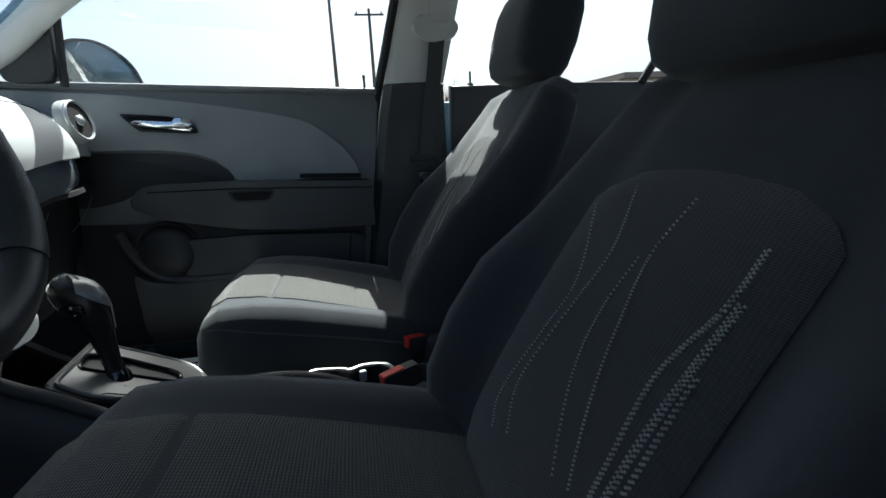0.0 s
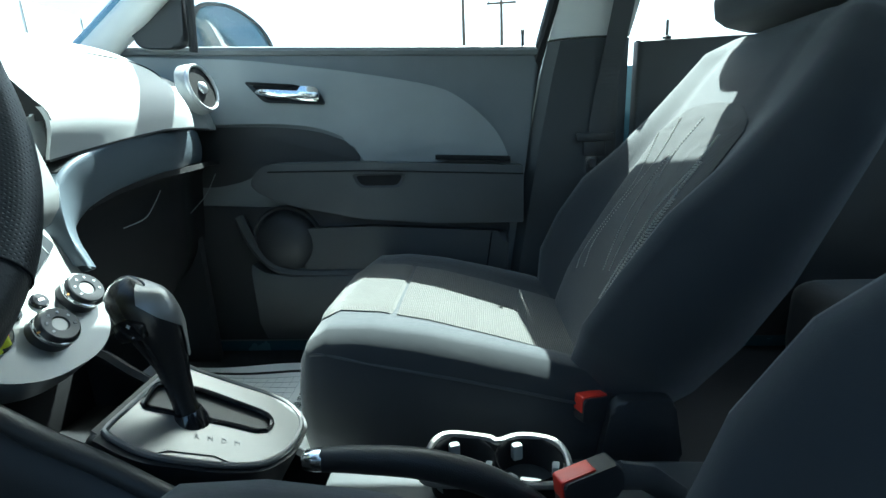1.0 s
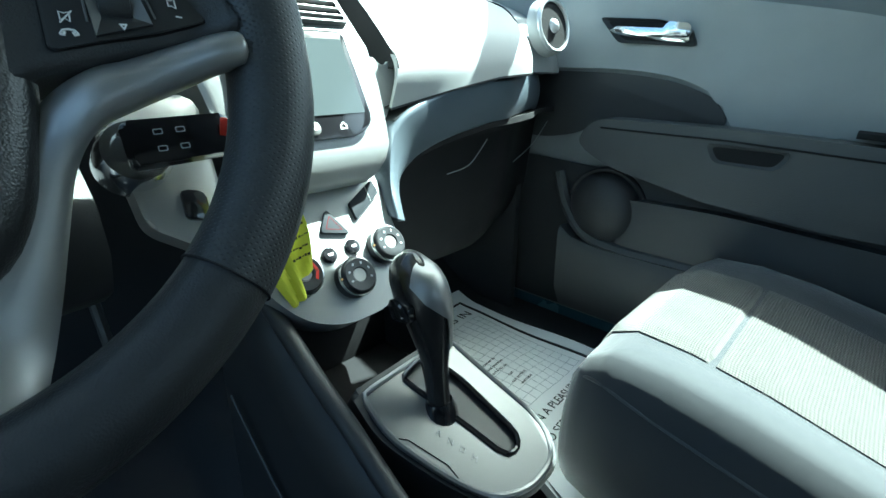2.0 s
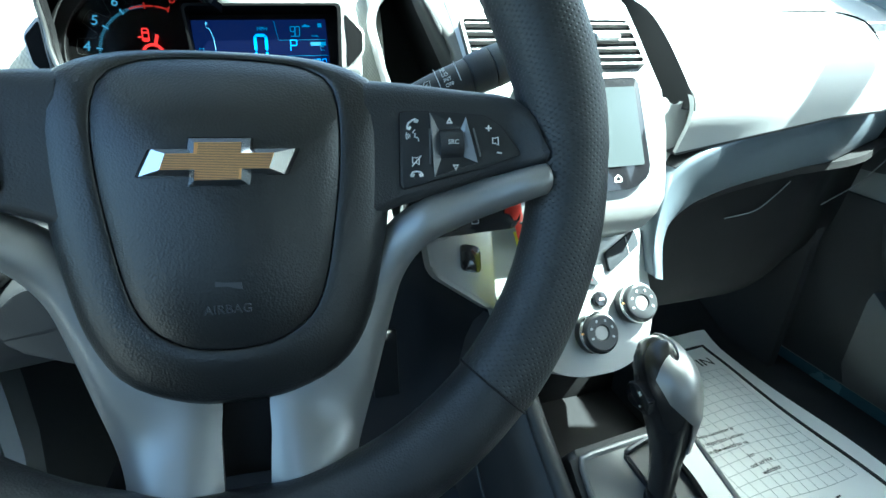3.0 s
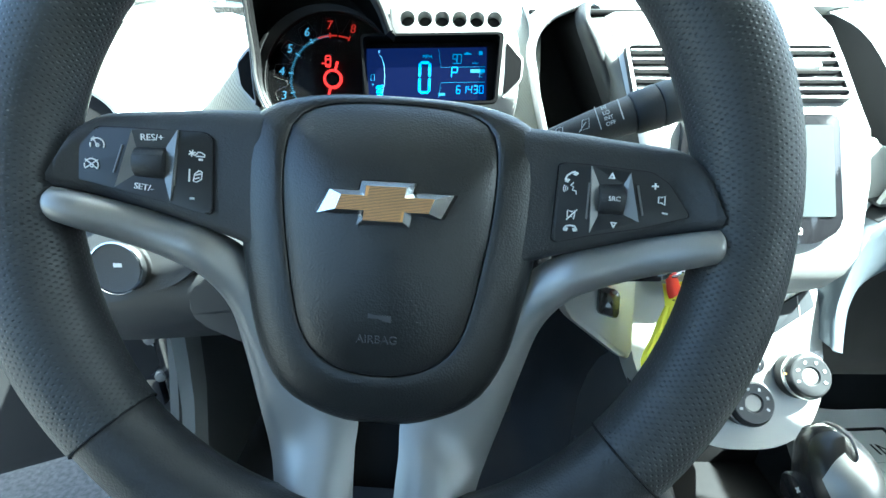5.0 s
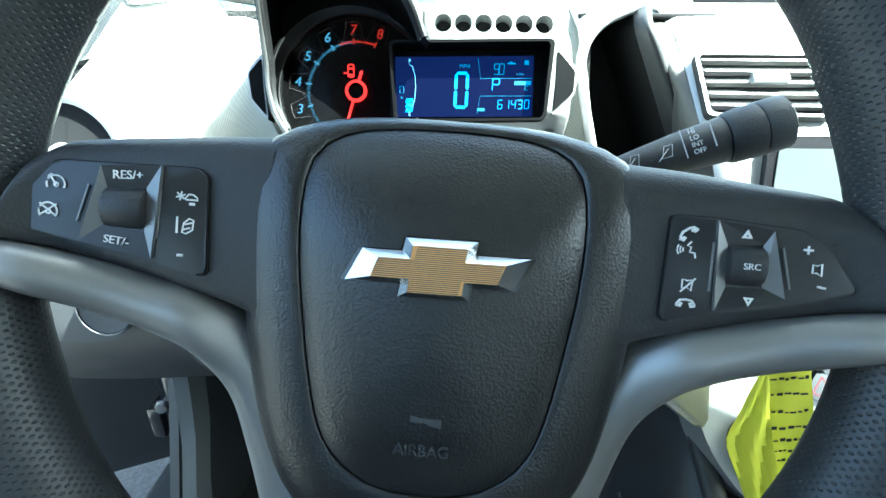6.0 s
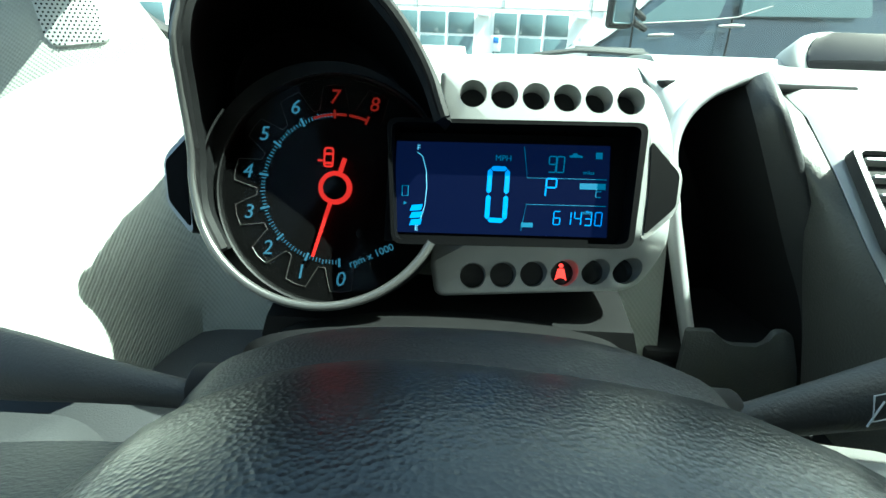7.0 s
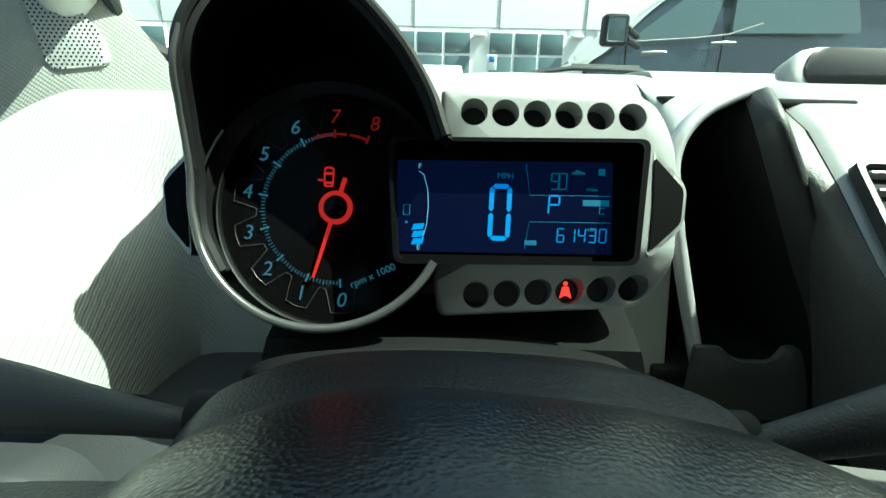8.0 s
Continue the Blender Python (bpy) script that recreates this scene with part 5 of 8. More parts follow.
# switch carriers: rows (x, top edge, bottom edge, height)
CARRIER = [(0.070, 0.0490, -0.030, -0.011), (0.0815, 0.0485, -0.0245, -0.0105), (0.100, 0.0475, -0.0190, -0.0095), (0.122, 0.0455, -0.0130, -0.0078), (0.140, 0.0440, -0.0090, -0.0058), (0.151, 0.0430, -0.0065, -0.0042), (0.160, 0.0410, -0.0045, -0.0010), (0.168, 0.0360, -0.0030, 0.0030), (0.174, 0.0270, -0.0015, 0.0065), (0.1785, 0.0110, -0.0005, 0.0085)]
for sgn in (-1, 1):
    et = curve_pts([rise(sgn * r[0], r[1], r[3]) for r in CARRIER], 5)
    eb = curve_pts([rise(sgn * r[0], r[2], r[3]) for r in CARRIER], 5)
    rings = []
    for p, q in zip(et, eb):
        d = (p - q).length
        ring = []
        for w, h in ((0.0, -0.065), (0.0, -0.018), (0.0015, -0.011), (0.005, -0.005), (0.010, -0.0015), (0.016, 0.0)):
            ring.append(p.lerp(q, min(0.49, w / d)) + Z3 * h)
        for w, h in ((0.006, 0.0), (0.003, -0.001), (0.001, -0.003), (0.0, -0.006), (0.0, -0.035)):
            ring.append(q.lerp(p, min(0.49, w / d)) + Z3 * h)
        rings.append(ring)
    part("switch_carrier", loft(rings, m=wm), M_plastic, wheel, "black switch carrier", sharp=60)
def tilted(sgn):
    """The switch faces lean out a little towards the rim."""
    return wm @ T3(sgn * 0.10, 0, -0.0095) @ Matrix.Rotation(radians(-7 * sgn), 4, "Y") @ T3(-sgn * 0.10, 0, 0.0095)


SWITCH = {
    -1: dict(outline=[(-0.1690, 0.0065), (-0.1503, 0.0300), (-0.0985, 0.0313), (-0.0944, 0.0285), (-0.0933, -0.0095), (-0.0955, -0.0115), (-0.1140, -0.0067), (-0.1415, -0.0009), (-0.1670, 0.0046)],
             outer=[(-0.1327, 0.0293), (-0.1107, 0.0311), (-0.1132, -0.0054), (-0.1401, -0.0003)], inner=[(-0.1311, 0.0207), (-0.1167, 0.0220), (-0.1169, 0.0049), (-0.1320, 0.0065)],
             barrel=(-0.1242, 0.0136, 0.0078, 0.0086), slits=[((-0.1378, 0.0216), (-0.1417, 0.0070)), ((-0.1114, 0.0219), (-0.1122, 0.0025))]),
    1: dict(outline=[(0.0888, 0.0270), (0.0917, 0.0279), (0.1045, 0.0276), (0.1354, 0.0252), (0.1440, 0.0199), (0.1547, 0.0050), (0.1545, 0.0034), (0.1322, -0.0036), (0.1078, -0.0088), (0.0901, -0.0136), (0.0876, -0.0122)],
            outer=[(0.1048, 0.0268), (0.1244, 0.0243), (0.1303, -0.0007), (0.1063, -0.0076)], inner=[(0.1095, 0.0177), (0.1220, 0.0188), (0.1231, 0.0026), (0.1101, 0.0017)],
            barrel=(0.1163, 0.0103, 0.0066, 0.0084), slits=[((0.1046, 0.0184), (0.1044, -0.0005)), ((0.1287, 0.0182), (0.1322, 0.0029))])}
for sgn in (-1, 1):
    W = SWITCH[sgn]
    wmb = tilted(sgn)
    sm0 = wmb @ T3(0, 0, -0.0068)
    gap = prism(round_poly(scaled(W["outline"], 1.022), 0.002, 4), -0.006, -0.0012, sm0)
    sw = part("switch_block", prism(round_poly(W["outline"], 0.0025, 4), -0.009, 0.0, sm0, 0.0010, 3), M_dark_gloss, wheel, "black button block")
    part("block_gap", gap, M_black, sw, "dark gap round the block")
    # dished surround: bright flanks, dark top and bottom
    O4, N4 = W["outer"], W["inner"]
    for k, m4 in ((0, M_dark_gloss), (1, M_facet), (2, M_dark_gloss), (3, M_facet)):
        j = (k + 1) % 4
        ring = [(*O4[k], 0.0022), (*O4[j], 0.0022), (*N4[j], 0.0004), (*N4[k], 0.0004)]
        part("surround_facet", loft([[(p[0], p[1], -0.002) for p in ring], ring], m=sm0), m4, sw, "satin silver flank" if k % 2 else "dark flank", sharp=15)
    bx, by, bw, br = W["barrel"]
    part("toggle", tube([(bx + q * bw, by, -0.0035) for q in (-1.0, -0.94, -0.80, 0.80, 0.94, 1.0)], [br * 0.80, br * 0.95, br, br, br * 0.95, br * 0.80], 24, m=sm0, up=Z3, flat=1.0), M_plastic, sw, "black thumb wheel")
    for a4, b4 in W["slits"]:
        part("slit", tube([(*a4, 0.0004), (*b4, 0.0004)], 0.00055, 6, m=sm0), M_facet, sw, "thin silver line")
    if sgn < 0:
        part("toggle_ridge", box((bx, by + 0.0035, br - 0.0046), (bw * 1.7, 0.0010, 0.0012), 0.0003, 1, sm0), M_plastic, sw)
        part("lettering", lettering("RES/+", 0.0047, sm0 @ T3(-0.1230, 0.0262, 0.0018) @ Matrix.Rotation(radians(3), 4, "Z")), M_white, sw)
        part("lettering", lettering("SET/-", 0.0044, sm0 @ T3(-0.1262, 0.0006, 0.0020) @ Matrix.Rotation(radians(-6), 4, "Z")), M_white, sw)
    else:
        part("lettering", lettering("SRC", 0.0034, sm0 @ T3(bx + 0.0004, by, br - 0.0034)), M_white, sw)
        for cx4, cy4, d4 in ((0.1153, 0.0222, 1), (0.1179, -0.0028, -1)):
            part("arrow_mark", frame_prism([(cx4 - 0.0017, cy4 - 0.0014 * d4), (cx4 + 0.0017, cy4 - 0.0014 * d4), (cx4, cy4 + 0.0018 * d4)], [(cx4 - 0.0007, cy4 - 0.0008 * d4), (cx4 + 0.0007, cy4 - 0.0008 * d4), (cx4, cy4 + 0.0005 * d4)], 0.0010, 0.0024, sm0), M_white, sw)


def mark(pts, r=0.00036, closed=False):
    part("symbol", tube([(p[0], p[1], -0.0064) for p in pts], r, 6, closed=closed, m=tilted(1 if pts[0][0] > 0 else -1)), M_white, wheel)


def arc_mark(cx, cy, r, a0, a1, n=12, w=0.00036):
    mark([(cx + r * math.cos(radians(a)), cy + r * math.sin(radians(a))) for a in np.linspace(a0, a1, n)], w)


# symbols on the buttons
for cx4, cy4 in ((-0.1498, 0.0215), (-0.1523, 0.0109)):
    arc_mark(cx4, cy4 - 0.0008, 0.0033, -25, 150)
    arc_mark(cx4, cy4 - 0.0008, 0.0033, 165, 205, 5)
    arc_mark(cx4 + 0.0002, cy4 - 0.0010, 0.0008, 0, 340, 8)
mark([(-0.1497, 0.0205), (-0.1521, 0.0240), (-0.1527, 0.0232)])
mark([(-0.1521, 0.0240), (-0.1512, 0.0244)])
mark([(-0.1553, 0.0130), (-0.1493, 0.0083)])
mark([(-0.1493, 0.0130), (-0.1553, 0.0083)])
mark([(-0.1020, 0.0192), (-0.1008, 0.0208), (-0.0990, 0.0206), (-0.0976, 0.0196), (-0.0974, 0.0186), (-0.1018, 0.0186)], closed=True)
for a in (20, 80, 140):
    mark([(-0.1038 - 0.0018 * math.cos(radians(a)), 0.0200 - 0.0018 * math.sin(radians(a))), (-0.1038 + 0.0018 * math.cos(radians(a)), 0.0200 + 0.0018 * math.sin(radians(a)))])
mark([(-0.1004, 0.0170), (-0.0984, 0.0170)], 0.0006)
mark([(-0.1048, 0.0118), (-0.1048, 0.0052)], 0.00045)
mark([(-0.1002, 0.0112), (-0.0986, 0.0106), (-0.0988, 0.0068), (-0.1012, 0.0052), (-0.1028, 0.0056), (-0.1022, 0.0094)], closed=True)
mark([(-0.1018, 0.0088), (-0.0992, 0.0096)])
mark([(-0.1022, 0.0068), (-0.0998, 0.0076)])
mark([(-0.1042, -0.0035), (-0.1020, -0.0035)], 0.0006)
mark([(0.0922, 0.0192), (0.0930, 0.0214), (0.0952, 0.0230), (0.0972, 0.0236)], 0.0005)
mark([(0.0922, 0.0190), (0.0934, 0.0184), (0.0940, 0.0196)], 0.0008)
mark([(0.0962, 0.0226), (0.0974, 0.0222), (0.0982, 0.0232)], 0.0008)
mark([(0.0966, 0.0180), (0.0952, 0.0164), (0.0966, 0.0158), (0.0962, 0.0140), (0.0980, 0.0136), (0.0984, 0.0118)])
for r in (0.0014, 0.0024, 0.0034):
    arc_mark(0.0950, 0.0148, r, 150, 215, 6, 0.0003)
mark([(0.0946, 0.0034), (0.0946, -0.0002), (0.0962, 0.0006), (0.0980, -0.0010), (0.0984, 0.0034), (0.0964, 0.0028)], closed=True)
mark([(0.0942, -0.0016), (0.0994, 0.0040)])
mark([(0.0932, -0.0066), (0.0944, -0.0048), (0.0966, -0.0044), (0.0988, -0.0048), (0.1000, -0.0066)], 0.0005)
mark([(0.0932, -0.0066), (0.0946, -0.0070), (0.0950, -0.0056)], 0.0007)
mark([(0.1000, -0.0066), (0.0986, -0.0070), (0.0982, -0.0056)], 0.0007)
mark([(0.1373, 0.0166), (0.1373, 0.0198)], 0.00045)
mark([(0.1357, 0.0182), (0.1389, 0.0182)], 0.00045)
mark([(0.1394, 0.0130), (0.1394, 0.0098), (0.1408, 0.0100), (0.1426, 0.0088), (0.1424, 0.0134), (0.1408, 0.0126)], closed=True)
mark([(0.1416, 0.0049), (0.1444, 0.0045)], 0.00045)

# ---- column cover and stalks ----
col = thing("column_cover", (-0.336, 0.61, 0.83), "black two-piece steering column cover", "column cover")
SECTION = [(-0.104, -0.062), (-0.099, -0.036), (-0.088, -0.021), (-0.075, -0.010), (-0.052, -0.003), (-0.02, 0.0), (0.02, 0.0), (0.052, -0.003), (0.075, -0.010), (0.088, -0.021), (0.099, -0.036), (0.104, -0.062), (0.095, -0.090), (0.070, -0.106), (0.0, -0.112), (-0.070, -0.106), (-0.095, -0.090)]
rings = []
for y, z, k in ((0.548, 0.950, 0.86), (0.560, 0.964, 0.93), (0.578, 0.973, 0.98), (0.605, 0.975, 1.0), (0.635, 0.962, 1.0), (0.662, 0.946, 0.97), (0.70, 0.920, 0.92)):
    rings.append([(-0.341 + v.x * k, y, z + v.y * k) for v in curve_pts([Vector((a, b, 0)) for a, b in SECTION], 3, closed=True)])
part("shell", loft(rings), M_shell, col, "grained black shell", sharp=60)
part("shell_edge", tube([Vector(p) for p in rings[0]], 0.004, 8, closed=True), M_plastic, col)
for s in (-1, 1):
    part("stalk_socket", lathe([(0.0085, -0.02), (0.0085, 0.003), (0.0078, 0.004), (0.007, 0.002), (0.001, 0.001)], axes_m((-0.341 + 0.090 * s, 0.612, 0.947), (0, 1, 0), (0, 0, -1) if s < 0 else (0, 0, 1)) @ I4, 24), M_black, col, "black stalk socket")
wiper = thing("wiper_stalk", (-0.20, 0.61, 0.98), "black wiper stalk with white marks on the column", "stalk")
a, b = Vector((-0.248, 0.607, 0.947)), Vector((-0.126, 0.606, 0.9885))
ax = (b - a).normalized()
part("lever", tube([a + (b - a) * t for t in (-0.05, 0.12, 0.3, 0.5, 0.72)], [0.0055, 0.0075, 0.0100, 0.0128, 0.0145], 18, flat=0.9), M_plastic, wiper, "black lever")
part("end_collar", tube([a + (b - a) * t for t in (0.725, 0.74, 0.87, 0.875)], [0.0145, 0.0160, 0.0168, 0.0160], 20, flat=0.95), M_plastic, wiper, "turning collar")
part("end_cap", tube([a + (b - a) * t for t in (0.88, 0.89, 0.99, 1.0)], [0.0160, 0.0168, 0.0165, 0.0145], 20, flat=0.95), M_dark, wiper, "end cap")
sm2 = axes_m(a, ax, Vector((0, 0.45, 0.89)))
for k, (txt, dv) in enumerate((("HI", 0.0080), ("LO", 0.0038), ("INT", -0.0004), ("OFF", -0.0048))):
    part("lettering", lettering(txt, 0.0042, sm2 @ T3(0.070, dv, 0.0135), 0.0003, "LEFT"), M_print, wiper)
part("scale_bar", box((0.066, 0.002, 0.0132), (0.0005, 0.018, 0.0006), 0, 1, sm2), M_print, wiper)
part("scale_bar", box((0.083, 0.003, 0.0140), (0.0007, 0.016, 0.0006), 0, 1, sm2), M_print, wiper)
for x0 in (0.032, 0.052):
    wp = [(x0, -0.003), (x0 + 0.003, 0.004), (x0 + 0.008, 0.004), (x0 + 0.006, -0.003)]
    part("wiper_mark", tube([sm2 @ Vector((*p, 0.0130)) for p in wp], 0.00028, 6, closed=True), M_print, wiper)
    part("wiper_mark", tube([sm2 @ Vector((x0 - 0.002, -0.004, 0.0130)), sm2 @ Vector((x0 + 0.005, 0.002, 0.0132))], 0.00028, 6), M_print, wiper)
turn = thing("indicator_stalk", (-0.48, 0.61, 0.98), "black indicator stalk on the column", "stalk")
a2, b2 = Vector((-0.440, 0.610, 0.945)), Vector((-0.562, 0.622, 0.951))
part("lever", tube([a2 + (b2 - a2) * t for t in (-0.05, 0.12, 0.3, 0.5, 0.72)], [0.0050, 0.0065, 0.0090, 0.0122, 0.0145], 18, flat=0.9), M_plastic, turn, "black lever")
part("end_cap", tube([a2 + (b2 - a2) * t for t in (0.73, 0.75, 0.97, 1.0)], [0.0148, 0.0160, 0.0160, 0.0140], 20, flat=0.95), M_dark, turn, "end cap")

# light switch
lsw = thing("light_switch", (-0.617, 0.65, 0.79), "round headlamp switch with a chrome ring", "switch")
lm = axes_m((-0.617, 0.652, 0.824), X3, (0, 0.25, 1))
part("mount", prism(round_poly([(-0.09, -0.036), (-0.02, -0.040), (0.050, -0.020), (0.085, 0.012), (0.06, 0.045), (-0.09, 0.045)], 0.02, 5), -0.03, 0.004, lm, 0.006, 3), M_plastic, lsw, "dark grained switch mount")
part("knob", lathe([(0.026, 0.0), (0.026, 0.016), (0.0240, 0.0188), (0.020, 0.0180), (0.001, 0.0175)], lm, 36), M_plastic, lsw, "dark knob")
part("ring", lathe([(0.0262, 0.012), (0.0270, 0.015), (0.0262, 0.0192), (0.0245, 0.0200), (0.0245, 0.012)], lm, 36), M_chrome, lsw, "chrome ring")
part("knob_mark", box((0.002, 0.003, 0.0180), (0.008, 0.004, 0.0006), 0, 1, lm), M_white, lsw)

# ---- instrument cluster ----
C_TILT = radians(20)
cl = axes_m((-0.348, 0.741, 0.998), X3, (0, math.sin(C_TILT), math.cos(C_TILT)))
clus = thing("instrument_cluster", cl @ Vector((0, -0.07, 0)), "motorcycle-style instrument cluster, round dial and blue display", "instrument cluster")


def near(u, v, n):
    """A mark seen at (u, v) on the cluster's plane, moved n towards the driver."""
    k = 1 - n / 0.2634
    return (u * k, -0.0395 + (v + 0.0395) * k)


# silver housing with two rows of real holes
N_UP, N_LOW = 0.018, -0.004
UP = [near(0.0094 + 0.01808 * i, 0.0516 - 0.0002 * i, N_UP) for i in range(6)]
LOW = [near(0.0134 + 0.0172 * i, -0.0535 + 0.00134 * i, N_LOW) for i in range(6)]
body_o = round_poly([near(*p, N_LOW if p[1] < -0.05 else N_UP) for p in ((-0.010, 0.0655), (0.112, 0.0655), (0.1265, 0.036), (0.1265, -0.024), (0.112, -0.0575), (-0.008, -0.0665), (-0.012, -0.050))], [0.002, 0.022, 0.02, 0.02, 0.02, 0.006, 0.002], 8)
solid = new("solid", to_mesh("solid", loft([[(p[0] + dx, p[1] + dy, h - (N_UP - N_LOW) * smooth(-0.026, -0.056, p[1])) for p in scaled(body_o, s)] for s, h, dx, dy in ((0.90, -0.10, 0, 0.012), (0.965, -0.030, 0, 0.004), (1.0, 0.002, 0, 0), (1.0, N_UP - 0.007, 0, 0), (0.992, N_UP - 0.003, 0, 0), (0.975, N_UP - 0.0008, 0, 0), (0.95, N_UP, 0, 0), (0.8, N_UP, 0, 0), (0.6, N_UP, 0, 0), (0.4, N_UP, 0, 0), (0.2, N_UP, 0, 0), (0.05, N_UP, 0, 0))]), M_silver))
cutter = new("cutter", to_mesh("cutter", joined(*[lathe([(0.0072, n - 0.016), (0.0072, n - 0.001), (0.0080, n + 0.004), (0.0080, n + 0.022)], T3(*c, 0), 28) for n, cs in ((N_UP, UP), (N_LOW, LOW)) for c in cs], prism([near(*p, 0.0205) for p in ((-0.060, 0.0348), (0.1092, 0.0374), (0.1030, -0.0330), (-0.060, -0.0358))][::-1], -0.004, 0.03)), M_black))
md = solid.modifiers.new("holes", "BOOLEAN")
md.operation, md.solver, md.object = "DIFFERENCE", "EXACT", cutter
bpy.context.view_layer.update()
holed = bpy.data.meshes.new_from_object(solid.evaluated_get(bpy.context.evaluated_depsgraph_get()))
bm = bmesh.new()
bm.from_mesh(holed)
for ob in (solid, cutter):
    me = ob.data
    bpy.data.objects.remove(ob)
    bpy.data.meshes.remove(me)
bpy.data.meshes.remove(holed)
top = low = part("housing", bm, M_stack, clus, "silver housing with twelve round holes", cl)
for c in UP:
    part("hole_floor", lathe([(0.0073, N_UP - 0.0170), (0.0073, N_UP - 0.0145), (0.001, N_UP - 0.0145)], cl @ T3(*c, 0), 24), M_black, top)
for c in LOW:
    part("lamp_lens", lathe([(0.0073, N_LOW - 0.0170), (0.0073, N_LOW - 0.006), (0.001, N_LOW - 0.006)], cl @ T3(*c, 0), 24), M_gloss, top, "dark lamp lens")
# ears
for ear in ([near(*p, 0.02) for p in ((0.1120, 0.034), (0.132, 0.012), (0.130, -0.011), (0.1090, -0.031), (0.1115, 0.0))], [near(*p, 0.015) for p in ((-0.1535, 0.024), (-0.168, 0.007), (-0.164, -0.020), (-0.1480, -0.038), (-0.1515, -0.01))]):
    e = part("ear", prism(round_poly(ear, 0.004, 4), -0.03, 0.018, cl, 0.003, 3), M_silver_dark, clus, "grey side ear")
    part("ear_face", prism(round_poly(scaled(ear, 0.84), 0.003, 4), 0.0, 0.0188, cl), M_piano, e, "black ear inset")

# round dial
gc = (-0.077, -0.004)
g = part("dial_face", prism(circle(*gc, 0.074, 64), -0.012, -0.006, cl), M_deep, clus, "black dial face")
RIM = [(-0.1655, 0.100, 0.057), (-0.1680, 0.078, 0.054), (-0.1615, 0.047, 0.042), (-0.1542, 0.0136, 0.031), (-0.1520, -0.007, 0.027)] + [(gc[0] + 0.0735 * math.cos(radians(a)), gc[1] + 0.0715 * math.sin(radians(a)), 0.025) for a in np.linspace(198, 334, 16)]
rimpts = curve_pts([cl @ Vector((*near(u, v, n), n)) for u, v, n in RIM], 4)
part("dial_rim", tube(rimpts, [0.0014 + 0.0010 * smooth(0.0, 0.35, i / len(rimpts)) for i in range(len(rimpts))], 10, up=cl.to_3x3() @ Z3), M_rim, clus, "satin metal rim running up along the hood")
part("dial_pod", lathe([(0.060, -0.085), (0.070, -0.03), (0.0700, -0.006), (0.0680, -0.002), (0.0660, -0.004), (0.0660, -0.012)], cl @ T3(-0.0705, -0.0065, 0), 64), M_deep, clus, "black dial pod")
part("dial_lens", prism(circle(-0.0705, -0.0065, 0.0665, 48), -0.0014, -0.0010, cl), M_lens, clus, "smoked dial lens").visible_shadow = False
part("dial_wall", sheet([[cl @ Vector((*near(gc[0] + r * math.cos(radians(a)), gc[1] + r * math.sin(radians(a)), n), n)) for a in np.linspace(145, 335, 50)] for r, n in ((0.0725, -0.006), (0.0722, 0.024))], 0.001), M_deep, clus)
hub_c = near(-0.0679, -0.0062, -0.004)


def pol(r, a):
    return (hub_c[0] + r * math.cos(radians(a)), hub_c[1] + r * math.sin(radians(a)))


STEP = 207 / 8
for k in range(9):
    a = -85 - STEP * k
    red = k >= 7
    p = pol(0.0540, a)
    part("numeral", lettering(str(k), 0.0120, cl @ T3(p[0], p[1], -0.0055), 0.0002, shear=0.15), M_red_dim if red else M_dial, g, "lit numeral")
    p0, p1 = pol(0.0415, a), pol(0.0465, a)
    part("tick", tube([(*p0, -0.0055), (*p1, -0.0055)], 0.0007, 6, m=cl), M_red_dim if red else M_dial, g)
minor = []
for i in range(80):
    if i % 10 and i < 70:
        a = -85 - STEP * i / 10
        minor.append(tube([(*pol(0.0425, a), -0.0056), (*pol(0.0448 if i % 5 else 0.0455, a), -0.0056)], 0.00028, 4, m=cl))
part("minor_ticks", joined(*minor), M_dial, g, "fine scale ticks")
part("red_band", joined(*[tube([(*pol(0.0438, -85 - STEP * (6.35 + 0.1 * i)), -0.0056) for i in range(j, j + 6)], 0.0008, 6, m=cl) for j in (0, 5, 11)]), M_red_dim, g, "red band")
teeth = []
for k in range(9):
    a = -85 - STEP * k
    teeth += [pol(0.0475, a + 10.5), pol(0.0610, a + 6.0), pol(0.0615, a), pol(0.0610, a - 6.0), pol(0.0475, a - 10.5)]
part("toothed_line", tube([(*p, -0.0056) for p in teeth], 0.00025, 4, m=cl), M_silver_dark, g, "thin toothed outline")
part("pointer_ring", lathe([(0.0072, -0.004), (0.0098, -0.004), (0.0098, -0.0025), (0.0072, -0.0025)], cl @ T3(*hub_c, 0), 40), M_needle, g, "glowing red pointer ring")
na = -85 - STEP * 0.80
part("pointer", tube([(*pol(0.0095, na), -0.003), (*pol(0.0425, na), -0.003)], [0.0013, 0.0009], 6, m=cl), M_needle, g, "glowing red pointer")
part("pointer", tube([(*pol(0.0095, na + 180), -0.003), (*pol(0.018, na + 180), -0.003)], [0.0014, 0.0014], 6, m=cl), M_needle, g)
part("pointer_cap", lathe([(0.0070, -0.004), (0.0070, -0.002), (0.001, -0.0018)], cl @ T3(*hub_c, 0), 32), M_gloss, g)
part("reset_stub", lathe([(0.0028, -0.006), (0.0028, -0.004), (0.001, -0.0035)], cl @ T3(*near(-0.052, -0.032, -0.005), 0), 16), M_gloss, g)
part("lettering", lettering("rpm x 1000", 0.0060, cl @ T3(*near(-0.0455, -0.0445, -0.005), -0.0055) @ Matrix.Rotation(radians(25), 4, "Z"), 0.0002), M_dial, g)
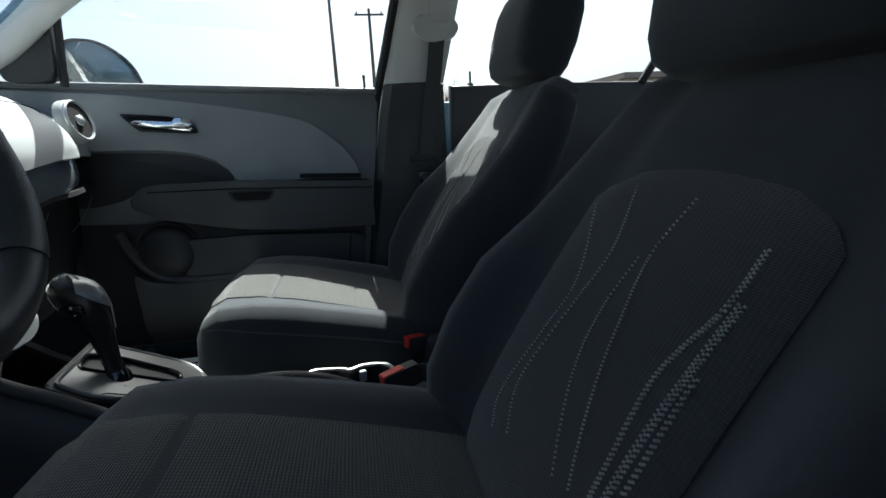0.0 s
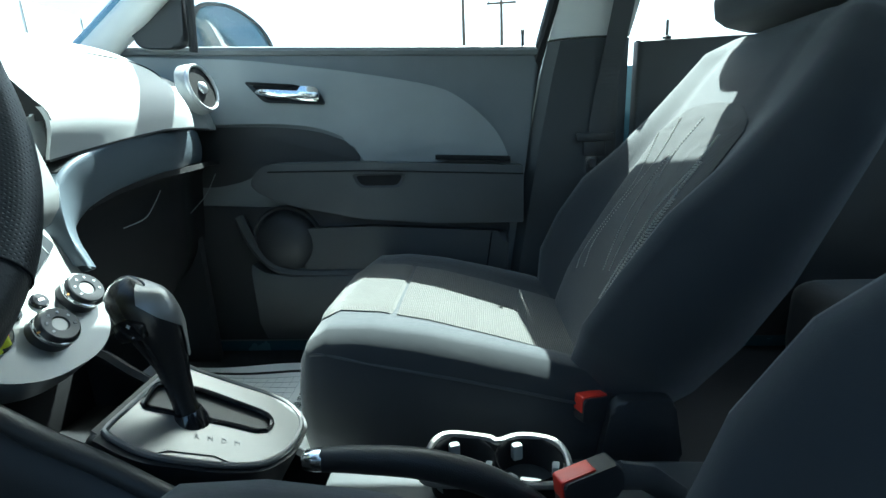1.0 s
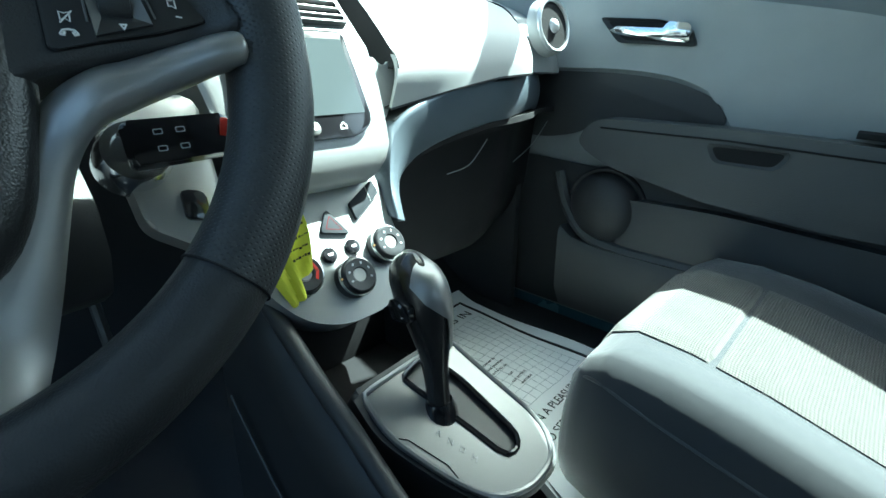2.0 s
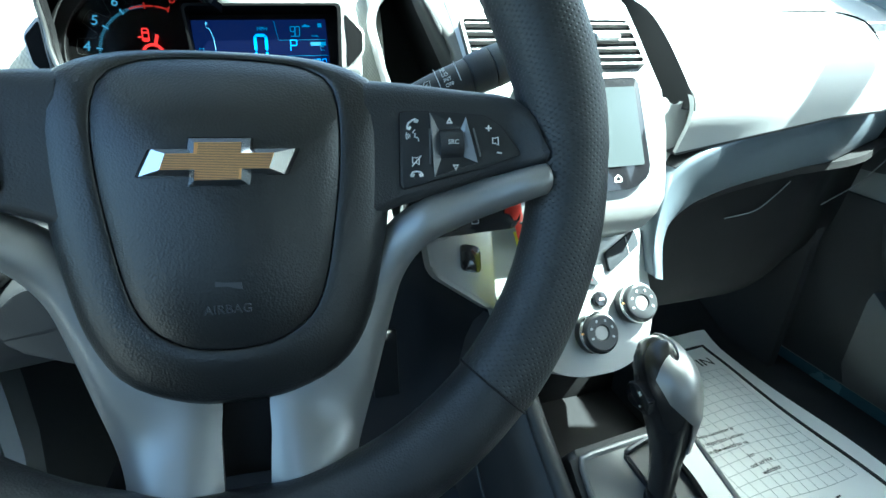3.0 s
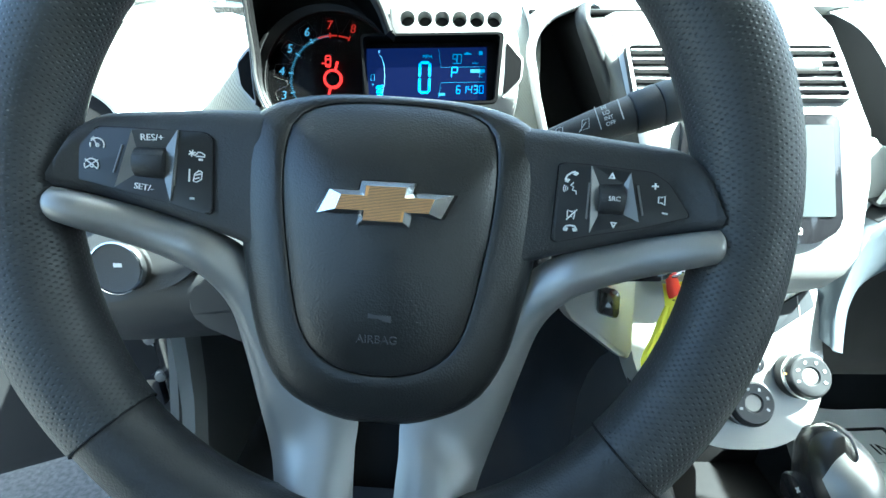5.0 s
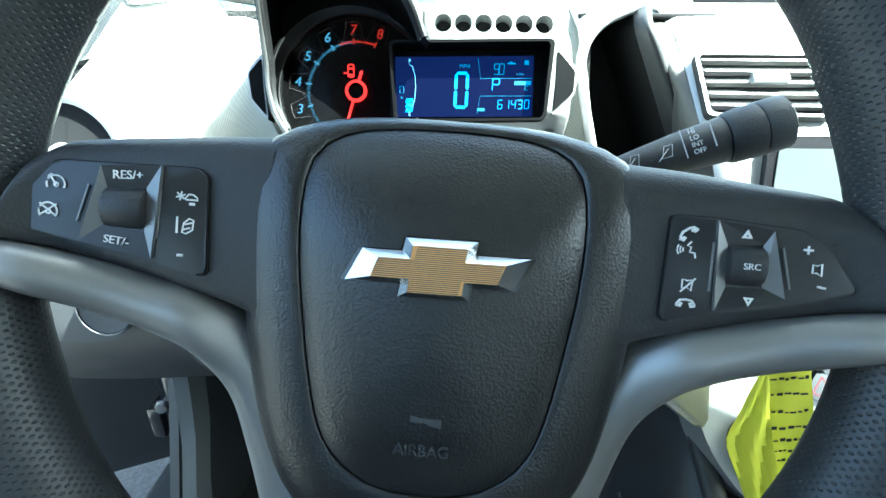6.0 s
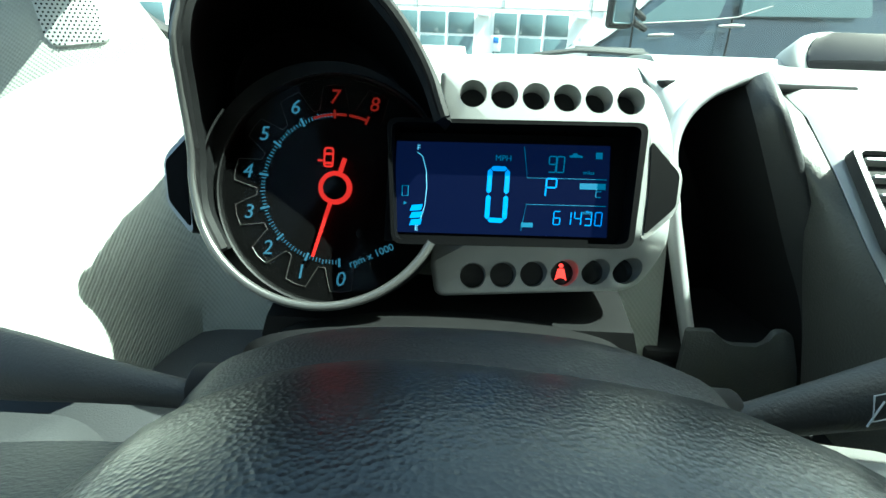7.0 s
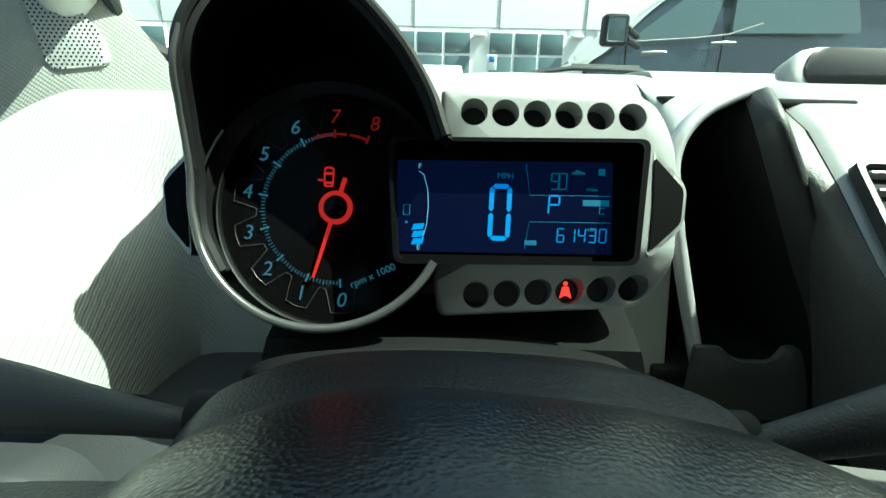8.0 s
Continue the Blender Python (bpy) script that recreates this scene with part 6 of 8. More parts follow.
dl = near(-0.0729, 0.0116, -0.005)
part("door_lamp", joined(frame_prism(round_poly([(dl[0] - 0.003, dl[1] - 0.006), (dl[0] + 0.003, dl[1] - 0.006), (dl[0] + 0.003, dl[1] + 0.006), (dl[0] - 0.003, dl[1] + 0.006)], 0.002), round_poly([(dl[0] - 0.0021, dl[1] - 0.005), (dl[0] + 0.0021, dl[1] - 0.005), (dl[0] + 0.0021, dl[1] + 0.005), (dl[0] - 0.0021, dl[1] + 0.005)], 0.0015), -0.0058, -0.0052, cl), box((dl[0], dl[1] + 0.002, -0.0055), (0.004, 0.0014, 0.0004), 0, 1, cl), box((dl[0], dl[1] - 0.0035, -0.0055), (0.004, 0.0014, 0.0004), 0, 1, cl), box((dl[0] - 0.005, dl[1] - 0.002, -0.0055), (0.003, 0.0012, 0.0004), 0, 1, cl @ I4)), M_needle, g, "red open-door lamp")
# hood over the dial
hood_pts = [(-0.136, -0.046, 0.021), (-0.1475, -0.024, 0.022), (-0.1510, -0.005, 0.024), (-0.1526, 0.0136, 0.028), (-0.160, 0.047, 0.040), (-0.1665, 0.080, 0.052), (-0.162, 0.108, 0.056), (-0.142, 0.133, 0.054), (-0.108, 0.142, 0.046), (-0.072, 0.130, 0.044), (-0.0376, 0.0964, 0.040), (-0.0167, 0.0635, 0.036), (-0.0062, 0.037, 0.034)]
lipc = curve_pts([cl @ Vector((*near(u, v, n), n)) for u, v, n in hood_pts], 6)
rearc = curve_pts([cl @ Vector((u * 0.90 - 0.008, v * 0.80 + 0.005, -0.030 - 0.03 * max(0, v) / 0.14)) for u, v, n in hood_pts], 6)
zc = cl.to_3x3() @ Z3
rows = []
cen = cl @ Vector((-0.07, 0.03, 0.0))
for t in (0.0, 0.25, 0.55, 0.85, 1.0):
    rows.append([r.lerp(l, t) + ((l - cen).normalized() * 0.010 * math.sin(math.pi * t)) for l, r in zip(lipc, rearc)])
part("hood", sheet(rows, 0.006), M_deep, clus, "black hood over the dial", sharp=60)
part("hood_lip", tube(lipc, 0.0030, 8), M_deep, clus, "rounded hood lip")
part("hood_back", loft([[cl @ Vector((u * 0.90 - 0.008, v * 0.80 + 0.005, -0.028 - 0.03 * max(0, v) / 0.14)) for u, v, n in hood_pts] + [cl @ Vector((u, -0.02, -0.028)) for u in (0.0, -0.13)], [cl @ Vector((u * 0.90 - 0.008, v * 0.80 + 0.005, -0.036 - 0.03 * max(0, v) / 0.14)) for u, v, n in hood_pts] + [cl @ Vector((u, -0.02, -0.036)) for u in (0.0, -0.13)]]), M_black, clus)

# blue display
NB, NL = 0.0205, 0.006
disp = part("display_bezel", frame_prism(round_poly([near(*p, NB) for p in ((-0.040, 0.036), (0.1110, 0.0385), (0.1045, -0.034), (-0.034, -0.037))], 0.006, 5), round_poly([near(*p, NB) for p in ((-0.0372, 0.0335), (0.1070, 0.0362), (0.1015, -0.0318), (-0.0322, -0.0346))], 0.005, 5), -0.004, NB, cl), M_piano, clus, "black display bezel")
ND = NL + 0.0008


def at(px, py):
    """Place on the display from its own grid."""
    return near(-0.0335 + 0.1225 * px, 0.0225 + 0.0018 * px - 0.0525 * py, ND)


part("display_back", prism([at(-0.04, -0.1), at(1.12, -0.1), at(1.12, 1.1), at(-0.04, 1.1)][::-1], NL - 0.004, NL, cl), M_piano, disp)
part("display", prism([at(0, 0), at(1, 0), at(1, 1), at(0, 1)][::-1], NL - 0.001, ND, cl), M_lcd, disp, "dark blue display")


def seg_char(ch, x, y, w, h, material, name="lit_digit", t=0.16, lean=0.06):
    """One character of bar segments; x, y is its centre on the display's grid."""
    on = {"0": "abcdef", "1": "bc", "3": "abcdg", "4": "bcfg", "6": "acdefg", "9": "abcdfg", "P": "abefg", "E": "adefg"}[ch]
    A = at(x, y)
    hh, ww = h / 2, w / 2
    tt = t * w
    bars = {"a": (-ww, hh, ww, hh), "d": (-ww, -hh, ww, -hh), "g": (-ww, 0, ww, 0), "f": (-ww, 0, -ww, hh), "b": (ww, 0, ww, hh), "e": (-ww, -hh, -ww, 0), "c": (ww, -hh, ww, 0)}
    bms = []
    for s in on:
        x0, y0, x1, y1 = bars[s]
        d = Vector((x1 - x0, y1 - y0)).normalized()
        nn = Vector((-d.y, d.x)) * tt / 2
        p, q = Vector((x0, y0)) + d * tt * 0.12, Vector((x1, y1)) - d * tt * 0.12
        o = [p, p + d * tt / 2 + nn, q - d * tt / 2 + nn, q, q - d * tt / 2 - nn, p + d * tt / 2 - nn]
        bms.append(prism([(A[0] + v.x + lean * v.y, A[1] + v.y) for v in o], ND - 0.0002, ND + 0.0002, cl))
    part(name, joined(*bms), material, disp, "glowing digit")


seg_char("0", 0.483, 0.560, 0.0098, 0.0290, M_cyan, t=0.27, lean=0.03)
for ch, x in (("9", 0.735), ("0", 0.772)):
    seg_char(ch, x, 0.215, 0.0040, 0.0088, M_cyan_dim)
seg_char("P", 0.732, 0.47, 0.0056, 0.0100, M_cyan)
seg_char("E", 0.955, 0.50, 0.0030, 0.0064, M_cyan_dim)
for ch, x in zip("61430", (0.765, 0.815, 0.862, 0.910, 0.958)):
    seg_char(ch, x, 0.80, 0.0036, 0.0074, M_cyan)


def on_disp(x, y, h=0.0002):
    return cl @ T3(*at(x, y), ND + h)


part("lettering", lettering("MPH", 0.0046, on_disp(0.505, 0.165), 0.0001), M_cyan_dim, disp)
part("lettering", lettering("miles", 0.0030, on_disp(0.905, 0.30), 0.0001), M_cyan_dim, disp)
part("lettering", lettering("miles", 0.0030, on_disp(0.905, 0.735), 0.0001), M_cyan_dim, disp)
part("lettering", lettering("F", 0.0042, on_disp(0.105, 0.07), 0.0001), M_dial, disp)
part("lettering", lettering("E", 0.0042, on_disp(0.11, 0.955), 0.0001), M_dial, disp)
part("compass_bar", prism([at(0.865, 0.415), at(0.985, 0.415), at(0.985, 0.48), at(0.865, 0.48)][::-1], ND - 0.0001, ND + 0.0002, cl), M_cyan_dim, disp, "dim blue bar")
part("trip_box", prism([at(0.60, 0.86), at(0.655, 0.86), at(0.655, 0.91), at(0.60, 0.91)][::-1], ND - 0.0001, ND + 0.0002, cl), M_cyan_dim, disp, "dim blue box")
for ln in ([(0.60, 0.03), (0.62, 0.37), (0.99, 0.37)], [(0.99, 0.66), (0.62, 0.66), (0.60, 0.95)]):
    part("divider", tube([(*at(*p), ND) for p in ln], 0.00018, 4, m=cl), M_cyan_dim, disp, "thin blue line")
part("fuel_scale", tube([(*at(*p), ND) for p in ((0.10, 0.12), (0.125, 0.16), (0.145, 0.32), (0.15, 0.50), (0.145, 0.70), (0.125, 0.88), (0.10, 0.92))], 0.00022, 4, m=cl), M_dial, disp, "curved fuel scale")
for y0 in (0.70, 0.78, 0.86):
    part("fuel_bar", prism([at(0.085, y0), at(0.135, y0 - 0.01), at(0.128, y0 + 0.055), at(0.075, y0 + 0.065)][::-1], ND - 0.0001, ND + 0.0002, cl), M_cyan, disp, "lit fuel bar")
fp = [(0.035, 0.60), (0.035, 0.49), (0.063, 0.49), (0.063, 0.60)]
part("pump_mark", tube([(*at(*p), ND) for p in fp], 0.0003, 4, closed=True, m=cl), M_cyan_dim, disp)
part("pump_mark", prism([at(0.045, 0.66), at(0.06, 0.68), at(0.045, 0.70)][::-1], ND - 0.0001, ND + 0.0002, cl), M_cyan_dim, disp)
part("car_mark", prism([at(*p) for p in ((0.815, 0.135), (0.875, 0.135), (0.87, 0.115), (0.855, 0.11), (0.845, 0.09), (0.83, 0.09), (0.825, 0.11), (0.81, 0.115))][::-1], ND - 0.0001, ND + 0.0002, cl), M_cyan_dim, disp)
part("tank_mark", prism([at(0.935, 0.145), at(0.965, 0.145), at(0.965, 0.075), at(0.935, 0.075)], ND - 0.0001, ND + 0.0002, cl), M_cyan_dim, disp)
# seat belt lamp
bl = LOW[3]
part("belt_lamp", joined(prism(circle(bl[0], bl[1] + 0.0042, 0.0013, 12), N_LOW - 0.006, N_LOW - 0.0054, cl), prism([(bl[0] - 0.0034, bl[1] - 0.0045), (bl[0] - 0.0012, bl[1] - 0.0030), (bl[0] + 0.0012, bl[1] - 0.0030), (bl[0] + 0.0034, bl[1] - 0.0045), (bl[0] + 0.0018, bl[1] + 0.0024), (bl[0] - 0.0018, bl[1] + 0.0024)], N_LOW - 0.006, N_LOW - 0.0054, cl)), M_needle, low, "red seat belt lamp")
# gloss trough under the cluster
part("trough", sheet([[(-0.347 + w * math.cos(a), y, z0 + 0.03 * math.copysign(abs(math.sin(a)) ** 0.5, math.sin(a))) for a in np.linspace(0.02, math.pi - 0.02, 24)] for y, z0, w in ((0.668, 0.914, 0.100), (0.685, 0.902, 0.103), (0.77, 0.880, 0.104))], 0.006), M_deep, clus, "black trough rim")
part("neck", loft([[(-0.347 + w * u, y, z) for u, z in ((-1, 0.82), (-0.985, 0.908), (-0.95, 0.920), (0.95, 0.920), (0.985, 0.908), (1, 0.82))] for y, w in ((0.715, 0.112), (0.85, 0.135))]), M_deep, clus, "black neck")

# ---- centre console ----
cons = thing("floor_console", (0, 0.30, 0.32), "dark floor console with bin, selector plate and cup holders", "floor console")
pm = axes_m((0, 0.44, 0.571), X3, (0, 0.86, 0.51))
# flanks: from the climate panel down and back
for s in (1, -1):
    fl = [(0.74, 0.66), (0.655, 0.690), (0.595, 0.655), (0.545, 0.625), (0.50, 0.602), (0.44, 0.566), (0.385, 0.536), (0.345, 0.515), (0.30, 0.495), (0.10, 0.472), (-0.10, 0.465), (-0.22, 0.46), (-0.22, 0.34), (0.80, 0.34)]
    rows = []
    for h, k in ((0.084, 0.012), (0.092, 0.004), (0.098, 0.0), (0.110, -0.012), (0.118, -0.03)):
        rows.append([(s * (h + (0.006 if y < 0.3 else 0)), y, max(0.335, z - (0.05 if s > 0 else 0.0) * smooth(0.25, 0.34, y) - (0 if k > 0 else -k * 1.2) - 0.012 + k)) for y, z in ((p.x, p.y) for p in curve_pts([Vector((a, b, 0)) for a, b in fl[:12]], 4))])
    rows.append([(s * 0.125, p[1], 0.34) for p in rows[-1]])
    part("flank", sheet(rows, 0.008), M_plastic, cons, "black grained flank", sharp=60)
    edge = [(s * 0.090, y, z + 0.001) for y, z in fl[1:9]]
    rp = curve_pts(edge, 5)
    if s > 0:
        continue
    part("rail", tube(rp, [0.010 * (1 - 0.8 * smooth(0.75, 1.0, q / (len(rp) - 1))) for q in range(len(rp))], 10), M_plastic, cons, "dark grained rail")
    part("flank_trim", tube(curve_pts([(s * 0.128, 0.70, 0.55), (s * 0.128, 0.60, 0.47), (s * 0.128, 0.52, 0.42), (s * 0.128, 0.44, 0.36)], 6), 0.004, 8, flat=0.5), M_dark, cons, "thin grey trim")
part("bin", joined(box((0, 0.665, 0.58), (0.17, 0.012, 0.14), 0.003), box((0, 0.60, 0.545), (0.17, 0.14, 0.012), 0.003)), M_black, cons, "black open bin")
po = round_poly([(-0.062, 0.088), (-0.064, 0.040), (-0.047, -0.002), (-0.031, -0.036), (-0.010, -0.066), (0.030, -0.084), (0.078, -0.080), (0.098, -0.055), (0.098, -0.025), (0.088, 0.015), (0.076, 0.070), (0.072, 0.096)], [0.008, 0.02, 0.02, 0.02, 0.02, 0.03, 0.02, 0.02, 0.02, 0.02, 0.02, 0.01], 5)
slot_o = round_poly([(-0.014, 0.082), (0.026, 0.092), (0.047, 0.055), (0.062, -0.036), (0.050, -0.049), (0.031, -0.046), (0.020, -0.010)], [0.008, 0.010, 0.02, 0.014, 0.010, 0.010, 0.03], 6)


def resample(pts, n):
    P = [Vector(p) for p in pts]
    P.append(P[0])
    L = [0]
    for a, b in zip(P, P[1:]):
        L.append(L[-1] + (b - a).length)
    out = []
    j = 0
    for i in range(n):
        d = L[-1] * i / n
        while L[j + 1] < d:
            j += 1
        t = (d - L[j]) / max(1e-9, L[j + 1] - L[j])
        out.append(tuple(P[j].lerp(P[j + 1], t)))
    return out


def ring_by_angle(pts, c, n=72):
    """Points of an outline at even angles round c."""
    R = resample(pts, 720)
    an = sorted((math.atan2(p[1] - c[1], p[0] - c[0]), p) for p in R)
    return [min(an, key=lambda q: abs((q[0] - a + math.pi) % math.tau - math.pi))[1] for a in (math.tau * i / n - math.pi for i in range(n))]


pc = (0.022, 0.03)
plate = part("selector_plate", frame_prism(ring_by_angle(po, pc), ring_by_angle(slot_o, pc), -0.02, 0.0, pm), M_facet, cons, "silver selector plate", sharp=45)
part("plate_edge", tube([(p[0], p[1], -0.001) for p in ring_by_angle(po, pc)], 0.0035, 8, closed=True, m=pm), M_facet, plate)
part("slot_rim", tube([(p[0], p[1], 0.0) for p in ring_by_angle(slot_o, pc)], 0.0034, 8, closed=True, m=pm), M_gloss, plate, "black slot rim")
part("slot_floor", prism(scaled(slot_o, 0.99), -0.024, -0.014, pm), M_gloss, plate, "gloss black slot floor")
part("slot_channel", prism(round_poly([(0.002, 0.078), (0.030, -0.034), (0.050, -0.036), (0.030, 0.080)], 0.008), -0.015, -0.011, pm, 0.001), M_black, plate)
for k, ch in enumerate("RNDM"):
    part("lettering", lettering(ch, 0.009, pm @ T3(-0.017 + 0.0055 * k, 0.013 - 0.0135 * k, 0.0002) @ Matrix.Rotation(radians(-60), 4, "Z"), 0.0003), M_mid, plate, "faint gear letter")
part("cover_joint", tube([(x, y, 0.0006) for x, y in ((-0.062, 0.036), (-0.049, 0.025), (-0.030, -0.016), (-0.029, -0.032))], 0.0007, 6, m=pm), M_black, plate)
part("plinth", prism(scaled(po, 1.10), -0.09, -0.004, pm, 0.014, 4), M_plastic, cons, "black plinth")
# tray behind: handbrake and cup holders
part("tray", box((0, 0.06, 0.455), (0.19, 0.56, 0.02), 0.006), M_dark, cons, "dark grey console tray")
for cx, cy in ((0.048, 0.165), (0.048, 0.085)):
    cup = part("cup_holder", lathe([(0.036, -0.05), (0.037, 0.0), (0.040, 0.004), (0.0405, 0.0), (0.039, -0.055), (0.001, -0.052)], T3(cx, cy, 0.500), 32), M_black, cons, "black round cup holder")
    for a in (20, 140, 260):
        part("cup_tab", box((0.034, 0, -0.012), (0.012, 0.014, 0.022), 0.003, 2, T3(cx, cy, 0.500) @ Matrix.Rotation(radians(a), 4, "Z")), M_mid, cup, "grey gripping tab")
ringpts = curve_pts([(0.010, 0.205, 0.500), (0.048, 0.210, 0.503), (0.088, 0.190, 0.505), (0.086, 0.135, 0.503), (0.080, 0.120, 0.502), (0.090, 0.09, 0.503), (0.080, 0.050, 0.503), (0.048, 0.038, 0.502), (0.010, 0.050, 0.500), (0.008, 0.12, 0.499)], 6, closed=True)
part("cup_rim", tube(ringpts, 0.0045, 8, closed=True), M_silver_dark, cons, "silver rim round the cup holders")

# ---- gear lever ----
lev = thing("gear_lever", pm @ Vector((0.014, 0.035, 0)), "black gear lever with a silver cap, set to park", "gear lever")
b0, k0 = Vector((0.004, 0.470, 0.585)), Vector((0.002, 0.488, 0.725))
part("boot", tube([b0 - Vector((0, 0.003, 0.02)), b0, b0 + Vector((0, 0.001, 0.012))], [0.019, 0.018, 0.0135], 20, flat=1.1), M_gloss, lev, "black collar")
rg = []
KNOB = [(0.0, 0.0115, 0.0130, 0, 0), (0.25, 0.0122, 0.0145, 0, 0), (0.45, 0.0140, 0.0175, 0.0, 0), (0.60, 0.0180, 0.0235, 0.002, 0), (0.74, 0.0215, 0.0290, 0.005, 0), (0.86, 0.0240, 0.0350, 0.008, 0), (0.97, 0.0240, 0.0362, 0.010, 0), (1.06, 0.0222, 0.0335, 0.010, 0), (1.13, 0.0172, 0.0265, 0.008, 0), (1.17, 0.0105, 0.0165, 0.007, 0), (1.185, 0.003, 0.006, 0.006, 0)]
for t, wx, wy, off, _ in KNOB:
    c = b0.lerp(k0, t) + Vector((0, off, 0))
    rg.append([c + Vector((wx * math.cos(a), wy * math.sin(a), 0.006 * math.sin(a))) for a in (math.tau * i / 28 for i in range(28))])
part("grip", loft(rg), M_lever, lev, "polished black grip", sharp=60)
cap = []
for t, wx, wy, off, _ in KNOB[3:]:
    c = b0.lerp(k0, t) + Vector((0, off, 0))
    hw = 0.45 + 0.85 * smooth(0.80, 1.08, t)
    cap.append([c + Vector(((wx + 0.0022) * math.cos(a), (wy + 0.0024) * math.sin(a), 0.006 * math.sin(a) + 0.001)) for a in (math.radians(-42) + hw * math.pi * (q - 0.5) for q in np.linspace(0, 1, 14))])
part("cap", sheet(cap, 0.0012), M_silver_dark, lev, "dull silver cap", sharp=60)
bmx = axes_m((-0.0235, 0.495, 0.706), (0, -1, 0.25), (0, 0.25, 1))
part("thumb_switch", prism(round_poly([(-0.014, -0.010), (0.014, -0.012), (0.016, 0.004), (0.0, 0.013), (-0.014, 0.010)], 0.004), -0.004, 0.004, bmx, 0.0015), M_gloss, lev, "black thumb switch")
part("lettering", lettering("+", 0.010, bmx @ T3(0.004, 0.005, 0.0042), 0.0003), M_white, lev)
part("lettering", lettering("-", 0.010, bmx @ T3(0.004, -0.006, 0.0042), 0.0003), M_white, lev)

# ---- handbrake ----
hb = thing("handbrake", (-0.02, 0.10, 0.46), "black handbrake lever with a chrome button, let down", "handbrake")
hp = curve_pts([(-0.020, 0.312, 0.552), (-0.020, 0.27, 0.553), (-0.020, 0.20, 0.548), (-0.020, 0.14, 0.530), (-0.020, 0.09, 0.500), (-0.020, 0.05, 0.465)], 5)
part("lever", tube(hp, [0.013 + 0.004 * math.sin(math.pi * i / (len(hp) - 1)) for i in range(len(hp))], 14, flat=0.85), M_smooth_leather, hb, "black grip", sharp=60)
part("button", tube([(-0.020, 0.310, 0.552), (-0.020, 0.318, 0.552), (-0.020, 0.330, 0.552), (-0.020, 0.333, 0.552)], [0.012, 0.0125, 0.011, 0.008], 18), M_chrome, hb, "chrome button")

# ---- buckles ----
def buckle(c, d, group):
    b = thing("belt_buckle", c, "black belt buckle with a red release button", "belt buckle", group)
    m = axes_m(c, d, (0, 0.25, 1))
    part("case", prism(round_poly([(-0.036, -0.020), (0.030, -0.018), (0.034, 0.0), (0.030, 0.018), (-0.036, 0.016)], 0.005), -0.012, 0.012, m, 0.004, 3), M_plastic, b, "black case")
    part("release", prism(round_poly([(-0.0375, -0.006), (-0.002, 0.004), (0.004, 0.0195), (-0.0375, 0.0175)], 0.003), -0.0092, 0.0092, m, 0.002), M_red, b, "red release button")
    part("stem", tube([m @ Vector((0.032, -0.004, 0)), m @ Vector((0.07, -0.02, 0)), m @ Vector((0.11, -0.06, 0))], [0.017, 0.016, 0.014], 10, flat=0.5), M_belt, b, "grey webbing stem")
    return b


buckle(Vector((0.165, -0.030, 0.500)), Vector((0.35, -0.90, -0.12)), "buckles by the console")
buckle(Vector((-0.018, 0.028, 0.527)), Vector((0.35, -0.90, 0.08)), "buckles by the console")

# ---- paper mat ----
matm = thing("paper_floor_mat", (0.42, 0.75, 0.33), "white printed paper floor mat in the passenger footwell", "floor mat")
part("sheet", sheet([[(x, y, 0.338 + 0.006 * math.sin(9 * x + 5 * y) + 0.05 * smooth(0.90, 1.06, y) + 0.004 * math.sin(31 * x - 17 * y)) for x in np.linspace(0.12, 0.582, 24)] for y in np.linspace(0.26, 0.962, 26)], 0.001), M_paper, matm, "white paper sheet")


def on_mat(x, y):
    return 0.3395 + 0.006 * math.sin(9 * x + 5 * y) + 0.05 * smooth(0.90, 1.06, y) + 0.004 * math.sin(31 * x - 17 * y)


BX, BY = (0.155, 0.542), (0.295, 0.920)
brd = [(x, BY[1], on_mat(x, BY[1])) for x in np.linspace(BX[1], BX[0], 20)] + [(BX[0], y, on_mat(BX[0], y)) for y in np.linspace(BY[1], BY[0], 26)[1:]] + [(x, BY[0], on_mat(x, BY[0])) for x in np.linspace(BX[0], BX[1], 20)[1:]] + [(BX[1], y, on_mat(BX[1], y)) for y in np.linspace(BY[0], BY[1], 26)[1:-1]]
part("border_line", tube(brd, 0.0035, 6, closed=True), M_ink, matm, "black printed border")


def printed(txt, size, x, y, turn_deg, name="black printed words"):
    bm = lettering(txt, size, T3(x, y, 0) @ Matrix.Rotation(radians(turn_deg), 4, "Z"), 0.0002)
    for v in bm.verts:
        v.co.z += on_mat(v.co.x, v.co.y) + 0.0012
    part("lettering", bm, M_ink, matm, name)


printed("IT HAS BEEN A PLEASURE", 0.0235, 0.330, 0.527, 3)
printed("TO SERVE YOU", 0.0235, 0.352, 0.491, 3)
printed("THANK YOU FOR BRINGING IN", 0.036, 0.262, 0.880, -3)
for k, txt in enumerate(("Every customer is", "an important person", "in the world to us.")):
    printed(txt, 0.0105, 0.365, 0.700 - 0.0165 * k, -4, "small printed words")
for k, txt in enumerate(("for", "our service", "welcome")):
    printed(txt, 0.0105, 0.385 + 0.004 * k, 0.640 - 0.0165 * k, 4, "small printed words")
grid = [tube([(x, y, on_mat(x, y) + 0.0004) for y in np.linspace(0.56, 0.84, 16)], 0.0004, 4) for x in np.arange(0.18, 0.53, 0.02)]
grid += [tube([(x, y, on_mat(x, y) + 0.0004) for x in np.linspace(0.18, 0.52, 20)], 0.0004, 4) for y in np.arange(0.56, 0.85, 0.02)]
